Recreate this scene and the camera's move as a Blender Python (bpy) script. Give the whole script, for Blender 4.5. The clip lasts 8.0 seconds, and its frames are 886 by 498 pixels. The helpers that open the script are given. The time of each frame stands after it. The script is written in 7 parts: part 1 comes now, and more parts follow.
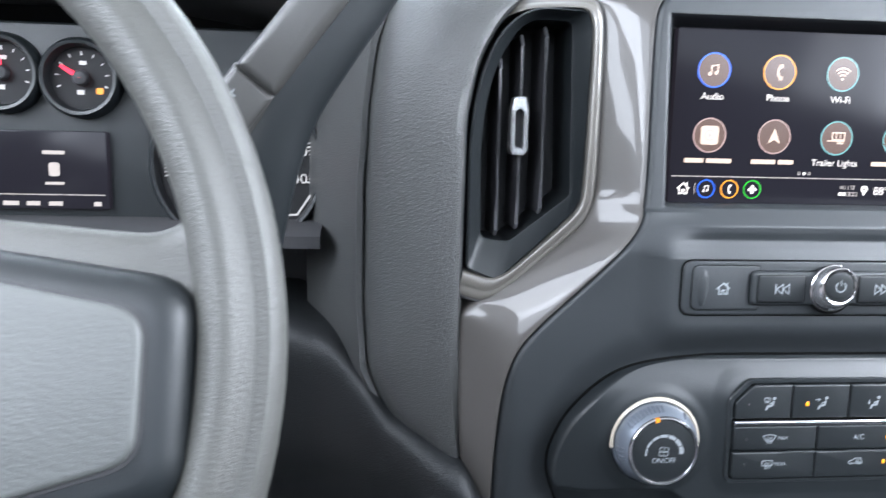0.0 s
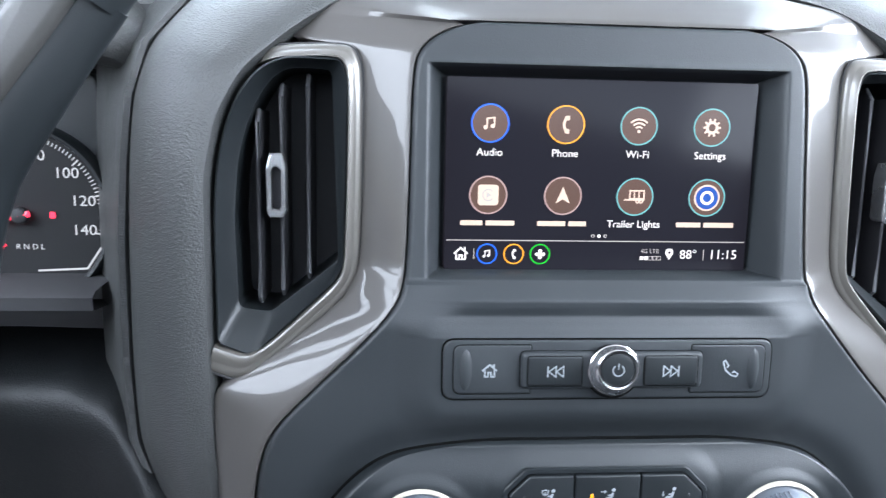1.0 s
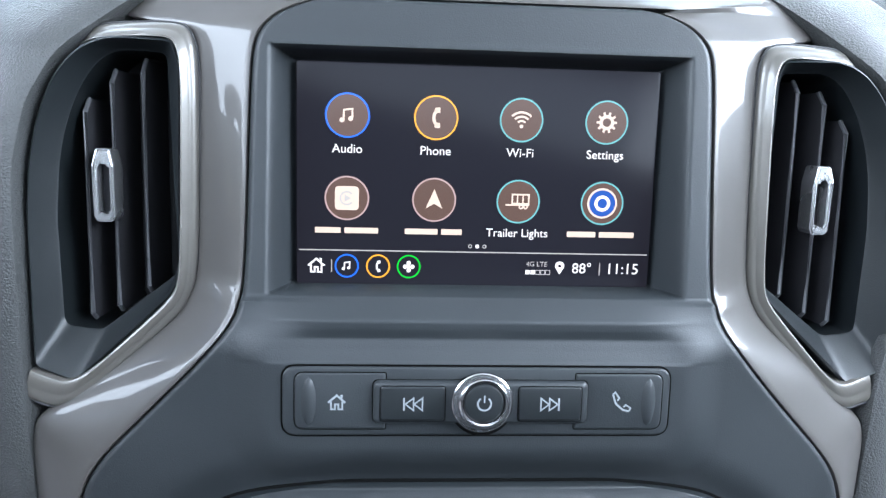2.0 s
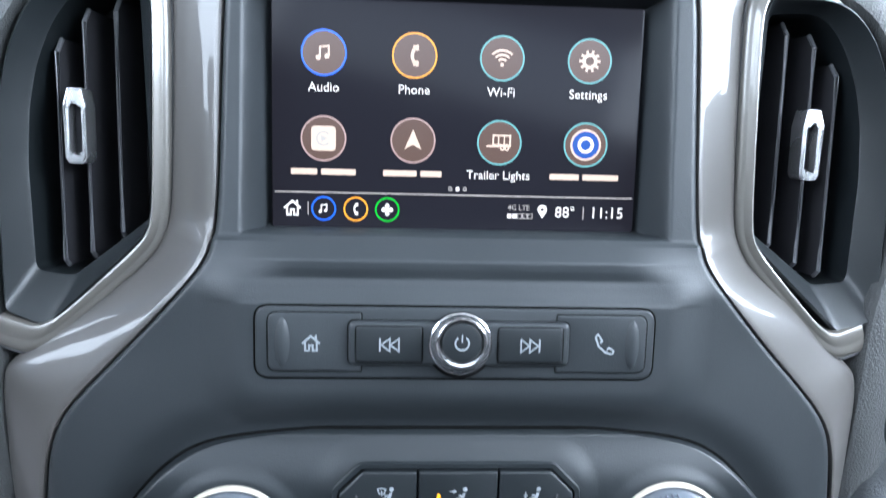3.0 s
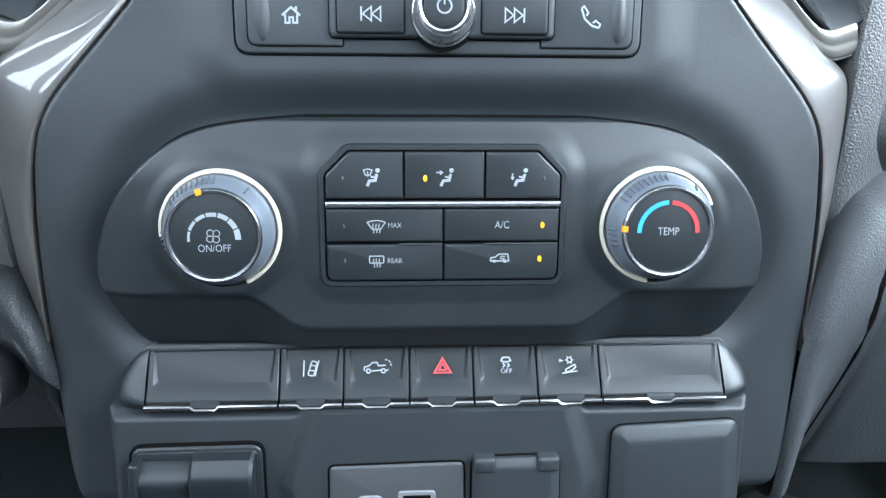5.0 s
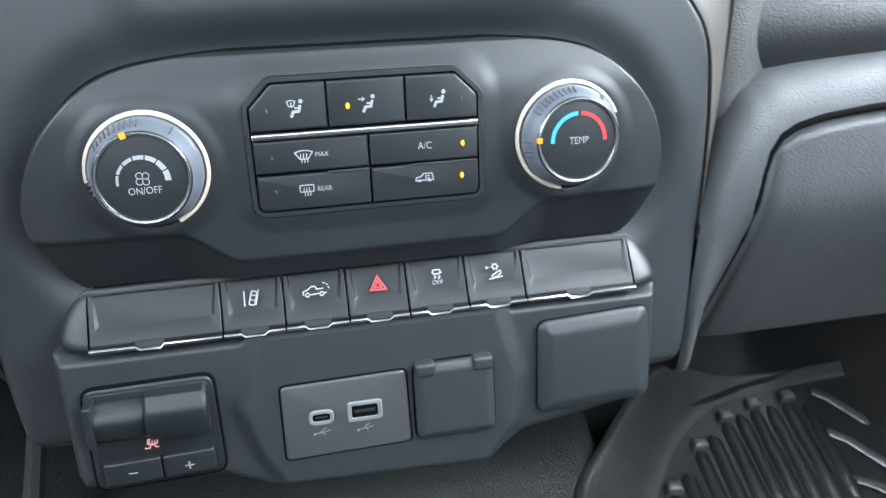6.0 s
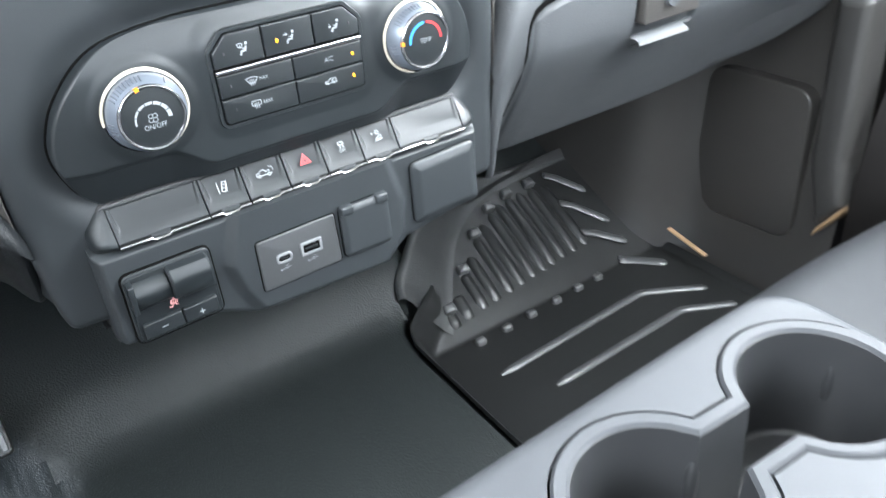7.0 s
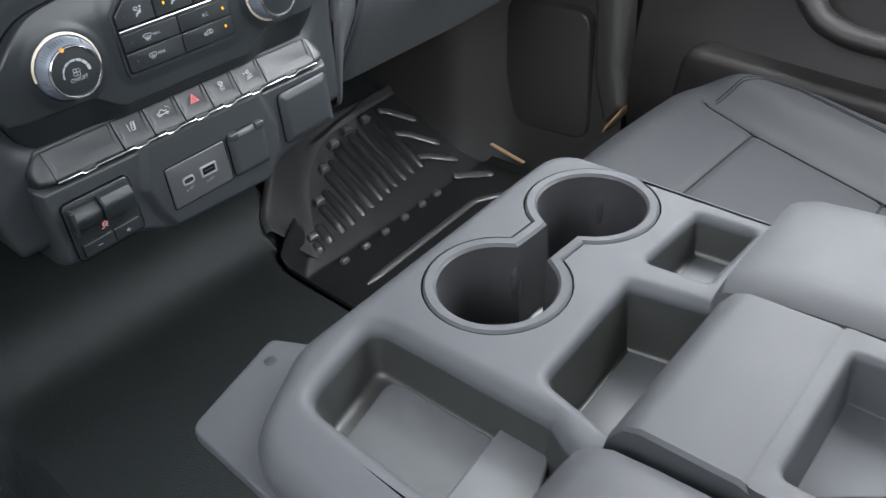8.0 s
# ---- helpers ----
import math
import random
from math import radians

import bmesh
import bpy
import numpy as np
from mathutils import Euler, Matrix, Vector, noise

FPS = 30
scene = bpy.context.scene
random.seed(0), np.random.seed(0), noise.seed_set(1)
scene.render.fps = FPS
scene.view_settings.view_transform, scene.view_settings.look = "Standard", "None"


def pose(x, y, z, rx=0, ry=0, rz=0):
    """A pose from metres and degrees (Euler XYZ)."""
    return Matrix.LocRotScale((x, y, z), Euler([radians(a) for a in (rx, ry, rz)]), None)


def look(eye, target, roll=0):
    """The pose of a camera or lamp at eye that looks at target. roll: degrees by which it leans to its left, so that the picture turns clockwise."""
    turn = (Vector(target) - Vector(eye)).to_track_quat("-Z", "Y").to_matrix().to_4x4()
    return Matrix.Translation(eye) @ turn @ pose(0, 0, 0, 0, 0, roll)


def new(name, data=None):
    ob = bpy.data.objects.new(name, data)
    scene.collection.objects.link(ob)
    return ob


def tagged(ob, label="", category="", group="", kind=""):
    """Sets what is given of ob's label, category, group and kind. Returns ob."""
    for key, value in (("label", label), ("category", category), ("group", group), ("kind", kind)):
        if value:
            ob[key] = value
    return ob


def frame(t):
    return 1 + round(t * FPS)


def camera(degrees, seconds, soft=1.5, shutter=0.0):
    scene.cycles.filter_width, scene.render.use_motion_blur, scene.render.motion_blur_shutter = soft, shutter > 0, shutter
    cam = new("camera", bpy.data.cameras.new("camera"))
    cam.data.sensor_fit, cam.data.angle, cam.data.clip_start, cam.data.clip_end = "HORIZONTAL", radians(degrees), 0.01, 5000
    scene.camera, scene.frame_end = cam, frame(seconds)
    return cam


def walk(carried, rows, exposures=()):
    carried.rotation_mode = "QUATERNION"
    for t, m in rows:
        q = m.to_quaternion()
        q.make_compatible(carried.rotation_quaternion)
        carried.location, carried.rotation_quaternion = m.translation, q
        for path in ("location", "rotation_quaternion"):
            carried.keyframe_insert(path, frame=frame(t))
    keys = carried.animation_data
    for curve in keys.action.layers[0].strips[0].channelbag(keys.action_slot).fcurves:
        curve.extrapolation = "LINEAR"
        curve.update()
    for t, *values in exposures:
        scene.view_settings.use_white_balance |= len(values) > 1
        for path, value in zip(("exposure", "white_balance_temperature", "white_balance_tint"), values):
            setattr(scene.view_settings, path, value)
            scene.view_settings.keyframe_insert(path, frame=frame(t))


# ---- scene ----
cam = camera(59.9, 8.0, soft=1.3, shutter=0.25)
PATH = [
    (0, (-0.251, -0.385, 0.751), (-0.048, 1.582, 0.451), 1.4),
    (0.5, (-0.172, -0.373, 0.778), (0.013, 1.59, 0.443), 1.2),
    (0.6, (-0.159, -0.368, 0.778), (0.027, 1.597, 0.459), 1.1),
    (1, (-0.113, -0.349, 0.788), (0.05, 1.618, 0.466), 1.2),
    (1.5, (-0.068, -0.319, 0.784), (0.085, 1.653, 0.482), 1.5),
    (1.7, (-0.054, -0.311, 0.783), (0.095, 1.66, 0.478), 1.6),
    (2.8, (-0.031, -0.298, 0.77), (0.098, 1.679, 0.502), 1.3),
    (3, (-0.029, -0.3, 0.754), (0.103, 1.675, 0.471), 1.5),
    (3.5, (-0.027, -0.307, 0.718), (0.108, 1.663, 0.399), 1.4),
    (4, (-0.028, -0.311, 0.687), (0.096, 1.652, 0.32), 1.2),
    (4.5, (-0.022, -0.316, 0.657), (0.087, 1.642, 0.265), 0.9),
    (4.7, (-0.02, -0.316, 0.651), (0.091, 1.639, 0.244), 0.6),
    (5.8, (-0.023, -0.317, 0.646), (0.24, 1.58, 0.069), -1.3),
    (6, (-0.034, -0.33, 0.656), (0.329, 1.524, 0.001), -2.4),
    (6.5, (-0.102, -0.37, 0.704), (0.549, 1.302, -0.179), -4.4),
    (7, (-0.18, -0.44, 0.746), (0.724, 0.981, -0.332), -4.5),
    (7.5, (-0.264, -0.503, 0.784), (0.819, 0.705, -0.385), -4.0),
    (8, (-0.298, -0.55, 0.797), (0.858, 0.552, -0.407), -4.6),
]
walk(cam, [(t, look(eye, target, roll)) for t, eye, target, roll in PATH],
     exposures=[(0, 0.78, 6300, 13), (1.0, 0.66, 6100, 12), (1.5, 0.62, 5900, 10), (3.0, 0.67, 5850, 9), (3.5, 1.08, 5800, 7), (4.5, 1.03, 5800, 5), (5.8, 1.02, 6250, 8), (6.5, 1.46, 6500, 9), (7.0, 1.68, 6600, 9), (7.5, 1.64, 6700, 10), (7.8, 1.34, 6750, 11), (8, 0.61, 6800, 12)])

# ---- world, sun and window light ----
world = bpy.data.worlds.new("sky")
scene.world = world
world.use_nodes = True
nt = world.node_tree
sky = nt.nodes.new("ShaderNodeTexSky")
sky.sky_type, sky.sun_disc = "NISHITA", False
sky.sun_elevation, sky.sun_rotation = radians(58), radians(200)
nt.links.new(sky.outputs[0], nt.nodes["Background"].inputs[0])
nt.nodes["Background"].inputs[1].default_value = 0.15
sun = new("sun", bpy.data.lights.new("sun", "SUN"))
sun.data.energy, sun.data.angle, sun.data.color = 2.5, radians(0.6), (1.0, 0.95, 0.88)
sun.matrix_world = look((-0.9, -2.0, 4.2), (0, 0.4, 0))


def window_light(name, eye, target, w, h, watts, color=(0.86, 0.93, 1.0)):
    lamp = new(name, bpy.data.lights.new(name, "AREA"))
    lamp.data.shape, lamp.data.size, lamp.data.size_y = "RECTANGLE", w, h
    lamp.data.energy, lamp.data.color = watts, color
    lamp.matrix_world = look(eye, target)
    return lamp


window_light("windshield_daylight", (0, 0.64, 1.24), (0, 0.0, 0.72), 1.70, 0.86, 25)
window_light("open_door_daylight", (-0.90, -0.40, 1.10), (0, -0.15, 0.66), 0.95, 0.45, 18)
window_light("right_window_daylight", (0.86, -0.28, 1.09), (0.1, -0.1, 0.6), 1.20, 0.46, 41)
window_light("rear_left_window_daylight", (-0.86, -1.15, 1.10), (0.1, 0.0, 0.6), 0.6, 0.40, 5)
window_light("rear_right_window_daylight", (0.86, -1.15, 1.10), (-0.1, 0.0, 0.6), 0.6, 0.40, 8)
window_light("rear_window_daylight", (0, -1.52, 1.10), (0, 0, 0.6), 1.3, 0.40, 5)

# ---- materials ----
def material(name, color, rough=0.5, metal=0.0, grain=0.0, size=900.0, leather=False, vary=0.12, coat=0.0, spec=0.5, wear=40.0, deep=0.0006, coat_rough=0.035):
    """A surface with a fine grain (bump), and broad uneven tone and gloss."""
    m = bpy.data.materials.new(name)
    m.use_nodes = True
    n, l = m.node_tree.nodes, m.node_tree.links
    b = n["Principled BSDF"]
    b.inputs["Metallic"].default_value = metal
    b.inputs["Specular IOR Level"].default_value = spec
    b.inputs["Coat Weight"].default_value = coat
    b.inputs["Coat Roughness"].default_value = coat_rough
    tc = n.new("ShaderNodeTexCoord")
    broad = n.new("ShaderNodeTexNoise")
    broad.inputs["Scale"].default_value = wear
    broad.inputs["Detail"].default_value = 5
    l.new(tc.outputs["Object"], broad.inputs["Vector"])
    mix = n.new("ShaderNodeMix")
    mix.data_type = "RGBA"
    mix.inputs[6].default_value = (*[c * (1 - vary) for c in color], 1)
    mix.inputs[7].default_value = (*[min(1, c * (1 + vary)) for c in color], 1)
    l.new(broad.outputs["Fac"], mix.inputs[0])
    l.new(mix.outputs[2], b.inputs["Base Color"])
    ramp = n.new("ShaderNodeMapRange")
    ramp.inputs["To Min"].default_value = max(0.02, rough * 0.86)
    ramp.inputs["To Max"].default_value = min(1, rough * 1.14)
    l.new(broad.outputs["Fac"], ramp.inputs["Value"])
    l.new(ramp.outputs[0], b.inputs["Roughness"])
    if grain:
        if leather == "pebble":
            tex = n.new("ShaderNodeTexVoronoi")
            tex.feature = "SMOOTH_F1"
            tex.inputs["Smoothness"].default_value = 0.6
            tex.inputs["Detail"].default_value = 1.0
            out = tex.outputs["Distance"]
        elif leather:
            tex = n.new("ShaderNodeTexNoise")
            tex.inputs["Detail"].default_value = 4
            tex.inputs["Roughness"].default_value = 0.6
            tex.inputs["Distortion"].default_value = 0.25
            out = tex.outputs["Fac"]
        else:
            tex = n.new("ShaderNodeTexNoise")
            tex.inputs["Detail"].default_value = 3
            out = tex.outputs["Fac"]
        tex.inputs["Scale"].default_value = size
        stretch = n.new("ShaderNodeMapping")
        stretch.inputs["Scale"].default_value = (0.36, 0.7, 1.1) if leather is True else (1, 1, 1)
        l.new(tc.outputs["Object"], stretch.inputs["Vector"])
        l.new(stretch.outputs[0], tex.inputs["Vector"])
        bump = n.new("ShaderNodeBump")
        bump.inputs["Strength"].default_value = grain
        bump.inputs["Distance"].default_value = deep
        l.new(out, bump.inputs["Height"])
        l.new(bump.outputs[0], b.inputs["Normal"])
    return m


def glow(name, color, strength, rough=0.25):
    """A lit display element or lamp."""
    m = bpy.data.materials.new(name)
    m.use_nodes = True
    b = m.node_tree.nodes["Principled BSDF"]
    b.inputs["Base Color"].default_value = (*[c * 0.1 for c in color], 1)
    b.inputs["Roughness"].default_value = rough
    b.inputs["Emission Color"].default_value = (*color, 1)
    b.inputs["Emission Strength"].default_value = strength
    return m


PLASTIC = material("satin_charcoal_plastic", (0.0152, 0.0177, 0.0196), 0.50, spec=0.38, grain=0.16, size=1600)
DARK_PLASTIC = material("dark_charcoal_plastic", (0.0074, 0.0095, 0.0108), 0.44, spec=0.42, grain=0.14, size=1600)
BUTTON = material("black_button_plastic", (0.0078, 0.0096, 0.0108), 0.46, grain=0.08, size=1800, spec=0.35)
BLACK = material("deep_black_plastic", (0.034, 0.034, 0.036), 0.7, spec=0.3)
SEAL = material("black_shadow_gap_seal", (0.003, 0.003, 0.003), 0.9, spec=0.03)
VANE = material("black_vane_plastic", (0.021, 0.0205, 0.023), 0.55, spec=0.3)
PAD = material("leather_grained_pad", (0.039, 0.040, 0.0395), 0.42, grain=0.5, size=950, leather="pebble", deep=0.0006, spec=0.55)
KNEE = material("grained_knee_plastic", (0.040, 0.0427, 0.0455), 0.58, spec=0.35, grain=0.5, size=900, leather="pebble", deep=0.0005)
# The knee plastic again, with shade put into a much darker base colour.
KNEE_SHADED = material("shaded_grained_plastic", (0.0080, 0.0092, 0.0102), 0.50, spec=0.34, grain=0.5, size=900, leather="pebble", deep=0.0004)
TRIM = material("glossy_taupe_trim", (0.060, 0.0555, 0.0515), 0.38, metal=0.06, coat=0.40, spec=0.20, vary=0.05)
LIP = material("champagne_satin_metal", (0.105, 0.097, 0.086), 0.36, metal=0.25, coat=0.45, vary=0.05)
CHROME = material("bright_chrome", (0.62, 0.60, 0.60), 0.20, metal=1.0, vary=0.02)
KNOB_GREY = material("dark_metallic_knob", (0.30, 0.30, 0.31), 0.26, metal=0.8, vary=0.05)
STRIP = material("satin_chrome_strip", (0.24, 0.235, 0.235), 0.22, metal=1.0, vary=0.04)
SATIN = material("satin_silver", (0.48, 0.48, 0.50), 0.25, metal=1.0, vary=0.03)
CREAM = material("pale_warm_ring", (0.52, 0.465, 0.38), 0.34, metal=0.35, vary=0.03)
SKIRT = material("blue_grey_knob_skirt", (0.15, 0.17, 0.20), 0.30, metal=0.55, vary=0.05)
RIDGE = material("knob_ridge", (0.09, 0.10, 0.12), 0.35, metal=0.4)
WHEEL = material("wheel_urethane", (0.049, 0.049, 0.0445), 0.50, grain=0.7, size=800, leather=True, deep=0.0006)
AIRBAG = material("airbag_cover_plastic", (0.070, 0.073, 0.071), 0.50, grain=0.5, size=700, leather=True, deep=0.0005)
GRIP = material("dark_lever_plastic", (0.034, 0.033, 0.031), 0.42, grain=0.2, size=1200)
SLIDER = material("bright_satin_slider", (0.40, 0.40, 0.405), 0.27, metal=0.85, vary=0.03)
SEAT = material("grey_leatherette", (0.020, 0.0213, 0.0235), 0.62, spec=0.32, grain=0.10, size=1100, leather=True)
THREAD = material("dark_seam_thread", (0.008, 0.008, 0.009), 0.8, spec=0.2)
CONSOLE = material("mid_grey_console_plastic", (0.030, 0.0318, 0.035), 0.60, spec=0.24, grain=0.15, size=1200, vary=0.06)
CUP = material("dark_cup_liner", (0.017, 0.0175, 0.0185), 0.36, grain=0.1, size=1200)
# Console plastic, darkened and tinted olive for the dim light inside the wells.
WELL = material("shaded_well_plastic", (0.0115, 0.0122, 0.0112), 0.45, grain=0.15, size=1200)
LINER = material("grey_rubber_liner", (0.044, 0.0465, 0.050), 0.5, grain=0.2, size=900)
RUBBER = material("black_rubber_mat", (0.0125, 0.013, 0.013), 0.36, grain=0.4, size=600, vary=0.12)
# Black rubber paled so that its base colour carries the sky's sheen.
RUBBER_RIB = material("sheen_pale_rubber_rib", (0.066, 0.067, 0.068), 0.34, spec=0.55, grain=0.15, size=500)
VINYL = material("black_vinyl_floor", (0.0140, 0.0165, 0.0165), 0.36, grain=0.8, size=460, leather="pebble", vary=0.12, deep=0.0008, spec=0.42, wear=14.0)
DIAL = material("matt_black_dial", (0.012, 0.012, 0.013), 0.6, spec=0.2)
EDGE = material("vane_edge_plastic", (0.085, 0.085, 0.09), 0.28)
PLATE = material("grey_socket_plate", (0.034, 0.0355, 0.037), 0.42, grain=0.12, size=1500)
PORT = material("grey_port_rim", (0.17, 0.175, 0.18), 0.35, metal=0.3)
# Dusty rubber, also paled for the light that the steep rim catches.
DUSTY_LIT = material("dusty_lit_rubber", (0.040, 0.0412, 0.0412), 0.36, grain=1.0, size=420, vary=0.4, deep=0.001)
KICK = material("kick_panel_plastic", (0.034, 0.0315, 0.0295), 0.40, grain=0.3, size=620, leather="pebble")
DOOR = material("dark_door_plastic", (0.0110, 0.0098, 0.0094), 0.5, spec=0.25, grain=0.3, size=620, leather="pebble")
HEADLINER = material("grey_headliner_cloth", (0.58, 0.58, 0.57), 0.9, grain=0.5, size=700)
PILLAR = material("grey_sill_plastic", (0.029, 0.0278, 0.0266), 0.42, grain=0.2)
# Sunlight on the sill is put into this bright warm colour.
TAN = material("tan_sill_edge", (0.32, 0.21, 0.12), 0.6)
PRINT = material("pale_grey_print", (0.20, 0.215, 0.225), 0.5, vary=0.03)
PRINT_RED = material("red_print", (0.36, 0.026, 0.028), 0.45, vary=0.05)
PRINT_PINK = material("pink_print", (0.60, 0.26, 0.25), 0.5, vary=0.05)
PRINT_BLUE = material("blue_print", (0.03, 0.22, 0.52), 0.45, vary=0.03)
SCREEN = material("black_screen_glass", (0.004, 0.0045, 0.006), 0.16, vary=0.02, spec=0.10)
lit = SCREEN.node_tree.nodes["Principled BSDF"]
lit.inputs["Emission Color"].default_value = (0.80, 0.70, 0.95, 1)
lit.inputs["Emission Strength"].default_value = 0.014
AMBER = glow("amber_lamp", (1.0, 0.40, 0.015), 1.15)
AMBER_MARK = glow("amber_pointer", (1.0, 0.36, 0.03), 0.9)
GREEN_LAMP = glow("green_lamp", (0.05, 0.9, 0.15), 1.0)
NEEDLE = glow("red_needle", (1.0, 0.04, 0.08), 1.8)
DIAL_WHITE = glow("dial_marking", (0.85, 0.85, 0.85), 0.55)
S_WHITE = glow("display_white", (1.0, 0.94, 0.90), 0.95)
S_CREAM = glow("display_cream", (0.95, 0.70, 0.56), 0.70)
S_DIM = glow("display_dim_white", (0.75, 0.68, 0.64), 0.55)
S_DISC = glow("display_brown_disc", (0.115, 0.066, 0.050), 0.85)
S_BLUE = glow("display_blue", (0.03, 0.16, 0.95), 0.9)
S_ORANGE = glow("display_orange", (1.0, 0.40, 0.03), 0.9)
S_TEAL = glow("display_teal", (0.16, 0.42, 0.42), 0.9)
S_GREEN = glow("display_green", (0.02, 0.50, 0.03), 0.9)
S_PINK = glow("display_pink_ring", (0.45, 0.30, 0.28), 0.9)
S_NAVY = glow("display_navy", (0.02, 0.08, 0.35), 0.9)


def window_glass():
    m = bpy.data.materials.new("clear_window_glass")
    m.use_nodes = True
    b = m.node_tree.nodes["Principled BSDF"]
    b.inputs["Transmission Weight"].default_value = 1.0
    b.inputs["Roughness"].default_value = 0.0
    b.inputs["IOR"].default_value = 1.45
    b.inputs["Base Color"].default_value = (0.92, 0.96, 0.95, 1)
    return m


GLASS = window_glass()

# ---- mesh tools ----
# FACE: drawn as seen from the seats: u to the right, v up, w towards the seats (w = -y).
FACE = Matrix(((1, 0, 0, 0), (0, 0, -1, 0), (0, 1, 0, 0), (0, 0, 0, 1)))
TOP = Matrix.Identity(4)


def part(name, bm, mat, parent=None, label="", angle=38):
    """Links a bmesh as one mesh object, under a thing or a part if one is given."""
    bmesh.ops.remove_doubles(bm, verts=bm.verts, dist=1e-6)
    bmesh.ops.recalc_face_normals(bm, faces=bm.faces)
    for f in bm.faces:
        f.smooth = True
    limit = radians(angle)
    for e in bm.edges:
        if len(e.link_faces) == 2 and e.calc_face_angle(0) > limit:
            e.smooth = False
    me = bpy.data.meshes.new(name)
    bm.to_mesh(me)
    bm.free()
    me.materials.append(mat)
    ob = new(name, me)
    if parent is not None:
        ob.parent = parent
        if parent.type == "EMPTY":
            ob.matrix_parent_inverse = Matrix.Translation(-parent.location)
    if label:
        tagged(ob, label)
    return ob


def thing(name, place, label, category, group="", kind=""):
    ob = new(name)
    ob.empty_display_size = 0.02
    ob.location = place
    return tagged(ob, label, category, group, kind)


class Outline(list):
    """A rounded outline that remembers its corners, so that it can be moved inwards without crossing itself."""
    corners, radii, segments = None, None, 0


def fillet(poly, r, n=5):
    """Rounds a polygon's corners; r is one radius or one for each corner."""
    out, k = Outline(), len(poly)
    out.corners, out.segments = [tuple(p) for p in poly], n
    rs = r if isinstance(r, (list, tuple)) else [r] * k
    for i in range(k):
        p, a, b = Vector(poly[i]), Vector(poly[i - 1]), Vector(poly[(i + 1) % k])
        da, db = a - p, b - p
        la, lb = da.length, db.length
        da, db = da / la, db / lb
        ang = math.acos(max(-1, min(1, da.dot(db))))
        if rs[i] <= 0 or ang > 3.1:
            out += [(p.x, p.y)] * (1 if rs[i] <= 0 else n + 1)
            continue
        t = min(rs[i] / math.tan(ang / 2), la * 0.48, lb * 0.48)
        p0, p1 = p + da * t, p + db * t
        for j in range(n + 1):
            s = j / n
            q = p0 * (1 - s) ** 2 + p * (2 * s * (1 - s)) + p1 * s ** 2
            out.append((q.x, q.y))
    out.radii = list(rs)
    return out


def box2(u0, v0, u1, v1, r=0.0, n=4):
    poly = [(u0, v0), (u1, v0), (u1, v1), (u0, v1)]
    return fillet(poly, r, n) if r else poly


def disc2(u, v, r, n=40):
    return [(u + r * math.cos(2 * math.pi * i / n), v + r * math.sin(2 * math.pi * i / n)) for i in range(n)]


def area2(poly):
    return sum(poly[i - 1][0] * poly[i][1] - poly[i][0] * poly[i - 1][1] for i in range(len(poly))) / 2


def inset(poly, d):
    """The polygon moved inwards by d (outwards if d is negative)."""
    s = 1 if area2(poly) > 0 else -1
    if isinstance(poly, Outline):
        c = poly.corners
        turn = []
        for i in range(len(c)):
            (ax, ay), (bx, by), (px, py) = c[i - 1], c[(i + 1) % len(c)], c[i]
            turn.append(s * ((px - ax) * (by - py) - (py - ay) * (bx - px)) > 0)
        radii = [0 if r <= 0 else max(0.0003, r - d) if t else max(0.0003, r + d) for r, t in zip(poly.radii, turn)]
        return fillet(inset(c, d), radii, poly.segments)
    out, k = [], len(poly)
    for i in range(k):
        p, a, b = Vector(poly[i]), Vector(poly[i - 1]), Vector(poly[(i + 1) % k])
        e0, e1 = (p - a).normalized(), (b - p).normalized()
        n0, n1 = Vector((-e0.y, e0.x)) * s, Vector((-e1.y, e1.x)) * s
        m = n0 + n1
        m = m.normalized() if m.length > 1e-6 else n0
        q = p + m * (d / max(0.5, m.dot(n0)))
        out.append((q.x, q.y))
    return out


def loop(bm, poly, w, m):
    return [bm.verts.new(m @ Vector((u, v, w))) for u, v in poly]


def bridge(bm, a, b, closed=True):
    k = len(a)
    for i in range(k if closed else k - 1):
        j = (i + 1) % k
        vs = [a[i], a[j], b[j], b[i]]
        try:
            bm.faces.new(vs)
        except ValueError:
            pass


def slab(bm, poly, w1, w0, bev=0.001, m=FACE, steps=3, back=False, dome=0.0):
    """A plate with the outline poly, its face at w1, its back at w0, and a rounded front edge."""
    last = loop(bm, poly, w0, m)
    if back:
        bm.faces.new(last)
    for i in range(steps + 1):
        a = i / steps * math.pi / 2
        now = loop(bm, inset(poly, bev * (1 - math.cos(a))) if i else poly, w1 - bev * (1 - math.sin(a)), m)
        bridge(bm, last, now)
        last = now
    if dome:
        for s in (0.75, 0.45, 0.2):
            cu, cv = sum(p[0] for p in poly) / len(poly), sum(p[1] for p in poly) / len(poly)
            q = [(cu + (u - cu) * s, cv + (v - cv) * s) for u, v in inset(poly, bev)]
            now = loop(bm, q, w1 + dome * (1 - s * s), m)
            bridge(bm, last, now)
            last = now
    bm.faces.new(last)
    return bm


def holed(bm, outer, holes, w, m=FACE):
    """A flat face with holes in it; returns the outer loop and the holes' loops."""
    loops = [loop(bm, p, w, m) for p in [outer] + holes]
    edges = []
    for vs in loops:
        edges += [bm.edges.new((vs[i - 1], vs[i])) for i in range(len(vs))]
    bmesh.ops.triangle_fill(bm, use_beauty=True, use_dissolve=False, edges=edges)
    return loops


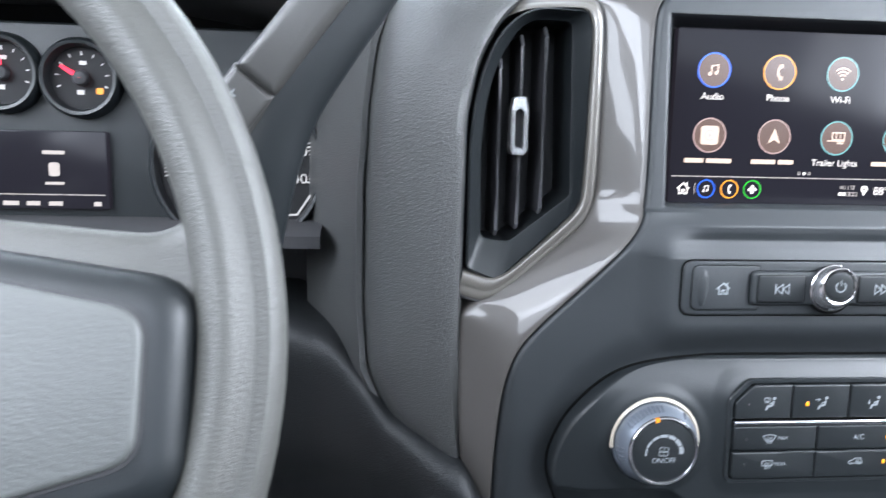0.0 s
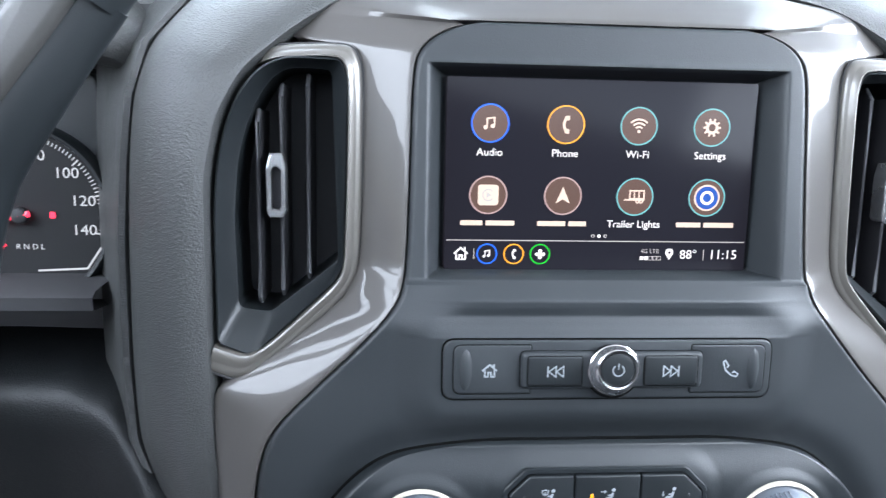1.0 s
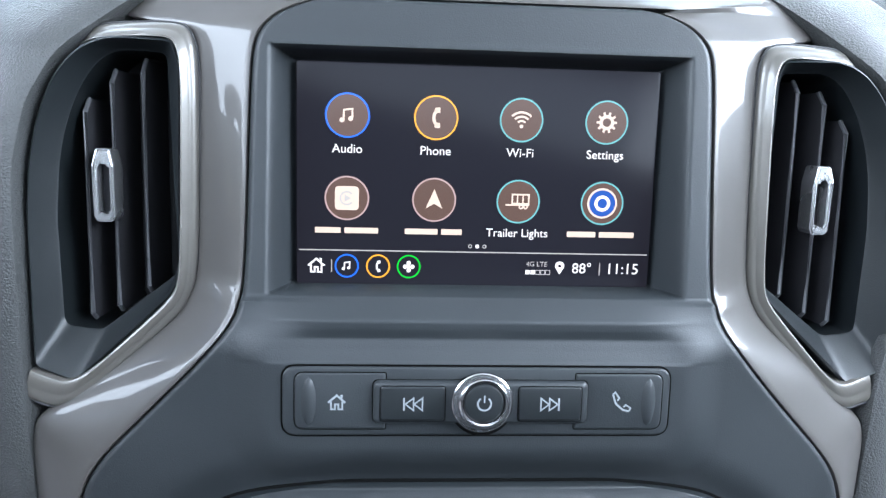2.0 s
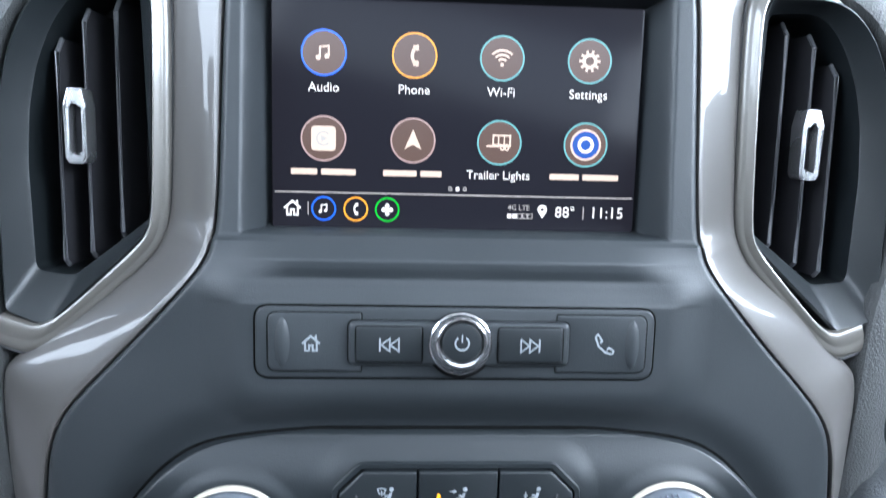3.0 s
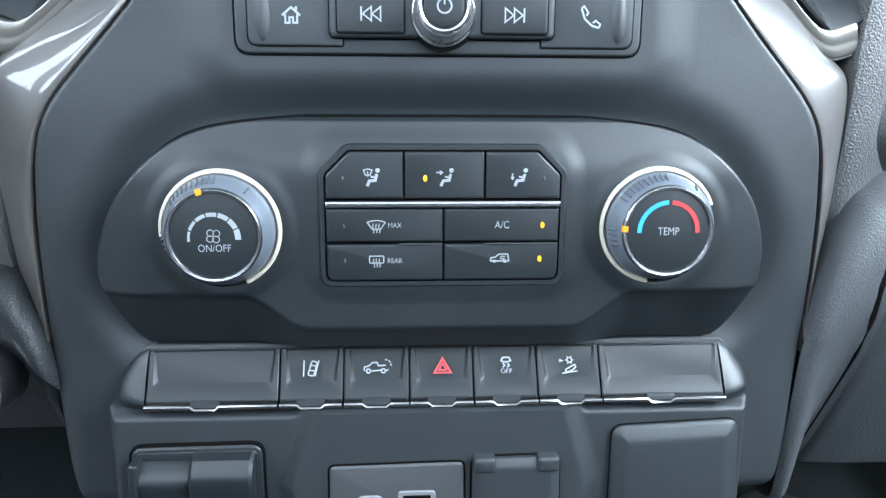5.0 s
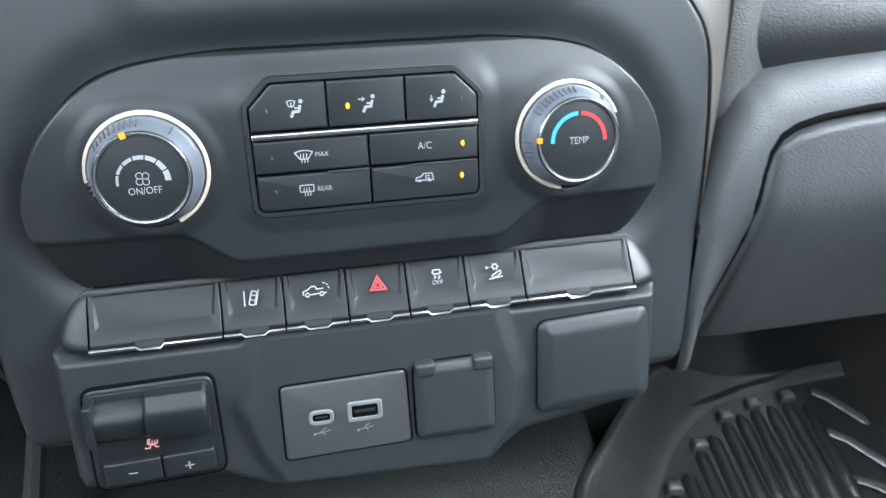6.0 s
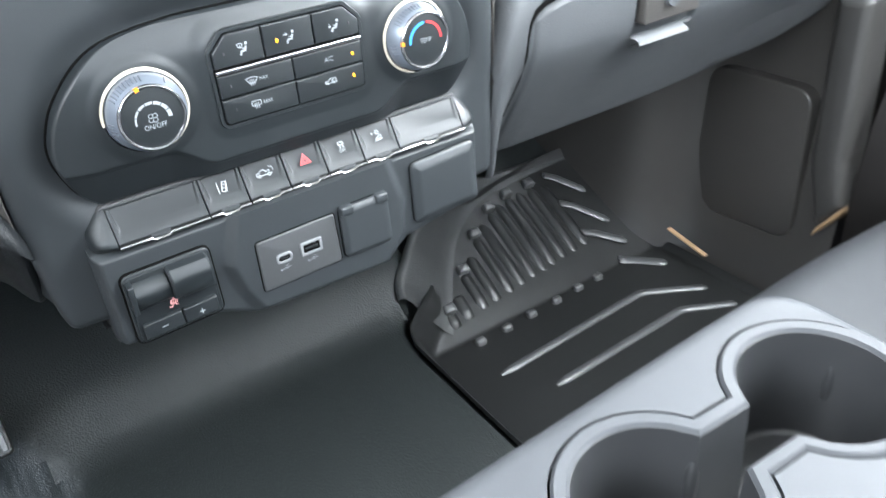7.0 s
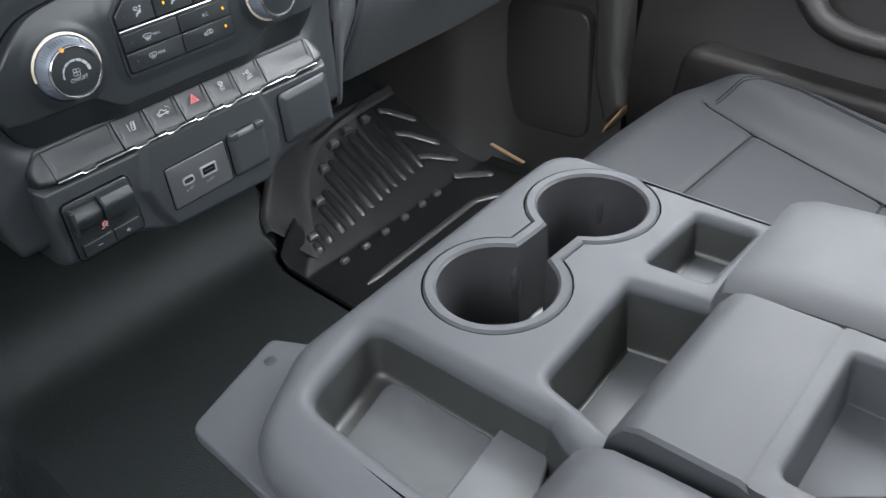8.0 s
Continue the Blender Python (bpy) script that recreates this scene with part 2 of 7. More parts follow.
def well(bm, rim, poly, w, depth, lip, m, taper=0.0, floor_lip=0.004, bottom=True):
    """From a hole's rim loop: a rounded lip, a wall and a floor."""
    last = rim
    for i in range(1, 5):
        a = i / 4 * math.pi / 2
        now = loop(bm, inset(poly, lip * math.sin(a)), w - lip * (1 - math.cos(a)), m)
        bridge(bm, last, now)
        last = now
    for i in range(5):
        a = i / 4 * math.pi / 2
        now = loop(bm, inset(poly, lip + taper + floor_lip * (1 - math.cos(a))), w - depth + floor_lip * (1 - math.sin(a)), m)
        bridge(bm, last, now)
        last = now
    if bottom:
        bm.faces.new(last)


def annulus(bm, u, v, r0, r1, w, m=FACE, a0=0.0, a1=360.0, n=48):
    full = a1 - a0 >= 359.9
    k = n if full else n + 1
    angs = [radians(a0 + (a1 - a0) * i / n) for i in range(k)]
    a = [bm.verts.new(m @ Vector((u + r0 * math.cos(t), v + r0 * math.sin(t), w))) for t in angs]
    b = [bm.verts.new(m @ Vector((u + r1 * math.cos(t), v + r1 * math.sin(t), w))) for t in angs]
    bridge(bm, a, b, full)
    return bm


def lathe(bm, u, v, profile, m=FACE, n=56, a0=0.0, a1=360.0):
    """Turns a profile of (radius, w) round the axis at (u, v)."""
    full = a1 - a0 >= 359.9
    k = n if full else n + 1
    last = None
    for r, w in profile:
        now = [bm.verts.new(m @ Vector((u + r * math.cos(radians(a0 + (a1 - a0) * i / n)), v + r * math.sin(radians(a0 + (a1 - a0) * i / n)), w))) for i in range(k)]
        if last:
            bridge(bm, last, now, full)
        last = now
    return bm


def stroke(bm, pts, width, w, m=FACE, closed=False):
    """A flat printed line through the points."""
    k = len(pts)
    a, b = [], []
    for i in range(k):
        p = Vector(pts[i])
        q0 = Vector(pts[i - 1]) if (i or closed) else None
        q1 = Vector(pts[(i + 1) % k]) if (i < k - 1 or closed) else None
        d0 = (p - q0).normalized() if q0 is not None else (q1 - p).normalized()
        d1 = (q1 - p).normalized() if q1 is not None else d0
        n0, n1 = Vector((-d0.y, d0.x)), Vector((-d1.y, d1.x))
        mm = n0 + n1
        mm = mm.normalized() if mm.length > 1e-6 else n0
        h = width / 2 / max(0.45, mm.dot(n0))
        for side, s in ((a, 1), (b, -1)):
            q = p + mm * h * s
            side.append(bm.verts.new(m @ Vector((q.x, q.y, w))))
    bridge(bm, a, b, closed)
    return bm


def fill(bm, poly, w, m=FACE):
    bm.faces.new(loop(bm, poly, w, m))
    return bm


def loft(bm, sections, closed=False, cap=False):
    rows = [[bm.verts.new(Vector(p)) for p in s] for s in sections]
    for a, b in zip(rows, rows[1:]):
        bridge(bm, a, b, closed)
    if cap:
        for r in (rows[0], rows[-1]):
            bm.faces.new(r)
    return rows


def tube(bm, path, r, n=8, closed=False, flat=1.0, up=(0, 0, 1), cap=True):
    """A round or oval bar along a path; r is one radius or one for each point."""
    k = len(path)
    rows = []
    for i in range(k):
        p = Vector(path[i])
        a = Vector(path[i - 1]) if (i or closed) else p
        b = Vector(path[(i + 1) % k]) if (i < k - 1 or closed) else p
        t = (b - a).normalized()
        s = t.cross(Vector(up))
        s = s.normalized() if s.length > 1e-6 else t.orthogonal().normalized()
        o = s.cross(t)
        rr = r[i] if isinstance(r, (list, tuple)) else r
        rows.append([bm.verts.new(p + s * rr * math.cos(2 * math.pi * j / n) + o * rr * flat * math.sin(2 * math.pi * j / n)) for j in range(n)])
    for i in range(k if closed else k - 1):
        bridge(bm, rows[i], rows[(i + 1) % k])
    if cap and not closed:
        bm.faces.new(rows[0])
        bm.faces.new(rows[-1])
    return bm


def smooth(a, b, x):
    t = max(0.0, min(1.0, (x - a) / (b - a)))
    return t * t * (3 - 2 * t)


def rect_dist(u, v, u0, v0, u1, v1, r=0.0):
    """Signed distance to a rounded rectangle, negative inside."""
    du, dv = abs(u - (u0 + u1) / 2) - (u1 - u0) / 2 + r, abs(v - (v0 + v1) / 2) - (v1 - v0) / 2 + r
    return math.hypot(max(du, 0), max(dv, 0)) + min(max(du, dv), 0) - r


def steps_of(table, x):
    """Reads a piecewise linear table of (x, value)."""
    if x <= table[0][0]:
        return table[0][1]
    for (a, p), (b, q) in zip(table, table[1:]):
        if x <= b:
            return p + (q - p) * (x - a) / (b - a)
    return table[-1][1]


def relief(bm, rows, cols, place, back=None):
    """A moulded sheet: place(i/rows, j/cols) gives each point; back turns its rim away by so much in y."""
    grid = [[bm.verts.new(place(i / rows, j / cols)) for j in range(cols + 1)] for i in range(rows + 1)]
    for a, b in zip(grid, grid[1:]):
        bridge(bm, a, b, False)
    if back:
        rim = grid[0] + [r[-1] for r in grid[1:]] + grid[-1][-2::-1] + [r[0] for r in grid[-2:0:-1]]
        far = [bm.verts.new(v.co + Vector(back)) for v in rim]
        bridge(bm, rim, far)
    return grid


TEXTS = []


def text(words, u, v, size, w, mat, parent, m=FACE, align="CENTER", name="lettering", wide=1.0):
    """Lettering in the built-in font, centred on (u, v)."""
    c = bpy.data.curves.new(name, "FONT")
    c.body, c.size, c.align_x, c.align_y, c.resolution_u = words, size, align, "CENTER", 3
    ob = new(name, c)
    TEXTS.append((ob, m @ Matrix.Translation((u, v, w)) @ Matrix.Diagonal((wide, 1, 1, 1)), mat, parent, name))


def finish_texts():
    deps = bpy.context.evaluated_depsgraph_get()
    for ob, m, mat, parent, name in TEXTS:
        me = bpy.data.meshes.new_from_object(ob.evaluated_get(deps))
        me.transform(m)
        me.materials.clear()
        me.materials.append(mat)
        flat = new(name, me)
        flat.parent = parent
        if parent.type == "EMPTY":
            flat.matrix_parent_inverse = Matrix.Translation(-parent.location)
        data = ob.data
        bpy.data.objects.remove(ob)
        bpy.data.curves.remove(data)

# ---- the cab round it ----
def sheet(name, pts, mat, label, kind="structure", thick=(0, 0, -0.03)):
    """A flat panel with thickness, from its outline in space."""
    bm = bmesh.new()
    a = [bm.verts.new(Vector(p)) for p in pts]
    b = [bm.verts.new(Vector(p) + Vector(thick)) for p in pts]
    bm.faces.new(a)
    bm.faces.new(b)
    bridge(bm, a, b)
    return tagged(part(name, bm, mat), label, name.split("_")[0], kind=kind)


def floor_height(x, y):
    flare = 0.07 * smooth(0.27, 0.42, y)
    hump = 0.075 * (1 - smooth(0.212 + flare, 0.238 + flare, abs(x)))
    toe = 0.55 * max(0.0, y - 0.30) ** 1.0 * smooth(0.30, 0.40, y)
    return hump + toe - 0.004


bm = bmesh.new()
relief(bm, 90, 150, lambda i, j: Vector((-0.86 + 1.72 * j, -1.62 + 2.28 * i, floor_height(-0.86 + 1.72 * j, -1.62 + 2.28 * i))), back=(0, 0, -0.05))
tagged(part("floor", bm, VINYL), "black grained vinyl cab floor with a low tunnel hump", "floor", kind="structure")
sheet("wall_front", [(-0.86, 0.66, -0.05), (0.86, 0.66, -0.05), (0.86, 0.66, 0.90), (-0.86, 0.66, 0.90)], BLACK, "dark firewall behind the dashboard", thick=(0, 0.03, 0))
sheet("wall_rear", [(-0.86, -1.62, -0.05), (0.86, -1.62, -0.05), (0.86, -1.62, 0.92), (-0.86, -1.62, 0.92)], DOOR, "dark rear cab wall", thick=(0, -0.03, 0))
sheet("wall_left", [(-0.88, -1.62, -0.05), (-0.88, -0.75, -0.05), (-0.88, -0.75, 0.88), (-0.88, -1.62, 0.88)], DOOR, "dark plastic lower wall of the driver side", thick=(-0.04, 0, 0))
sheet("wall_right", [(0.90, -1.62, -0.05), (0.90, 0.66, -0.05), (0.90, 0.66, 0.88), (0.90, -1.62, 0.88)], DOOR, "dark plastic lower wall of the passenger side", thick=(0.04, 0, 0))
sheet("wall_left_front", [(-0.88, 0.25, -0.05), (-0.88, 0.66, -0.05), (-0.88, 0.66, 0.88), (-0.88, 0.25, 0.88)], DOOR, "dark side wall ahead of the open driver door", thick=(-0.04, 0, 0))
sheet("ceiling", [(-0.80, -1.50, 1.33), (0.80, -1.50, 1.33), (0.80, 0.14, 1.36), (-0.80, 0.14, 1.36)], HEADLINER, "grey cloth headliner", thick=(0, 0, 0.04))


def post(name, a, b, r):
    bm = bmesh.new()
    tube(bm, [a, tuple((Vector(a) + Vector(b)) / 2), b], r, 10, flat=0.7)
    return tagged(part(name, bm, HEADLINER), "grey padded window pillar of the cab", "pillar", kind="structure")


for s in (-1, 1):
    post("trim_pillar", (s * 0.86, 0.66, 0.88), (s * 0.76, 0.12, 1.36), 0.045)
    post("trim_pillar", (s * 0.89, -0.72, 0.88), (s * 0.80, -0.72, 1.35), 0.05)
    post("trim_pillar", (s * 0.87, -1.58, 0.90), (s * 0.79, -1.48, 1.35), 0.07)
post("trim_header", (-0.78, 0.13, 1.36), (0.78, 0.13, 1.36), 0.03)
post("trim_header", (-0.78, -1.50, 1.34), (0.78, -1.50, 1.34), 0.03)


def pane(name, pts, label):
    ob = sheet(name, pts, GLASS, label, thick=(0, 0.004, 0.004))
    ob.visible_shadow = False


pane("window_1", [(-0.84, 0.66, 0.905), (0.84, 0.66, 0.905), (0.75, 0.15, 1.35), (-0.75, 0.15, 1.35)], "clear sloping windshield glass")

# ground outside, to the horizon
bm = bmesh.new()
fill(bm, [(-600, -600), (600, -600), (600, 600), (-600, 600)], -0.62, TOP)
GROUND = material("pale_paved_ground", (0.30, 0.29, 0.28), 0.85, grain=0.4, size=60, wear=0.3)
tagged(part("ground", bm, GROUND), "pale paved ground outside the truck", "ground", kind="structure")

# ---- dashboard ----
dash = thing("dashboard", (0, 0.1, 0.45), "charcoal truck dashboard with grained pad and glossy taupe arch", "dashboard")

def mirrored(rows):
    return rows + [(-a, b, c, -d, e, f) for a, b, c, d, e, f in rows[-2::-1]]


def refine(rows, n):
    out = []
    for a, b in zip(rows, rows[1:]):
        out += [tuple(p + (q - p) * k / n for p, q in zip(a, b)) for k in range(n)]
    return out + [rows[-1]]


def eased(rows, times=2):
    for _ in range(times):
        rows = [rows[0]] + [tuple((p + 2 * q + r) / 4 for p, q, r in zip(rows[i - 1], rows[i], rows[i + 1])) for i in range(1, len(rows) - 1)] + [rows[-1]]
    return rows


HALF = [(0.435, 0.1480), (0.440, 0.1600), (0.450, 0.1690), (0.465, 0.1735), (0.50, 0.1765), (0.551, 0.1775), (0.60, 0.1755), (0.625, 0.1705), (0.640, 0.163), (0.668, 0.1345), (0.699, 0.1060),
        (0.712, 0.1005), (0.767, 0.0995), (0.813, 0.0985), (0.822, 0.0958), (0.829, 0.0888), (0.834, 0.0775), (0.836, 0.066)]
HALF = eased(refine(HALF, 4), 5)
CLIM = [(0.533, 0.1290), (0.537, 0.1340), (0.5455, 0.1385), (0.5525, 0.1412), (0.560, 0.1437), (0.567, 0.1450), (0.576, 0.1448), (0.585, 0.1422), (0.595, 0.1384), (0.606, 0.1300),
        (0.617, 0.1195), (0.6255, 0.1070), (0.630, 0.0900), (0.6325, 0.0600)]
CLIM = eased(refine(CLIM, 4), 6)


def clim_mid(z):
    """Middle line of the climate panel, which leans a little outwards at its foot."""
    return -0.0012 - 0.0013 * (1 - smooth(0.560, 0.600, z))


SHELF = [(0.688, 0.0028), (0.693, 0.0050), (0.6975, 0.0066), (0.7015, 0.0055), (0.7050, 0.0052), (0.7140, 0.0135), (0.760, 0.0180), (0.820, 0.0235), (0.836, 0.0245)]


def edge_dist(x, z):
    """Distance from the climate panel's outline, inside negative."""
    best = 1.0
    rows = CLIM + [(0.6325, 0.0)]
    for (z0, x0), (z1, x1) in zip(rows, rows[1:]):
        dx, dz = x1 - x0, z1 - z0
        k = max(0.0, min(1.0, ((x - x0) * dx + (z - z0) * dz) / (dx * dx + dz * dz)))
        best = min(best, math.hypot(x - x0 - k * dx, z - z0 - k * dz))
    inside = z < 0.533 and x < 0.1235 or 0.533 <= z < 0.6325 and x < steps_of(CLIM, z)
    return -best if inside else best


def stack_y(x, z):
    """Depth of the moulded centre panel."""
    y = 0.006 + 0.006 * (1 - smooth(0.50, 0.60, z))
    y += 0.010 * smooth(0.085, 0.18, abs(x)) * (1 - smooth(0.66, 0.72, z))
    # soft surround of the radio keys
    d = rect_dist(x, z, -0.089, 0.650, 0.087, 0.700, 0.010)
    y -= 0.0036 * (1 - smooth(-0.002, 0.018, d)) * (1 - smooth(0.696, 0.706, z))
    # shelf below the screen, its underside falling back
    k = 1 - smooth(0.062, 0.106, abs(x))
    y = y + (steps_of(SHELF, z) - y) * (k if z < 0.712 else 1.0) if z > 0.688 else y
    if z <= 0.712 and z > 0.688:
        y += (1 - k) * 0.004 * smooth(0.690, 0.712, z)
    # frame round the screen, sloping in
    t = min((x + 0.0915) / 0.0105, (0.0880 - x) / 0.0105, (0.8170 - z) / 0.0060, (z - 0.7142) / 0.0010)
    y += (0.0400 - y) * smooth(0.0, 1.0, t)
    # dip that leads into the climate panel
    if 0.50 < z < 0.668:
        d = edge_dist(abs(x - clim_mid(z)), z)
        y += 0.0060 * (1 - smooth(-0.001, 0.024, d)) ** 2 * smooth(0.500, 0.54, z) + 0.012 * (1 - smooth(-0.0045, -0.0025, d))
    # pocket of the radio keys
    d = rect_dist(x, z, -0.0800, 0.6600, 0.0765, 0.6845, 0.0040)
    y += 0.012 * (1 - smooth(-0.0004, 0.0006, d))
    y += 0.030 * (1 - smooth(0.435, 0.462, z)) ** 2
    # rounded shoulder towards the flanks
    y += 0.006 * smooth(0.160, 0.179, abs(x + 0.002)) ** 2 * (1 - smooth(0.60, 0.64, z))
    return y


bm = bmesh.new()
Z0, Z1 = 0.435, 0.836


def panel_mid(z):
    return 0.0012 - 0.0008 * smooth(0.66, 0.72, z)


def stack_place(i, j):
    z = Z0 + (Z1 - Z0) * i
    half = steps_of(HALF, z) - 0.0012
    x = -half + 2 * half * j - panel_mid(z)
    edge = min(j, 1 - j) * 2 * half
    e2 = min(edge, (Z1 - z) * 2 if z > 0.8 else 1)
    return Vector((x, stack_y(x, z) + 0.0022 * (1 - smooth(0, 0.0028, e2)) ** 2, z))


relief(bm, 500, 260, stack_place, back=(0, 0.03, 0))
part("center_panel", bm, PLASTIC, dash, "satin charcoal moulded centre panel", angle=50)

# glossy arch round the centre panel: (inner x, z, y, outer x, z, y)
ARCH = [(-0.1800, 0.520, 0.034, -0.1890, 0.524, 0.044), (-0.1798, 0.556, 0.025, -0.1945, 0.566, 0.039), (-0.1775, 0.600, 0.020, -0.1975, 0.600, 0.038), (-0.1712, 0.627, 0.017, -0.1985, 0.640, 0.036),
        (-0.1655, 0.6415, 0.016, -0.1960, 0.653, 0.035), (-0.1360, 0.6695, 0.012, -0.1660, 0.6725, 0.033), (-0.1068, 0.6995, 0.009, -0.1310, 0.7010, 0.033),
        (-0.1012, 0.7125, 0.010, -0.1235, 0.7180, 0.034), (-0.1003, 0.767, 0.016, -0.1225, 0.767, 0.036), (-0.0992, 0.8135, 0.021, -0.1225, 0.8130, 0.038),
        (-0.0968, 0.8230, 0.022, -0.1265, 0.8245, 0.040), (-0.0890, 0.8315, 0.023, -0.1640, 0.8300, 0.060), (-0.0765, 0.8365, 0.024, -0.1375, 0.8508, 0.060),
        (-0.0500, 0.8385, 0.024, -0.0800, 0.8590, 0.055), (0.0, 0.8390, 0.024, 0.0, 0.8613, 0.052)]


def strip(bm, rows, profile):
    """A moulded strip: each row gives its inner and outer edge; the profile bows it towards the seats."""
    sections = []
    for a, b, c, d, e, f in rows:
        p, q = Vector((a, c, b)), Vector((d, f, e))
        s = [p + Vector((0, 0.02, 0))]
        for t, bow in profile:
            s.append(p.lerp(q, t) + Vector((0, -bow, 0)))
        s.append(q + Vector((0, 0.02, 0)))
        sections.append(s)
    loft(bm, sections)


def along_panel(row):
    """Sets the arch's inner edge against the centre panel, with a thin seam."""
    a, b, c, d, e, f = row
    s = 1 if a > 0 else -1
    d -= 0.0085 * smooth(0.150, 0.190, d) * (1 - smooth(0.66, 0.70, e))
    if b < 0.8352:
        a = s * (steps_of(HALF, b) - 0.0004) - panel_mid(b)
        c = stack_y(s * (abs(a) - 0.003), min(b, 0.8340)) + 0.0016
    else:
        b = 0.8364
        c = stack_y(a, 0.8340) + 0.0016
    return a, b, c, d, e, f


bm = bmesh.new()
strip(bm, [along_panel(r) for r in eased(refine(mirrored(ARCH), 8), 6)], [(0, -0.001), (0.015, 0.0002), (0.05, 0.0008), (0.12, 0.0011), (0.35, 0.0013), (0.65, 0.0013), (0.88, 0.0011), (0.96, 0.0006), (1, -0.001)])
part("trim_arch", bm, TRIM, dash, "glossy taupe metallic trim arch")

# grained pad that frames vents and arch
PADROWS = [(-0.1915, 0.536, 0.046, -0.1900, 0.533, 0.052), (-0.1930, 0.560, 0.042, -0.2120, 0.556, 0.062), (-0.1945, 0.590, 0.038, -0.2360, 0.577, 0.072), (-0.1955, 0.620, 0.034, -0.2490, 0.605, 0.078),
           (-0.1965, 0.660, 0.031, -0.2520, 0.650, 0.080), (-0.1965, 0.720, 0.029, -0.2515, 0.720, 0.080), (-0.1965, 0.760, 0.028, -0.2490, 0.765, 0.079), (-0.1900, 0.790, 0.030, -0.2445, 0.800, 0.077),
           (-0.1780, 0.812, 0.034, -0.2360, 0.828, 0.082), (-0.1540, 0.834, 0.050, -0.2160, 0.856, 0.100), (-0.1285, 0.8505, 0.057, -0.1780, 0.885, 0.130),
           (-0.0800, 0.8605, 0.056, -0.1000, 0.903, 0.160), (0.0, 0.8629, 0.053, 0.0, 0.908, 0.175)]
bm = bmesh.new()
strip(bm, [(a - (0.0085 * (1 - smooth(0.66, 0.73, b)) if a > 0.15 else 0), b, c, d, e, f) for a, b, c, d, e, f in eased(refine(mirrored(PADROWS), 6), 3)], [(0, -0.006), (0.04, 0.001), (0.12, 0.006), (0.3, 0.0105), (0.55, 0.0115), (0.78, 0.009), (0.92, 0.004), (1, -0.003)])
part("dash_pad", bm, PAD, dash, "black leather-grained dash pad")

# slope from the pad down to the gauges, its rounded ridge, and the hood
bm = bmesh.new()
sec = []
for z, k, q in ((0.533, -0.024, 0.062), (0.556, -0.016, 0.040), (0.577, -0.007, 0.016), (0.605, -0.001, 0.003), (0.650, 0, 0), (0.72, 0, 0), (0.765, 0, 0.003), (0.800, -0.001, 0.0075),
                (0.828, 0.004, 0.016), (0.856, 0.022, 0.036), (0.885, 0.05, 0.074)):
    sec.append([(-0.2490 + q, 0.088 + k, z), (-0.2525 + q, 0.079 + k, z), (-0.2560 + q, 0.0785 + k, z), (-0.2590 + q, 0.084 + k, z), (-0.2660 + q, 0.101 + k, z), (-0.2780 + q * 0.7, 0.126 + k, z), (-0.2910 + q * 0.3, 0.150, z), (-0.2910, 0.20, z)])
loft(bm, sec)
part("cluster_slope", bm, PAD, dash)

bm = bmesh.new()
sec = []
for x in [-0.243 - 0.02 * i for i in range(25)]:
    arch = 0.030 * math.sin(math.pi * max(0, min(1, (-x - 0.243) / 0.46)))
    z = 0.801 + arch + 0.012 * smooth(0.243, 0.27, -x)
    k = 0.045 * (1 - smooth(0.243, 0.300, -x)) ** 1.5
    sec.append([(x, 0.22, z - 0.006), (x, 0.092 + k, z), (x, 0.080 + k, z + 0.005), (x, 0.073 + k, z + 0.016), (x, 0.077 + k, z + 0.028), (x, 0.096 + k, z + 0.038), (x, 0.22, z + 0.062), (x, 0.40, z + 0.064)])
loft(bm, sec)
part("cluster_hood", bm, PAD, dash, "black grained hood over the gauges")

# top of the dashboard up to the glass
bm = bmesh.new()
relief(bm, 20, 40, lambda i, j: Vector((-0.84 + 1.68 * j, 0.15 + 0.52 * i, 0.896 + 0.012 * math.sin(math.pi * i) - 0.05 * max(0, abs(-0.84 + 1.68 * j) - 0.25) * (1 - i))), back=(0, 0, -0.05))
part("dash_top", bm, PAD, dash)

# lower dashboard on the passenger side: upper face, roll, and knee face
bm = bmesh.new()
sec = []
for i in range(33):
    x = 0.196 + 0.654 * (i / 32) ** 1.3
    k = smooth(0.196, 0.30, x)
    back = 0.05 * smooth(0.60, 0.85, x)
    ring = [(x, 0.155 + back, 0.885), (x, 0.085 + 0.03 * k + back, 0.855), (x, 0.062 + 0.03 * k + back, 0.80), (x, 0.052 + 0.02 * k + back, 0.72), (x, 0.040 + 0.008 * k + back, 0.66), (x, 0.036 + back, 0.632), (x, 0.037 + back, 0.618), (x, 0.046 + back, 0.604)]
    sec.append(eased(refine(ring, 3), 3))
loft(bm, sec)
part("upper_panel", bm, KNEE_SHADED, dash, "grained passenger dash panel with overhang shade painted in")

def fold(z):
    """How far the passenger side leans back below its soft crease."""
    d = 0.537 - z
    return 0.62 * 0.5 * (d + math.sqrt(d * d + 0.00016))


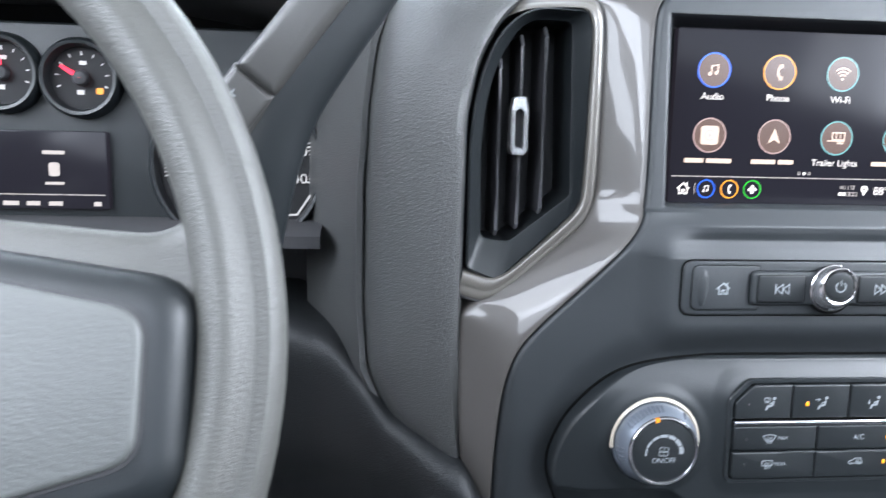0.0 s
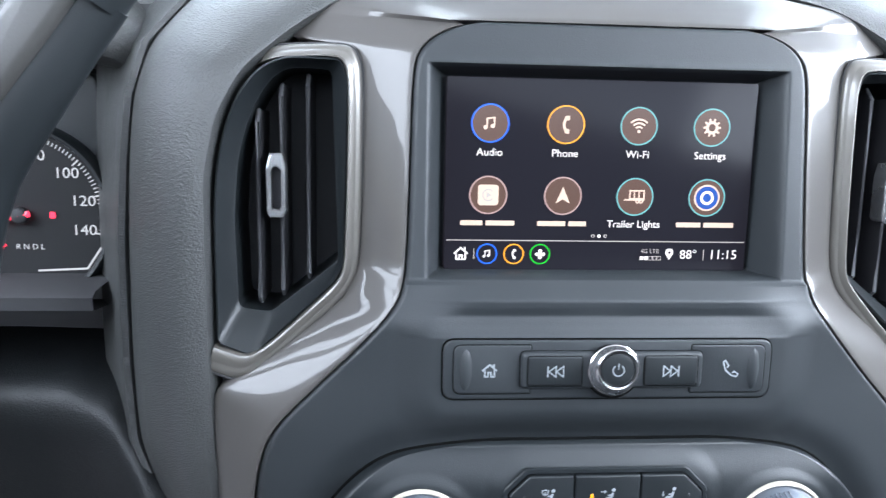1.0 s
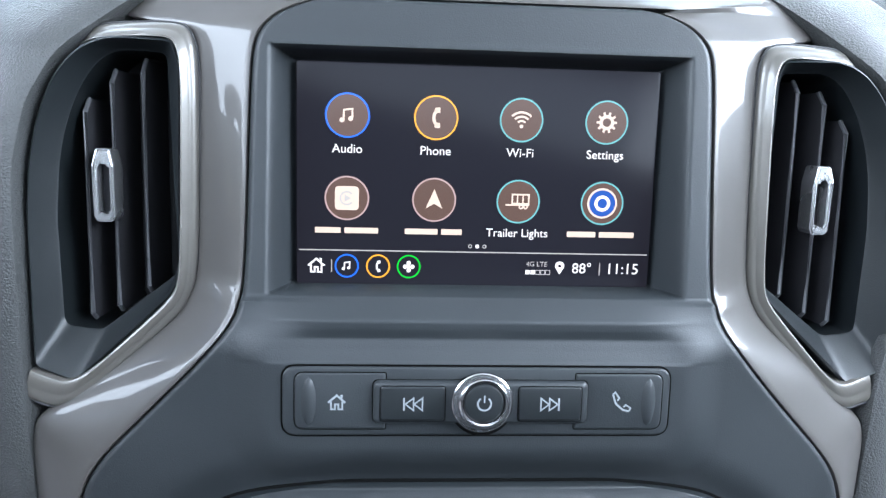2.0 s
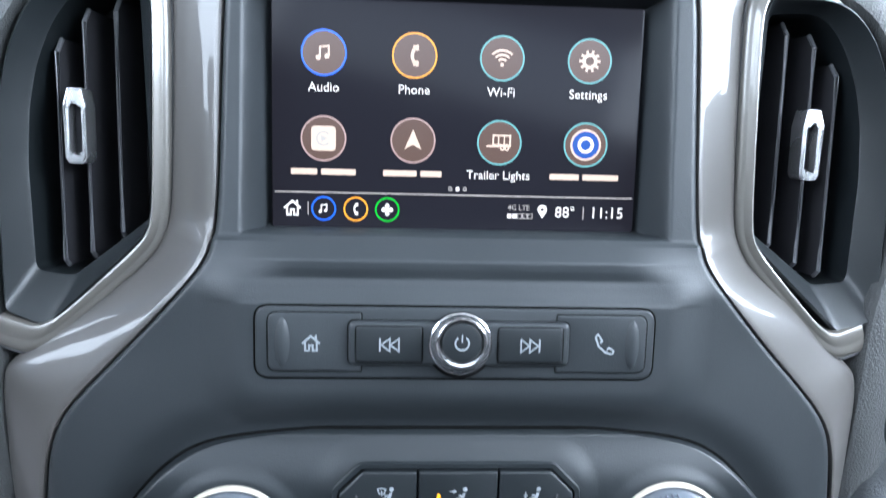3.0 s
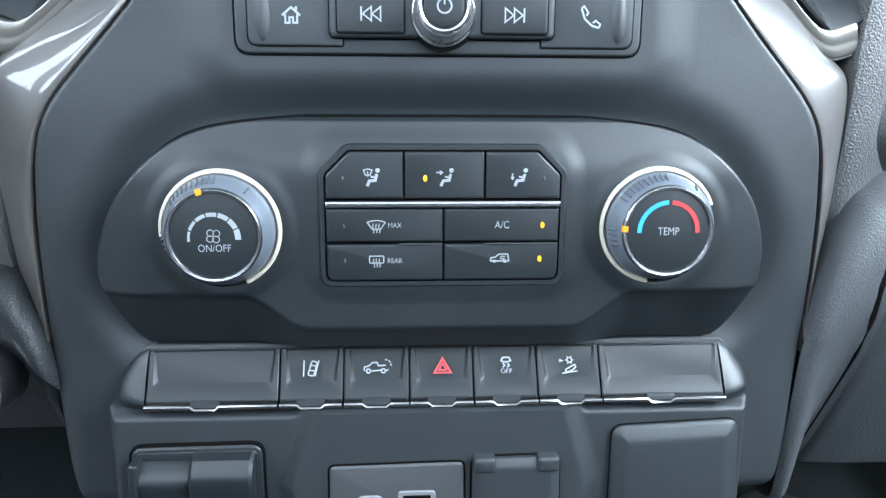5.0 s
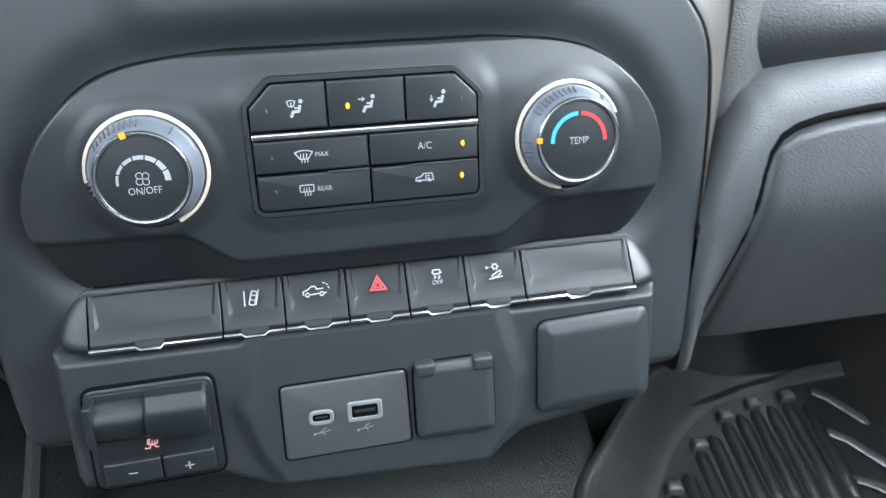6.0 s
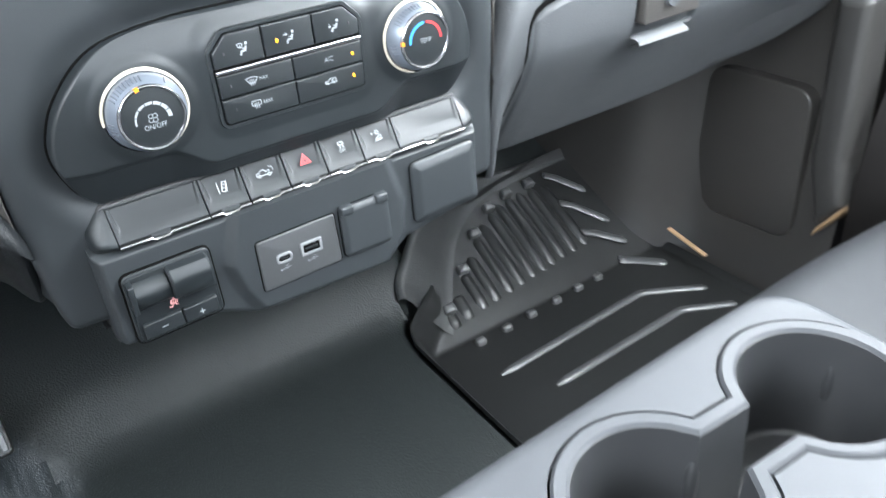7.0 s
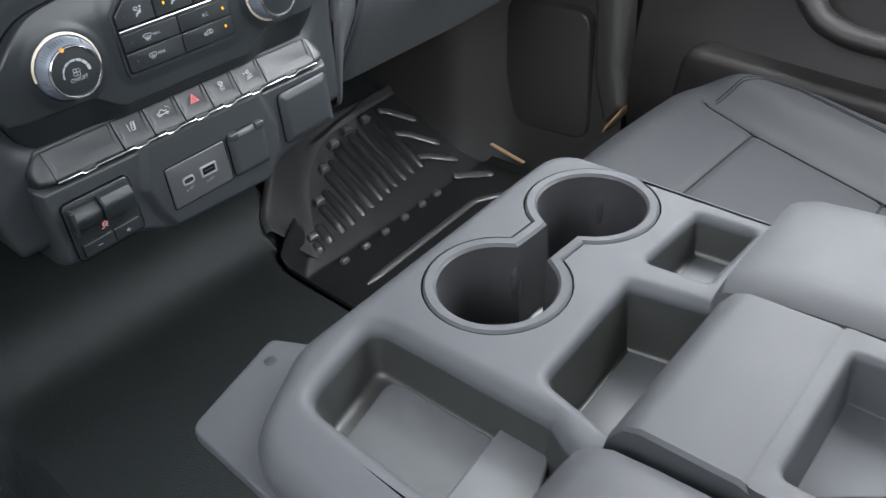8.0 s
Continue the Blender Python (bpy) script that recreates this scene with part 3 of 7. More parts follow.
def knee_face(s, depth, crest):
    """Lower dashboard on one side: a roll at the top, the knee face, and the turn under."""
    bm = bmesh.new()
    sec = []
    for i in range(81):
        x = 0.1745 + 0.6755 * (i / 80) ** 1.6
        y0, top = steps_of(depth, x), steps_of(crest, x)
        rows = [(0.10, top + 0.006), (0.030, top + 0.002), (0.008, top - 0.005), (0, top - 0.018), (0.001, min(top - 0.034, 0.548)), (0.004, 0.530), (0.011, 0.505), (0.022, 0.480), (0.040, 0.456), (0.075, 0.443), (0.30, 0.436)]
        if s > 0:
            low = 0.25 + 0.75 * smooth(0.176, 0.206, x)
            rows = rows[:5] + [(low * fold(z), z) for z in (0.530, 0.515, 0.495, 0.470, 0.445)] + [(low * 0.066, 0.434), (low * 0.074 + 0.010, 0.429), (0.30, 0.424)]
            rows = eased(refine([(y0 + d, z) for d, z in rows], 3), 3)
        else:
            under = 0.060 * smooth(0.178, 0.200, x)
            rows = eased(refine([(y0 + d + under * max(0.0, (0.580 - z) / 0.130) ** 2, z) for d, z in rows], 3), 3)
        sec.append([(s * x, y, z) for y, z in rows])
    loft(bm, sec)
    return bm


RIGHT_DEPTH = eased(refine([(0.1745, 0.022), (0.180, 0.0165), (0.192, 0.0150), (0.206, 0.0168), (0.225, 0.0175), (0.250, 0.0170), (0.60, 0.0170), (0.70, 0.0335), (0.85, 0.0660)], 4), 2)
LEFT_DEPTH = eased(refine([(0.1745, 0.024), (0.180, 0.017), (0.190, 0.014), (0.200, 0.016), (0.215, 0.028), (0.235, 0.052), (0.26, 0.080), (0.30, 0.112), (0.85, 0.120)], 4), 3)
part("knee_panel", knee_face(1, RIGHT_DEPTH, [(0.1745, 0.546), (0.180, 0.562), (0.188, 0.582), (0.198, 0.597), (0.212, 0.605), (0.240, 0.609), (0.286, 0.612), (0.9, 0.622)]), KNEE, dash, "grey grained knee panel of the passenger side")
part("knee_panel", knee_face(-1, LEFT_DEPTH, [(0.1745, 0.534), (0.180, 0.544), (0.192, 0.562), (0.212, 0.572), (0.236, 0.584), (0.250, 0.602), (0.270, 0.622), (0.30, 0.632)]), KNEE_SHADED, dash, "grained knee panel of the driver side with shade painted in")

# underside and sides of the stack
bm = bmesh.new()
sec = []
for x in (-0.150, -0.14, 0.0, 0.14, 0.150):
    sec.append([(x, 0.032, 0.440), (x, 0.045, 0.430), (x, 0.080, 0.424), (x, 0.20, 0.415), (x, 0.40, 0.40)])
loft(bm, sec)
part("stack_underside", bm, BLACK, dash)
for s in (-1, 1):
    bm = bmesh.new()
    loft(bm, [[(s * 0.1740, 0.034, z), (s * 0.178, 0.050, z), (s * 0.180, 0.080, z), (s * 0.182, 0.20, z)] for z in (0.470, 0.49, 0.535)])
    part("stack_flank", bm, PLASTIC, dash)

# ---- air vents ----
def air_vent(s, x0):
    """A tall vent with three upright vanes and a chrome slider at x0; s = -1 mirrors it to the passenger side."""
    def mir(poly):
        return [(s * u, v) for u, v in poly]
    ob = thing("air_vent", (s * -0.16, 0.05, 0.66), "tall black air vent with chrome slider and champagne lip", "air vent", "centre air vents")
    opening = fillet(mir([(-0.1600, 0.8140), (-0.1375, 0.8135), (-0.1345, 0.7170), (-0.1690, 0.6900), (-0.1855, 0.6920), (-0.1868, 0.740), (-0.1850, 0.7640), (-0.1815, 0.7810), (-0.1755, 0.7965), (-0.1680, 0.8080)]), [0.004, 0.004, 0.004, 0.006, 0.004, 0.02, 0.02, 0.02, 0.02, 0.01])
    rim = fillet(mir([(-0.1590, 0.8190), (-0.1320, 0.8180), (-0.1285, 0.8080), (-0.1305, 0.7160), (-0.1350, 0.7080), (-0.1770, 0.6690), (-0.1945, 0.6760), (-0.1948, 0.742), (-0.1928, 0.7660), (-0.1885, 0.7850), (-0.1815, 0.8020), (-0.1710, 0.8140)]), [0.004, 0.004, 0.004, 0.004, 0.004, 0.006, 0.004, 0.02, 0.02, 0.02, 0.02, 0.01])
    k = 150

    def even(poly):
        """The outline as k evenly spread points from its topmost one."""
        pts = [Vector(p) for p in poly]
        if area2(poly) < 0:
            pts.reverse()
        i0 = max(range(len(pts)), key=lambda i: pts[i].y - s * 0.2 * pts[i].x)
        pts = pts[i0:] + pts[:i0]
        lens = [0.0]
        for i in range(len(pts)):
            lens.append(lens[-1] + (pts[(i + 1) % len(pts)] - pts[i]).length)
        out = []
        for n in range(k):
            d = lens[-1] * n / k
            i = max(j for j in range(len(pts)) if lens[j] <= d)
            f = (d - lens[i]) / max(1e-9, lens[i + 1] - lens[i])
            q = pts[i].lerp(pts[(i + 1) % len(pts)], f)
            out.append((q.x, q.y))
        return out

    def soften(pts, times=8):
        """Rounds the swept upper side of the vent."""
        for _ in range(times):
            pts = [tuple((p + 2 * q + r) / 4 for p, q, r in zip(pts[i - 1], pts[i], pts[(i + 1) % k])) if pts[i][1] > 0.735 and s * pts[i][0] < -0.140 else pts[i] for i in range(k)]
        return pts
    a, b = soften(even(rim)), soften(even(opening))
    bm = bmesh.new()
    l0 = loop(bm, a, -0.060, FACE)
    l1 = loop(bm, a, -0.034, FACE)
    l2 = loop(bm, inset(a, 0.001), -0.033, FACE)
    l3 = loop(bm, inset(b, -0.001), -0.0445, FACE)
    l4 = loop(bm, b, -0.0455, FACE)
    l5 = loop(bm, b, -0.110, FACE)
    for p, q in zip((l0, l1, l2, l3, l4), (l1, l2, l3, l4, l5)):
        bridge(bm, p, q)
    part("vent_frame", bm, DARK_PLASTIC, ob)
    bm = bmesh.new()
    fill(bm, b, -0.088, FACE)
    part("vent_back", bm, BLACK, ob)
    for u, lo, hi in ((-0.1755, 0.693, 0.793), (-0.1635, 0.697, 0.806), (-0.1500, 0.706, 0.811)):
        bm = bmesh.new()
        path = [(0.0008, 0.052), (0.0014, 0.056), (0.0012, 0.085), (-0.0012, 0.085), (-0.0014, 0.056), (-0.0008, 0.052)]
        rows = []
        for z, dy in ((lo, 0.004), (lo + 0.003, 0.0), (hi - 0.006, 0.0), (hi, 0.006)):
            rows.append([(s * (u + p[0]) , p[1] + dy, z) for p in path])
        loft(bm, rows, closed=True, cap=True)
        vane = part("vane", bm, VANE, ob)
        bm = bmesh.new()
        tube(bm, [(s * u, 0.0562, lo), (s * u, 0.0522, lo + 0.003), (s * u, 0.0522, hi - 0.006), (s * u, 0.0580, hi)], 0.0011, 8)
        part("front_edge", bm, EDGE, vane)
    # slider
    bm = bmesh.new()
    outer = fillet([(x0 - 0.0046, 0.7420), (x0 - 0.0030, 0.7395), (x0 + 0.0030, 0.7395), (x0 + 0.0046, 0.7420), (x0 + 0.0046, 0.7640), (x0 + 0.0030, 0.7715), (x0 - 0.0030, 0.7715), (x0 - 0.0046, 0.7640)], 0.001, 3)
    inner = fillet([(x0 - 0.0026, 0.7430), (x0 + 0.0026, 0.7430), (x0 + 0.0026, 0.7650), (x0 - 0.0026, 0.7650)], 0.0015, 4)
    lo, li = holed(bm, outer, [inner], -0.0425)
    bridge(bm, lo, loop(bm, outer, -0.054, FACE))
    bridge(bm, li, loop(bm, inner, -0.052, FACE))
    bmesh.ops.bevel(bm, geom=[e for e in bm.edges if len(e.link_faces) == 2 and e.calc_face_angle(0) > 1.0], offset=0.0009, segments=3, affect="EDGES")
    part("slider", bm, SLIDER, ob, "chrome vent slider")
    bm = bmesh.new()
    slab(bm, inner, -0.0500, -0.056, 0.0004)
    part("slider_core", bm, VANE, ob)
    # champagne lip along the inner and lower side
    rows = [(-0.1780, 0.8130, 0.050, -0.1800, 0.8195, 0.060), (-0.1640, 0.8180, 0.036, -0.1650, 0.8250, 0.046), (-0.1320, 0.8190, 0.033, -0.1270, 0.8260, 0.038), (-0.1285, 0.8080, 0.032, -0.1215, 0.8130, 0.037),
            (-0.1305, 0.7160, 0.030, -0.1225, 0.7170, 0.034), (-0.1355, 0.7070, 0.030, -0.1300, 0.7005, 0.033), (-0.1765, 0.6690, 0.031, -0.1820, 0.6560, 0.033), (-0.1960, 0.6750, 0.034, -0.2000, 0.6610, 0.036)]
    if s < 0:
        rows = [(a + 0.0085 * smooth(0.150, 0.190, -a) * (b < 0.7), b, c, d + 0.0085 * smooth(0.150, 0.190, -d) * (e < 0.7), e, f) for a, b, c, d, e, f in rows]
    rows = eased(refine(rows, 8), 6)
    bm = bmesh.new()
    strip(bm, [(s * a, b, c, s * d, e, f) for a, b, c, d, e, f in rows], [(0, -0.001), (0.06, 0.0010), (0.16, 0.0017), (0.42, 0.0019), (0.50, 0.0015), (0.58, 0.0014), (0.66, 0.0017), (0.86, 0.0017), (0.96, 0.0008), (1, -0.001)])
    lip = part("vent_lip", bm, LIP, ob, "champagne metallic vent lip")
    bm = bmesh.new()
    tube(bm, [(s * d, f - 0.0002, e) for a, b, c, d, e, f in rows], 0.0006, 6)
    part("lip_gap", bm, BLACK, lip)
    return ob


air_vent(1, -0.1655)
air_vent(-1, 0.1615)

# ---- touchscreen ----
def arc(u, v, r, a0, a1, n=14):
    return [(u + r * math.cos(radians(a0 + (a1 - a0) * i / n)), v + r * math.sin(radians(a0 + (a1 - a0) * i / n))) for i in range(n + 1)]


def bar(bm, u0, v0, u1, v1, w, m=FACE):
    return fill(bm, [(u0, v0), (u1, v0), (u1, v1), (u0, v1)], w, m)


def note(bm, u, v, k, w):
    stroke(bm, [(u - 0.30 * k, v - 0.34 * k), (u - 0.30 * k, v + 0.42 * k), (u + 0.38 * k, v + 0.52 * k), (u + 0.38 * k, v - 0.22 * k)], 0.15 * k, w)
    fill(bm, disc2(u - 0.44 * k, v - 0.38 * k, 0.20 * k, 14), w)
    fill(bm, disc2(u + 0.24 * k, v - 0.26 * k, 0.20 * k, 14), w)


def handset(bm, u, v, k, w):
    stroke(bm, arc(u + 0.62 * k, v, 0.80 * k, 128, 232, 12), 0.24 * k, w)
    fill(bm, fillet([(u - 0.12 * k, v + 0.72 * k), (u - 0.12 * k, v + 0.32 * k), (u + 0.30 * k, v + 0.38 * k), (u + 0.30 * k, v + 0.78 * k)], 0.08 * k, 3), w)
    fill(bm, fillet([(u - 0.12 * k, v - 0.32 * k), (u - 0.12 * k, v - 0.72 * k), (u + 0.30 * k, v - 0.78 * k), (u + 0.30 * k, v - 0.38 * k)], 0.08 * k, 3), w)


def waves(bm, u, v, k, w):
    fill(bm, disc2(u, v - 0.46 * k, 0.14 * k, 14), w)
    for r in (0.40, 0.72, 1.04):
        stroke(bm, arc(u, v - 0.46 * k, r * k, 45, 135, 12), 0.16 * k, w)


def gear(bm, u, v, k, w):
    """A toothed ring with an open middle."""
    def at(r, a):
        return bm.verts.new(FACE @ Vector((u + r * k * math.cos(a), v + r * k * math.sin(a), w)))
    turns = [2 * math.pi * (i / 10 + d) for i in range(10) for d in (-0.026, -0.018, 0.018, 0.026, 0.040)]
    outer = [at(r, a) for a, r in zip(turns, (0.50, 0.70, 0.70, 0.50, 0.50) * 10)]
    bridge(bm, outer, [at(0.28, a) for a in turns])


def trailer(bm, u, v, k, w):
    stroke(bm, [(u - 0.36 * k, v - 0.12 * k), (u - 0.36 * k, v + 0.42 * k), (u + 0.62 * k, v + 0.42 * k), (u + 0.62 * k, v - 0.12 * k)], 0.10 * k, w, closed=True)
    for t in (-0.05, 0.28):
        stroke(bm, [(u + t * k, v - 0.12 * k), (u + t * k, v + 0.42 * k)], 0.08 * k, w)
    stroke(bm, [(u - 0.75 * k, v - 0.20 * k), (u + 0.66 * k, v - 0.20 * k)], 0.10 * k, w)
    for t in (0.18, 0.44):
        annulus(bm, u + t * k, v - 0.30 * k, 0.06 * k, 0.15 * k, w + 0.0001, n=14)


def house(bm, u, v, k, w):
    stroke(bm, [(u - 0.70 * k, v - 0.02 * k), (u, v + 0.60 * k), (u + 0.70 * k, v - 0.02 * k)], 0.17 * k, w)
    bar(bm, u + 0.30 * k, v + 0.36 * k, u + 0.48 * k, v + 0.66 * k, w)
    stroke(bm, [(u - 0.46 * k, v + 0.06 * k), (u - 0.46 * k, v - 0.58 * k), (u - 0.14 * k, v - 0.58 * k), (u - 0.14 * k, v - 0.16 * k), (u + 0.14 * k, v - 0.16 * k), (u + 0.14 * k, v - 0.58 * k), (u + 0.46 * k, v - 0.58 * k), (u + 0.46 * k, v + 0.06 * k)], 0.15 * k, w)


def arrowhead(bm, u, v, k, w):
    fill(bm, [(u, v + 0.72 * k), (u - 0.56 * k, v - 0.58 * k), (u, v - 0.26 * k), (u + 0.56 * k, v - 0.58 * k)], w)


def square_play(bm, u, v, k, w):
    fill(bm, box2(u - 0.55 * k, v - 0.55 * k, u + 0.55 * k, v + 0.55 * k, 0.2 * k, 4), w)


def lozenge(bm, u, v, k, w):
    fill(bm, disc2(u, v, 0.74 * k, 32), w)


def fan_cross(bm, u, v, k, w):
    for a in range(0, 360, 90):
        fill(bm, disc2(u + 0.42 * k * math.cos(radians(a)), v + 0.42 * k * math.sin(radians(a)), 0.26 * k, 14), w)
    bar(bm, u - 0.34 * k, v - 0.12 * k, u + 0.34 * k, v + 0.12 * k, w + 0.0001)
    bar(bm, u - 0.12 * k, v - 0.34 * k, u + 0.12 * k, v + 0.34 * k, w + 0.0001)


touch = thing("touchscreen", (-0.0015, 0.036, 0.7155), "lit seven-inch touchscreen with two rows of round icons", "touchscreen")
bm = bmesh.new()
slab(bm, box2(-0.0808, 0.7148, 0.0776, 0.8112, 0.0012, 3), -0.0345, -0.0420, 0.0003)
glass = part("screen_glass", bm, SCREEN, touch, "black glossy screen glass")
SW = -0.0342


def screen_icon(u, v, r, ring, glyph, k, disc=S_DISC, glyph_mat=S_CREAM, label="round lit menu icon", ring_w=0.0007):
    bm = bmesh.new()
    fill(bm, disc2(u, v, r), SW)
    ob = part("icon", bm, disc, touch, label)
    bm = bmesh.new()
    annulus(bm, u, v, r - ring_w * 0.4, r + ring_w * 0.6, SW + 0.0001)
    part("icon_ring", bm, ring, ob)
    bm = bmesh.new()
    glyph(bm, u, v, k, SW + 0.0002)
    part("glyph", bm, glyph_mat, ob)
    return ob


COLS = (-0.0590, -0.0208, 0.0166, 0.0545)
for u, ring, glyph, words, k in zip(COLS, (S_BLUE, S_ORANGE, S_TEAL, S_TEAL), (note, handset, waves, gear), ("Audio", "Phone", "Wi-Fi", "Settings"), (0.0054, 0.0058, 0.0058, 0.0066)):
    screen_icon(u, 0.7887, 0.0092, ring, glyph, k)
    text(words, u, 0.7743, 0.0054, SW + 0.0002, S_WHITE, touch)
for u, ring, glyph, k in zip(COLS, (S_PINK, S_PINK, S_TEAL, S_TEAL), (square_play, arrowhead, trailer, lozenge), (0.0095, 0.0066, 0.0075, 0.0092)):
    screen_icon(u, 0.7530, 0.0093, ring, glyph, k)
text("Trailer Lights", COLS[2], 0.7388, 0.0052, SW + 0.0002, S_WHITE, touch)
# brand captions as plain bars; blue-and-white emblem and pale play mark as shapes
for u, words in ((COLS[0], (0.0112, 0.0148)), (COLS[1], (0.0145, 0.0092)), (COLS[3], (0.0130, 0.0160))):
    total = sum(words) + 0.0016
    at = u - total / 2
    for n in words:
        bm = bmesh.new()
        fill(bm, box2(at, 0.7376, at + n, 0.7401, 0.0004, 2), SW + 0.0001)
        part("caption_bar", bm, S_CREAM, touch)
        at += n + 0.0016
bm = bmesh.new()
fill(bm, disc2(COLS[3], 0.7530, 0.0059, 32), SW + 0.0003)
part("emblem_disc", bm, S_NAVY, touch)
bm = bmesh.new()
annulus(bm, COLS[3], 0.7530, 0.0022, 0.0036, SW + 0.0004, n=28)
part("emblem_mark", bm, S_WHITE, touch)
bm = bmesh.new()
annulus(bm, COLS[0], 0.7530, 0.0024, 0.0032, SW + 0.0004, a0=40, a1=320)
fill(bm, [(COLS[0] - 0.0010, 0.7514), (COLS[0] + 0.0018, 0.7530), (COLS[0] - 0.0010, 0.7546)], SW + 0.0004)
part("emblem_mark", bm, S_DIM, touch)

bm = bmesh.new()
bar(bm, -0.0797, 0.7297, 0.0765, 0.7302, SW)
part("dock_line", bm, S_DIM, touch)
for u, r0 in ((-0.0042, 0.0005), (-0.0010, 0.0), (0.0022, 0.0005)):
    bm = bmesh.new()
    annulus(bm, u, 0.7326, r0, 0.0009, SW, n=18)
    part("page_dot", bm, S_DIM if r0 else S_WHITE, touch)
bm = bmesh.new()
house(bm, -0.0722, 0.7230, 0.0050, SW)
part("dock_home", bm, S_WHITE, touch)
for u in (-0.0655, 0.0550):
    bm = bmesh.new()
    bar(bm, u - 0.0002, 0.7202, u + 0.0002, 0.7258, SW)
    part("dock_divider", bm, S_DIM, touch)
for u, ring, glyph, k in ((-0.0588, S_BLUE, note, 0.0034), (-0.0450, S_ORANGE, handset, 0.0034), (-0.0314, S_GREEN, fan_cross, 0.0038)):
    screen_icon(u, 0.7230, 0.0049, ring, glyph, k, disc=SCREEN, glyph_mat=S_WHITE, label="small round dock icon")
text("4G LTE", 0.0262, 0.7249, 0.0031, SW + 0.0001, S_DIM, touch)
for n in range(5):
    bm = bmesh.new()
    u = 0.0212 + 0.0023 * n
    if n < 2:
        bar(bm, u, 0.7203, u + 0.0019, 0.7222, SW)
    else:
        stroke(bm, [(u, 0.7203), (u + 0.0019, 0.7203), (u + 0.0019, 0.7222), (u, 0.7222)], 0.0003, SW, closed=True)
    part("signal_bar", bm, S_WHITE if n < 2 else S_DIM, touch)
bm = bmesh.new()
annulus(bm, 0.0367, 0.7243, 0.0007, 0.0021, SW, n=20)
fill(bm, [(0.0350, 0.7232), (0.0367, 0.7204), (0.0384, 0.7232)], SW)
part("location_pin", bm, S_WHITE, touch)
text("88\u00b0", 0.0468, 0.7231, 0.0066, SW + 0.0001, S_WHITE, touch)
text("11:15", 0.0655, 0.7231, 0.0069, SW + 0.0001, S_WHITE, touch)

# ---- radio keys ----
radio = thing("radio_control_panel", (0, 0.005, 0.6565), "charcoal radio key panel with chrome-ringed power knob", "control panel")
bm = bmesh.new()
slab(bm, box2(-0.0836, 0.6568, 0.0797, 0.6877, 0.0066, 8), -0.0020, -0.0060, 0.0002)
part("panel_gap", bm, SEAL, radio)
bm = bmesh.new()
slab(bm, box2(-0.0828, 0.6576, 0.0789, 0.6869, 0.0058, 8), -0.0010, -0.0060, 0.0009)
part("panel_base", bm, PLASTIC, radio)


def key(name, poly, w1, w0, parent, mat=BUTTON, bev=0.0008, gap=0.0005):
    bm = bmesh.new()
    fill(bm, inset(poly, -gap), w0 + 0.0002)
    part("key_gap", bm, SEAL, parent)
    bm = bmesh.new()
    slab(bm, poly, w1, w0, bev)
    return part(name, bm, mat, parent)


for s, glyph in ((-1, "home"), (1, "phone")):
    u = lambda a: s * a - 0.0012
    poly = fillet([(u(0.0395), 0.6606), (u(0.0766), 0.6606), (u(0.0766), 0.6846), (u(0.0395), 0.6846)], [0.0008, 0.004, 0.004, 0.0008], 5)
    k = key("key", poly, -0.0002, -0.0010, radio, PLASTIC, gap=0.0004)
    bm = bmesh.new()
    # upright finger hollow
    rows = []
    for i in range(13):
        t = i / 12
        z = 0.6620 + 0.0210 * t
        b = math.sin(math.pi * t) ** 0.5
        rows.append([(u(0.0708 + a * 0.0030 * b), 0.0001 - 0.0016 * math.cos(a * math.pi / 2) * b, z) for a in (-1, -0.6, -0.2, 0.2, 0.6, 1)])
    loft(bm, rows)
    part("finger_ridge", bm, PLASTIC, k)
    bm = bmesh.new()
    if glyph == "home":
        house(bm, u(0.0594), 0.6722, 0.0050, 0.0001)
    else:
        c = 0.0578
        stroke(bm, [(c - 0.0036, 0.6760), (c - 0.0022, 0.6720), (c + 0.0008, 0.6694), (c + 0.0036, 0.6686)], 0.0008, 0.0001)
        stroke(bm, [(c - 0.0036, 0.6760), (c - 0.0026, 0.6769), (c - 0.0008, 0.6744), (c - 0.0016, 0.6732)], 0.0007, 0.0001)
        stroke(bm, [(c + 0.0036, 0.6686), (c + 0.0042, 0.6700), (c + 0.0022, 0.6714), (c + 0.0012, 0.6704)], 0.0007, 0.0001)
    part("glyph", bm, PRINT, k)
bm = bmesh.new()
fill(bm, box2(-0.0462, 0.6633, 0.0436, 0.6822, 0.0030, 6), 0.0000)
part("key_gap", bm, SEAL, radio)
bm = bmesh.new()
slab(bm, box2(-0.0458, 0.6637, 0.0432, 0.6819, 0.0030, 6), 0.0026, -0.0010, 0.0019, steps=4)
part("bezel", bm, PLASTIC, radio)
for s in (-1, 1):
    a, b = (-0.0428, -0.0164) if s < 0 else (0.0139, 0.0402)
    k = key("key", fillet([(a, 0.6655), (b, 0.6655), (b, 0.6801), (a, 0.6801)], 0.0014, 4), 0.0033, 0.0026, radio, gap=0.0003)
    bm = bmesh.new()
    c, z = (a + b) / 2 + s * -0.0005, 0.6728
    for d in (-0.0018, 0.0018):
        stroke(bm, [(c + d + s * 0.0018, z), (c + d - s * 0.0016, z + 0.0026), (c + d - s * 0.0016, z - 0.0026)], 0.0006, 0.0036, closed=True)
    stroke(bm, [(c + s * 0.0041, z - 0.0027), (c + s * 0.0041, z + 0.0027)], 0.0007, 0.0036)
    part("glyph", bm, PRINT, k)
KU, KV = -0.0012, 0.6722


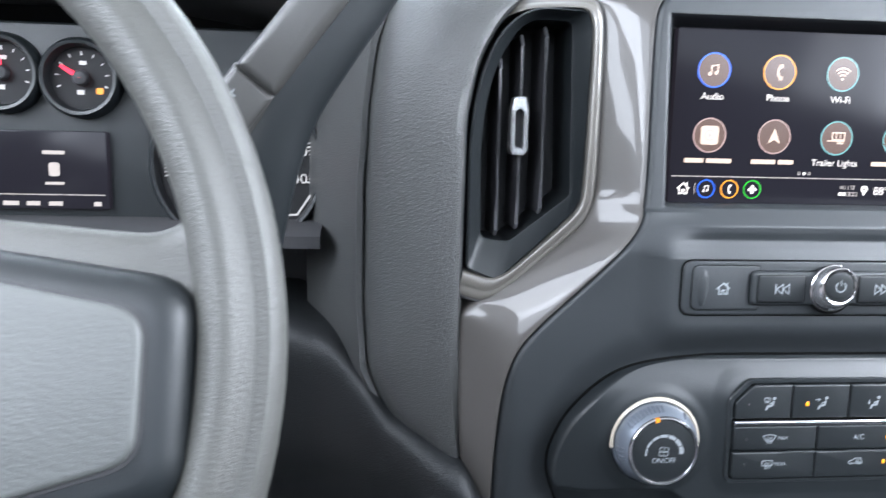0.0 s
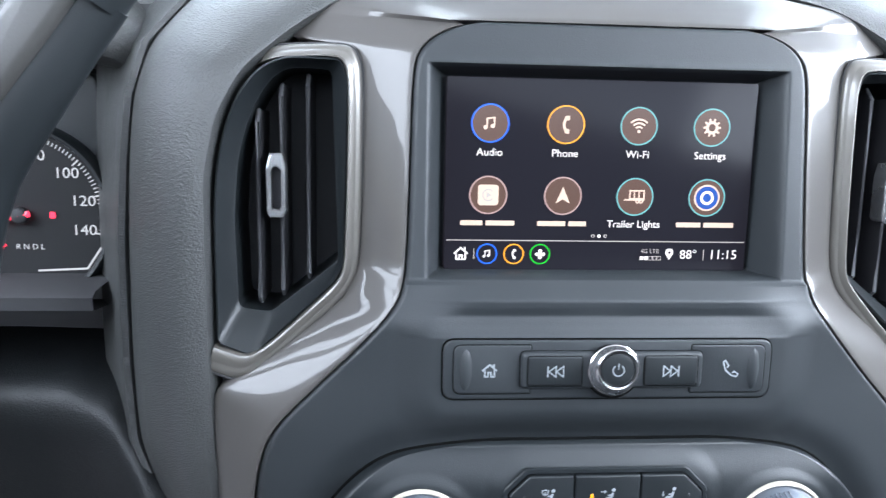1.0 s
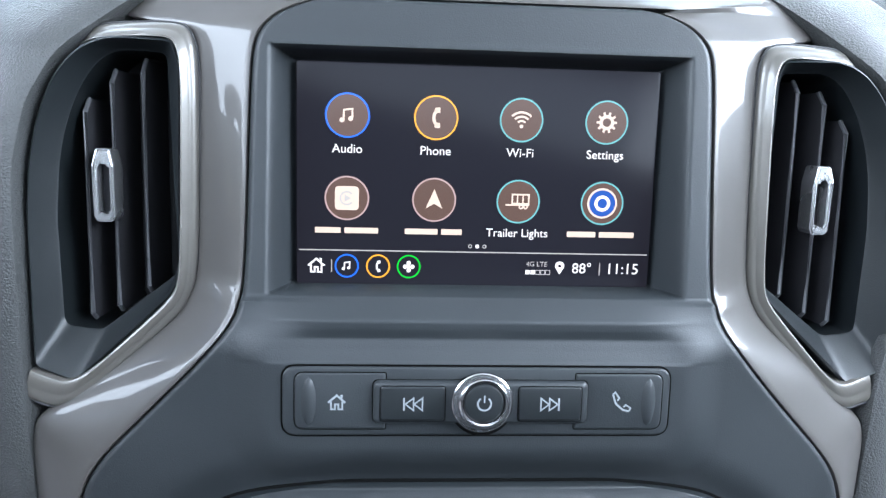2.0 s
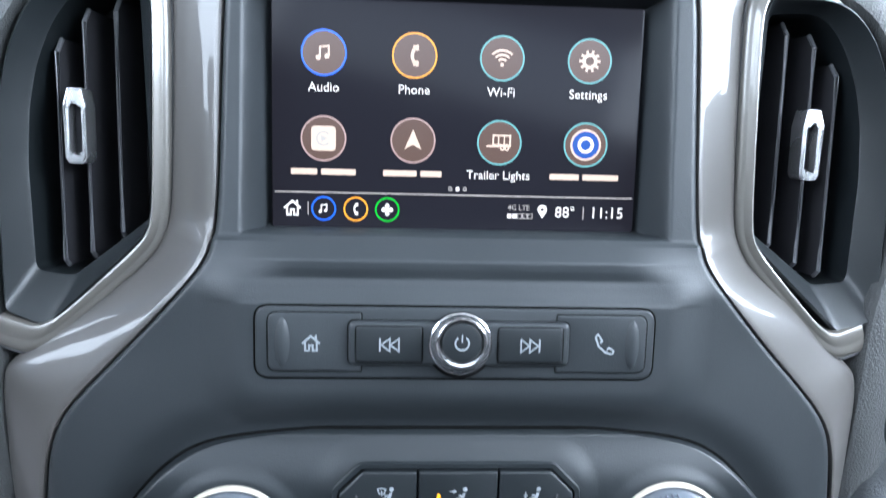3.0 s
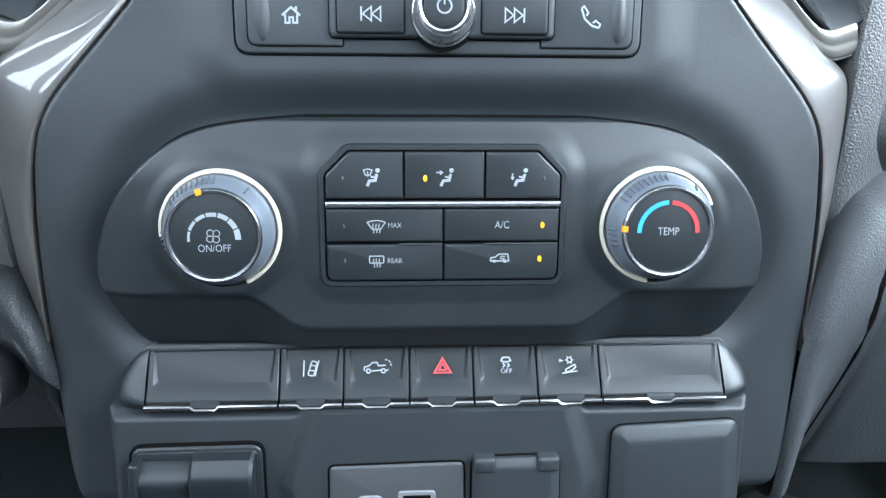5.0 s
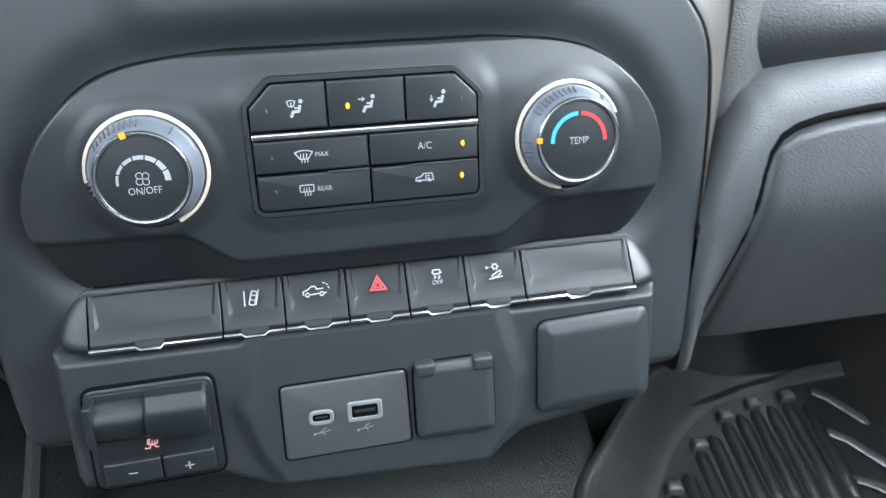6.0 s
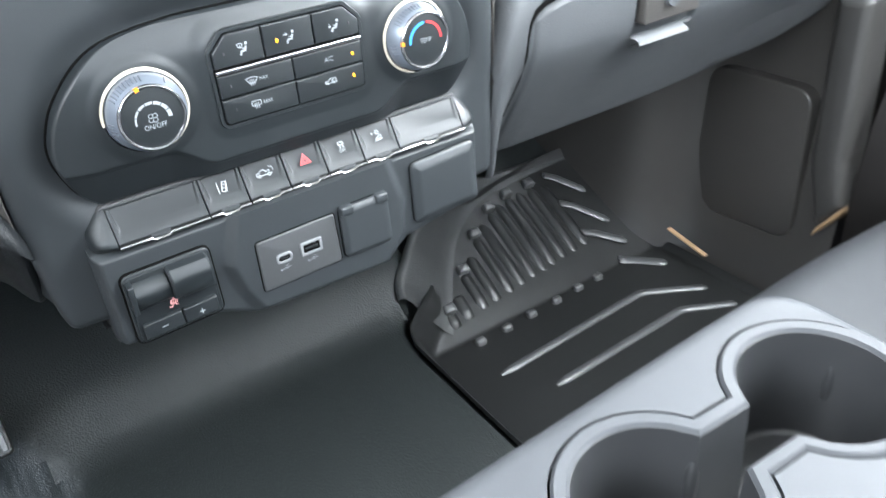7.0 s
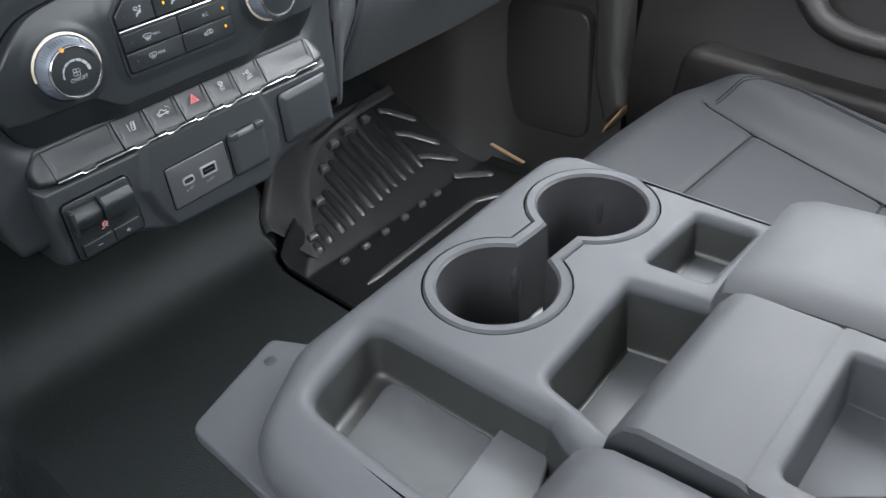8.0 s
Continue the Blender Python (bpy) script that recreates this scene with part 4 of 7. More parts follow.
def raked(bm):
    """Leans what was turned about the knob's axis, which points slightly upwards."""
    for v in bm.verts:
        v.co.z -= 0.33 * v.co.y
    return bm


bm = bmesh.new()
lathe(bm, KU, KV, [(0.0134, 0.0012), (0.0134, 0.0022)])
fill(bm, disc2(KU, KV, 0.0134, 56), 0.0022)
part("knob_gap", bm, SEAL, radio)
bm = bmesh.new()
lathe(bm, KU, KV, [(0.0124, 0.0000), (0.0126, 0.0030), (0.0124, 0.0036)])
knob = part("knob", raked(bm), DARK_PLASTIC, radio, "power knob with chrome ring")
bm = bmesh.new()
lathe(bm, KU, KV, [(0.0127, 0.0020), (0.0129, 0.0030), (0.0126, 0.0040), (0.0121, 0.0044)])
part("chrome_base_ring", raked(bm), CHROME, knob)
bm = bmesh.new()
lathe(bm, KU, KV, [(0.0120, 0.0040), (0.0115, 0.0070), (0.0106, 0.0088)])
part("knob_skirt", raked(bm), KNOB_GREY, knob, "dark grey metallic skirt")
bm = bmesh.new()
lathe(bm, KU, KV, [(0.0107, 0.0086), (0.0103, 0.0096), (0.0095, 0.0103), (0.0087, 0.0101), (0.0082, 0.0092)])
part("chrome_ring", raked(bm), CHROME, knob)
bm = bmesh.new()
slab(bm, disc2(KU, KV, 0.0081, 48), 0.0098, 0.0080, 0.0008, dome=0.0004)
part("knob_cap", raked(bm), BUTTON, knob)
bm = bmesh.new()
stroke(bm, arc(KU, KV - 0.0002, 0.0027, 125, 415, 20), 0.0007, 0.0106)
bar(bm, KU - 0.0003, KV + 0.0002, KU + 0.0003, KV + 0.0033, 0.0106)
part("glyph", raked(bm), PRINT, knob)

# ---- climate controls ----
climate = thing("climate_control_panel", (0, 0.0, 0.535), "dark climate panel with two ringed dials and push buttons", "control panel")


def climate_y(x, z):
    ax = abs(x + 0.001)
    fold = 0.5605 - 0.016 * (1 - smooth(0.056, 0.086, ax))
    y = -0.0035 + 0.55 * max(0.0, fold - z) * smooth(0, 0.004, fold - z)
    y += 0.0065 * smooth(0.600, 0.634, z) ** 2 + 0.006 * smooth(0.115, 0.147, ax) ** 2
    # raised collars round dials and buttons
    for c in (-0.0925, 0.0912):
        d = math.hypot(x - c, z - 0.5870)
        y -= 0.0010 * (1 - smooth(0.0265, 0.0330, d))
        y += 0.0060 * (1 - smooth(0.0236, 0.0243, d))
    d = rect_dist(x + 0.0005, z, -0.0535, 0.5600, 0.0535, 0.6235, 0.012)
    y -= 0.0010 * (1 - smooth(-0.002, 0.007, d))
    d = max(rect_dist(x + 0.0005, z, -0.0498, 0.5641, 0.0498, 0.6203, 0.004), (abs(x + 0.0005) + z - 0.6600) * 0.7)
    y += 0.0075 * (1 - smooth(-0.0005, 0.0004, d))
    return y


def climate_place(i, j):
    z = 0.533 + 0.0995 * i
    half = steps_of(CLIM, z)
    x = clim_mid(z) + half * (2 * j - 1)
    edge = min(j, 1 - j) * 2 * half
    e2 = min(edge, (0.6325 - z), (z - 0.533) + 0.004)
    return Vector((x, climate_y(x, z) + 0.0024 * (1 - smooth(0, 0.0022, e2)) ** 2, z))


bm = bmesh.new()
relief(bm, 180, 380, climate_place, back=(0, 0.02, 0))
part("panel", bm, DARK_PLASTIC, climate, "dark charcoal moulded panel", angle=60)
# dark seam where the panel meets the moulding
side = [(w + 0.0003, z) for z, w in CLIM if z > 0.54]
across = [(side[-1][0] * (1 - 2 * t / 16), 0.6328) for t in range(1, 16)]
seam = [(x + clim_mid(z), z) for x, z in side + across + [(-x, z) for x, z in reversed(side)]]
bm = bmesh.new()
tube(bm, [(x, stack_y(x, z) - 0.0054, z) for x, z in seam], 0.0010, 6)
part("panel_seam", bm, SEAL, climate, "thin dark seam")


def dial(u, v, a0, a1, mark, label):
    bm = bmesh.new()
    lathe(bm, u, v, [(0.0244, -0.004), (0.0240, 0.0030), (0.0234, 0.0040), (0.0225, 0.0042)])
    k = part("dial", bm, SKIRT, climate, label)
    bm = bmesh.new()
    lathe(bm, u, v, [(0.0254, 0.0015), (0.0254, 0.0040), (0.0249, 0.0054), (0.0238, 0.0057), (0.0230, 0.0044)], a0=a0, a1=a1)
    part("outer_ring", bm, CREAM, k, "pale metallic outer ring")
    bm = bmesh.new()
    lathe(bm, u, v, [(0.0228, 0.0030), (0.0227, 0.0075), (0.0220, 0.0105), (0.0200, 0.0150), (0.0190, 0.0168)])
    part("skirt", bm, SKIRT, k, "blue-grey ribbed skirt")
    for n in range(60):
        if n % 15 > 9 or 33 < n < 57 or n < 9:
            continue
        a = radians(6 * n)
        bm = bmesh.new()
        c, s = math.cos(a), math.sin(a)
        tube(bm, [(u + 0.0226 * c, -0.0099, v + 0.0226 * s), (u + 0.0206 * c, -0.0142, v + 0.0206 * s)], 0.00045, 5)
        part("rib", bm, RIDGE, k)
    bm = bmesh.new()
    lathe(bm, u, v, [(0.0192, 0.0150), (0.0191, 0.0175), (0.0184, 0.0184), (0.0175, 0.0182), (0.0170, 0.0172)])
    part("inner_ring", bm, SATIN, k, "satin silver inner ring")
    bm = bmesh.new()
    slab(bm, disc2(u, v, 0.0172, 48), 0.0176, 0.0150, 0.0004)
    part("face", bm, BUTTON, k)
    bm = bmesh.new()
    annulus(bm, u, v, 0.0171, 0.0193, 0.0187, a0=mark - 3.8, a1=mark + 3.8, n=6)
    annulus(bm, u, v, 0.0193, 0.0196, 0.0180, a0=mark - 3.8, a1=mark + 3.8, n=6)
    part("pointer", bm, AMBER_MARK, k, "amber pointer mark")
    return k


FU, FV = -0.0925, 0.5868
fan = dial(FU, FV, -66, 186, 105, "fan speed dial with pale ring")
for n in range(7):
    bm = bmesh.new()
    a = 190 - 27.5 * n - 3
    wd = 0.0010 + 0.00022 * n
    annulus(bm, FU, FV - 0.001, 0.0097 - wd / 2, 0.0097 + wd / 2, 0.0179, a0=a - 24.5, a1=a, n=8)
    part("scale_mark", bm, PRINT, fan)
bm = bmesh.new()
for n in range(4):
    a = 90 * n + 40
    stroke(bm, arc(FU + 0.0017 * math.cos(radians(a)), FV + 0.0017 * math.sin(radians(a)), 0.0013, a - 170, a + 130, 14) + [(FU, FV)], 0.0004, 0.0179)
part("glyph", bm, PRINT, fan)
text("ON/OFF", FU + 0.0003, FV - 0.0050, 0.0042, 0.0180, PRINT, fan, wide=0.86)
TU, TV = 0.0912, 0.5877
temp = dial(TU, TV, 22, 262, 176, "temperature dial with pale ring")
bm = bmesh.new()
annulus(bm, TU, TV, 0.0112, 0.0130, 0.0179, a0=93, a1=182, n=18)
part("cold_arc", bm, PRINT_BLUE, temp)
bm = bmesh.new()
annulus(bm, TU, TV, 0.0112, 0.0130, 0.0179, a0=-2, a1=86, n=18)
part("hot_arc", bm, PRINT_RED, temp)
text("TEMP", TU, TV, 0.0046, 0.0180, PRINT, temp, wide=0.82)

BW = 0.0055
bm = bmesh.new()
well_poly = fillet([(-0.0498, 0.5645), (0.0488, 0.5645), (0.0488, 0.6100), (0.0388, 0.6200), (-0.0398, 0.6200), (-0.0498, 0.6100)], [0.004, 0.004, 0.003, 0.003, 0.003, 0.003], 4)
slab(bm, well_poly, BW - 0.0040, -0.010, 0.0006)
part("button_frame", bm, BLACK, climate)
bm = bmesh.new()
lo, li = holed(bm, inset(well_poly, -0.0019), [well_poly], 0.0057)
bridge(bm, lo, loop(bm, inset(well_poly, -0.0025), 0.0046, FACE))
bridge(bm, li, loop(bm, well_poly, -0.0010, FACE))
part("button_bezel", bm, DARK_PLASTIC, climate)
TOPB = [fillet([(-0.0490, 0.6000), (-0.0172, 0.6000), (-0.0172, 0.6192), (-0.0394, 0.6192), (-0.0490, 0.6096)], [0.0006, 0.0006, 0.0006, 0.002, 0.002], 3),
        fillet([(-0.0166, 0.6000), (0.0162, 0.6000), (0.0162, 0.6192), (-0.0166, 0.6192)], 0.0006, 3),
        fillet([(0.0168, 0.6000), (0.0480, 0.6000), (0.0480, 0.6096), (0.0384, 0.6192), (0.0168, 0.6192)], [0.0006, 0.0006, 0.002, 0.002, 0.0006], 3)]
LOW = [box2(-0.0490, 0.5817, -0.0008, 0.5958, 0.0006, 3), box2(-0.0002, 0.5817, 0.0480, 0.5958, 0.0006, 3),
       fillet([(-0.0490, 0.5652), (-0.0008, 0.5652), (-0.0008, 0.5808), (-0.0490, 0.5808)], [0.0035, 0.0006, 0.0006, 0.0006], 4), fillet([(-0.0002, 0.5652), (0.0480, 0.5652), (0.0480, 0.5808), (-0.0002, 0.5808)], [0.0006, 0.0035, 0.0006, 0.0006], 4)]
buttons = []
for poly in TOPB + LOW:
    bm = bmesh.new()
    slab(bm, inset(poly, 0.0001), BW + 0.0018, BW - 0.005, 0.0009)
    buttons.append(part("button", bm, BUTTON, climate, "black push button"))
bm = bmesh.new()
slab(bm, box2(-0.0492, 0.5963, 0.0482, 0.5990, 0.0006, 3), BW + 0.0028, BW - 0.004, 0.0008)
part("silver_bar", bm, SATIN, climate, "thin silver divider bar")
GW = BW + 0.0020
# Thin strips of paler plastic, added as the highlight along two buttons' lower edges.
for b, u in ((3, -0.0190), (4, 0.0165)):
    bm = bmesh.new()
    slab(bm, box2(min(u, u * 0.2 + (-0.0010 if u < 0 else 0.0160)), 0.5806, max(u, -0.0010) if u < 0 else 0.0475, 0.5812, 0.0002, 2), BW + 0.0026, BW + 0.001, 0.0002)
    part("highlight_edge", bm, PLASTIC, buttons[b])


def seated(bm, u, v, k, w):
    """Seated figure sign: round head, leaning back, bent legs."""
    fill(bm, disc2(u + 0.40 * k, v + 0.66 * k, 0.19 * k, 14), w)
    stroke(bm, [(u + 0.34 * k, v + 0.36 * k), (u + 0.20 * k, v - 0.16 * k), (u - 0.28 * k, v - 0.20 * k), (u - 0.46 * k, v - 0.64 * k)], 0.24 * k, w)
    stroke(bm, [(u + 0.20 * k, v + 0.10 * k), (u - 0.16 * k, v + 0.14 * k)], 0.15 * k, w + 0.0001)


def air_arrow(bm, u, v, ang, k, w):
    c, s = math.cos(radians(ang)), math.sin(radians(ang))
    stroke(bm, [(u - 0.36 * k * c, v - 0.36 * k * s), (u + 0.05 * k * c, v + 0.05 * k * s)], 0.13 * k, w)
    fill(bm, [(u + 0.36 * k * c, v + 0.36 * k * s), (u - 0.24 * k * s, v + 0.24 * k * c), (u + 0.24 * k * s, v - 0.24 * k * c)], w)


def screen_glyph(bm, u, v, k, w, rect=False):
    pts = fillet([(u - 0.70 * k, v + 0.50 * k), (u + 0.70 * k, v + 0.50 * k), (u + 0.70 * k, v - 0.20 * k), (u - 0.70 * k, v - 0.20 * k)], 0.1 * k, 3) if rect else [(u - 0.84 * k, v + 0.36 * k)] + [(u + (t - 4) * 0.21 * k, v + (0.36 + 0.18 * (1 - ((t - 4) / 4) ** 2)) * k) for t in range(1, 8)] + [(u + 0.84 * k, v + 0.36 * k), (u + 0.40 * k, v - 0.30 * k), (u - 0.40 * k, v - 0.30 * k)]
    stroke(bm, pts, 0.12 * k, w, closed=True)
    for d in (-0.28, 0.0, 0.28):
        stroke(bm, [(u + d * k, v - 0.66 * k), (u + (d + 0.08) * k, v - 0.42 * k), (u + (d - 0.06) * k, v - 0.12 * k), (u + d * k, v + 0.24 * k)], 0.10 * k, w + 0.0001)


def car_glyph(bm, u, v, k, w):
    stroke(bm, [(u - 0.95 * k, v - 0.25 * k), (u - 0.90 * k, v + 0.08 * k), (u - 0.42 * k, v + 0.16 * k), (u - 0.10 * k, v + 0.46 * k), (u + 0.78 * k, v + 0.46 * k), (u + 0.92 * k, v - 0.25 * k)], 0.13 * k, w, closed=True)
    for d in (-0.55, 0.52):
        fill(bm, disc2(u + d * k, v - 0.28 * k, 0.17 * k, 12), w + 0.0001)
    stroke(bm, [(u + 0.55 * k, v + 0.22 * k), (u + 0.10 * k, v + 0.22 * k), (u + 0.10 * k, v - 0.04 * k), (u + 0.40 * k, v - 0.04 * k)], 0.10 * k, w + 0.0001)
    fill(bm, [(u + 0.36 * k, v + 0.10 * k), (u + 0.36 * k, v - 0.18 * k), (u + 0.58 * k, v - 0.04 * k)], w + 0.0001)


def lamp_dot(u, v, mat, parent, r=0.0012):
    bm = bmesh.new()
    slab(bm, [(u + (p - u) * 0.72, v + (q - v) * 1.1) for p, q in disc2(u, v, r, 16)], BW + 0.0023, BW + 0.001, 0.0003)
    part("indicator_lamp", bm, mat, parent)


bm = bmesh.new()
seated(bm, -0.0296, 0.6084, 0.0050, GW)
stroke(bm, [(-0.0333, 0.6118), (-0.0316, 0.6123), (-0.0299, 0.6118), (-0.0306, 0.6098), (-0.0326, 0.6098)], 0.0005, GW, closed=True)
stroke(bm, [(-0.0316, 0.6092), (-0.0316, 0.6114)], 0.0005, GW + 0.0001)
part("glyph", bm, PRINT, buttons[0])
bm = bmesh.new()
seated(bm, 0.0006, 0.6084, 0.0050, GW)
air_arrow(bm, -0.0022, 0.6108, 0, 0.0044, GW)
part("glyph", bm, PRINT, buttons[1])
bm = bmesh.new()
seated(bm, 0.0312, 0.6084, 0.0050, GW)
air_arrow(bm, 0.0278, 0.6090, -90, 0.0040, GW)
part("glyph", bm, PRINT, buttons[2])
bm = bmesh.new()
screen_glyph(bm, -0.0284, 0.5886, 0.0044, GW)
part("glyph", bm, PRINT, buttons[3])
text("MAX", -0.0208, 0.5888, 0.0030, GW, PRINT, buttons[3], wide=0.9)
bm = bmesh.new()
screen_glyph(bm, -0.0284, 0.5738, 0.0042, GW, rect=True)
part("glyph", bm, PRINT, buttons[5])
text("REAR", -0.0208, 0.5738, 0.0030, GW, PRINT, buttons[5], wide=0.9)
text("A/C", 0.0240, 0.5888, 0.0045, GW, PRINT, buttons[4], wide=0.85)
bm = bmesh.new()
car_glyph(bm, 0.0233, 0.5745, 0.0042, GW)
part("glyph", bm, PRINT, buttons[6])
lamp_dot(-0.0082, 0.6084, AMBER, buttons[1])
lamp_dot(0.0410, 0.5887, AMBER, buttons[4])
lamp_dot(0.0402, 0.5743, AMBER, buttons[6])
for b, u, v in ((0, -0.0420, 0.6084), (2, 0.0410, 0.6084), (3, -0.0418, 0.5884), (5, -0.0416, 0.5738)):
    lamp_dot(u, v, BLACK, buttons[b], 0.0008)

climate.location.y += 0.0050

# ---- row of switches ----
bank = thing("switch_row", (0, 0.01, 0.505), "row of black dash switches with chrome lower edges", "switch row")
bm = bmesh.new()
slab(bm, fillet([(-0.1440, 0.5050), (0.1420, 0.5065), (0.1420, 0.5190), (0.1300, 0.5325), (-0.1320, 0.5320), (-0.1440, 0.5170)], 0.004, 4), -0.0140, -0.0260, 0.001)
part("switch_housing", bm, BLACK, bank)


def switch(x0, x1, wide, glyph=None, mat=PRINT, label=""):
    """One tilted key: top edge set back, raised pad, chrome strip with a notch below."""
    top, low = 0.5310, 0.5105
    y_top, y_low = 0.012, 0.0005

    def at(u, v, out=0.0):
        t = (v - low) / (top - low)
        return Vector((u, y_low + (y_top - y_low) * t - out * 0.87, v + out * 0.48))
    bm = bmesh.new()
    g = 0.0004
    x0, x1 = x0 + g, x1 - g
    outline = fillet([(x0, low), (x1, low), (x1, top), (x0, top)], 0.0006, 3)
    b0 = [bm.verts.new(at(u, v, -0.004)) for u, v in outline]
    b1 = [bm.verts.new(at(u, v, -0.0004)) for u, v in outline]
    b2 = [bm.verts.new(at(u, v, 0.0)) for u, v in inset(outline, 0.0005)]
    pad = fillet([(x0 + 0.0028, low + 0.0050), (x1 - 0.0028, low + 0.0050), (x1 - 0.0014, top - 0.0006), (x0 + 0.0014, top - 0.0006)], [0.0022, 0.0022, 0.0006, 0.0006], 4)
    b3 = [bm.verts.new(at(u, v, 0.0)) for u, v in pad]
    b4 = [bm.verts.new(at(u, v, -0.0013)) for u, v in fillet([(x0 + 0.0044, low + 0.0072), (x1 - 0.0044, low + 0.0072), (x1 - 0.0024, top - 0.0008), (x0 + 0.0024, top - 0.0008)], [0.0016, 0.0016, 0.0004, 0.0004], 4)]
    for p, q in ((b0, b1), (b1, b2), (b2, b3), (b3, b4)):
        bridge(bm, p, q)
    bm.faces.new(b4)
    c = (x0 + x1) / 2 if not wide else x0 + (x1 - x0) * (0.45 if wide < 0 else 0.47)
    loft(bm, [[(u, 0.004, 0.5112), (u, 0.0003, 0.5112), (u, -0.0010, 0.5100), (u, -0.0014, 0.5086), (u, 0.004, 0.5080)] for u in (c - 0.0062, c + 0.0062)])
    sw = part("switch", bm, BUTTON, bank, label, angle=30)
    # chrome strip with a notch in its upper edge
    bm = bmesh.new()
    c = (x0 + x1) / 2 if not wide else x0 + (x1 - x0) * (0.45 if wide < 0 else 0.47)
    h = 0.0062 if not wide else 0.0062
    topline = [(x0, 0.0), (c - h, 0.0), (c - h + 0.0018, -0.0017), (c + h - 0.0018, -0.0017), (c + h, 0.0), (x1, 0.0)]
    secs = []
    for u, d in topline:
        hi = low - 0.0002 + d
        secs.append([(u, 0.004, hi), (u, 0.0006, hi), (u, -0.0010, hi - 0.0002), (u, -0.0018, hi - 0.0005), (u, -0.0022, hi - 0.0011), (u, -0.0021, 0.5078 + 0.4 * d), (u, -0.0012, 0.5071 + 0.3 * d), (u, 0.004, 0.5068 + 0.3 * d)])
    loft(bm, secs)
    part("chrome_strip", bm, STRIP, sw)
    if glyph:
        bm = bmesh.new()
        glyph(bm)
        p = part("glyph", bm, mat, sw)
    return sw


def on_switch(cu):
    """The drawing plane on a switch's pad."""
    a = math.atan2(0.0115, 0.0205)
    return Matrix.Translation((cu, 0.0060 + 0.0010, 0.5228)) @ Matrix.Rotation(-a, 4, "X") @ FACE


def lane_glyph(bm):
    m = on_switch(-0.0585)
    stroke(bm, [(-0.0030, -0.0036), (-0.0030, 0.0036)], 0.0006, 0.0008, m)
    stroke(bm, [(0.0020, -0.0036), (0.0036, 0.0036)], 0.0005, 0.0008, m)
    stroke(bm, fillet([(-0.0012, -0.0030), (0.0014, -0.0034), (0.0030, 0.0026), (0.0006, 0.0034)], 0.0008, 3), 0.0006, 0.0008, m, closed=True)
    stroke(bm, [(-0.0004, -0.0008), (0.0020, -0.0012)], 0.0005, 0.0008, m)
    stroke(bm, [(0.0002, 0.0014), (0.0024, 0.0010)], 0.0005, 0.0008, m)


def truck_glyph(bm):
    m = on_switch(-0.0293)
    stroke(bm, [(-0.0055, -0.0016), (-0.0054, 0.0002), (-0.0034, 0.0007), (-0.0020, 0.0021), (0.0002, 0.0022), (0.0008, 0.0007), (0.0040, 0.0009)], 0.0006, 0.0008, m)
    stroke(bm, [(-0.0022, -0.0016), (0.0018, -0.0013)], 0.0006, 0.0008, m)
    for d in (-0.0036, 0.0030):
        annulus(bm, d, -0.0016, 0.0006, 0.0012, 0.0009, m, n=14)
    stroke(bm, [(0.0042, -0.0014), (0.0054, -0.0012)], 0.0006, 0.0008, m)
    for a in (-10, 30, 70):
        stroke(bm, arc(0.0040, 0.0010, 0.0024, a, a + 26, 4), 0.0006, 0.0008, m)


def hazard_glyph(bm):
    m = on_switch(0.0002)
    stroke(bm, [(-0.0037, -0.0028), (0.0037, -0.0028), (0.0, 0.0036)], 0.0008, 0.0008, m, closed=True)
    stroke(bm, [(-0.0017, -0.0016), (0.0017, -0.0016), (0.0, 0.0014)], 0.0006, 0.0008, m, closed=True)


def skid_glyph(bm):
    m = on_switch(0.0288)
    stroke(bm, fillet([(-0.0018, 0.0016), (0.0018, 0.0016), (0.0018, 0.0036), (-0.0018, 0.0036)], 0.0008, 3), 0.0007, 0.0008, m, closed=True)
    for d in (-0.0010, 0.0010):
        stroke(bm, [(d - 0.0006, -0.0008), (d + 0.0005, 0.0000), (d - 0.0004, 0.0010)], 0.0006, 0.0008, m)
    stroke(bm, [(-0.0026, 0.0022), (-0.0018, 0.0022)], 0.0006, 0.0008, m)
    stroke(bm, [(0.0018, 0.0022), (0.0026, 0.0022)], 0.0006, 0.0008, m)


def hill_glyph(bm):
    m = on_switch(0.0572)
    annulus(bm, 0.0006, 0.0020, 0.0008, 0.0014, 0.0008, m, n=18)
    for a in range(0, 360, 60):
        c, s = math.cos(radians(a)), math.sin(radians(a))
        stroke(bm, [(0.0006 + 0.0013 * c, 0.0020 + 0.0013 * s), (0.0006 + 0.0020 * c, 0.0020 + 0.0020 * s)], 0.0005, 0.0008, m)
    stroke(bm, [(-0.0042, 0.0018), (-0.0022, 0.0018)], 0.0005, 0.0008, m)
    stroke(bm, [(-0.0036, 0.0026), (-0.0036, 0.0010)], 0.0005, 0.0008, m)
    stroke(bm, fillet([(-0.0016, -0.0024), (0.0030, 0.0000), (0.0034, -0.0012), (0.0018, -0.0026), (-0.0008, -0.0036)], 0.0005, 3), 0.0006, 0.0008, m, closed=True)
    stroke(bm, [(-0.0030, -0.0040), (0.0040, -0.0030)], 0.0005, 0.0008, m)


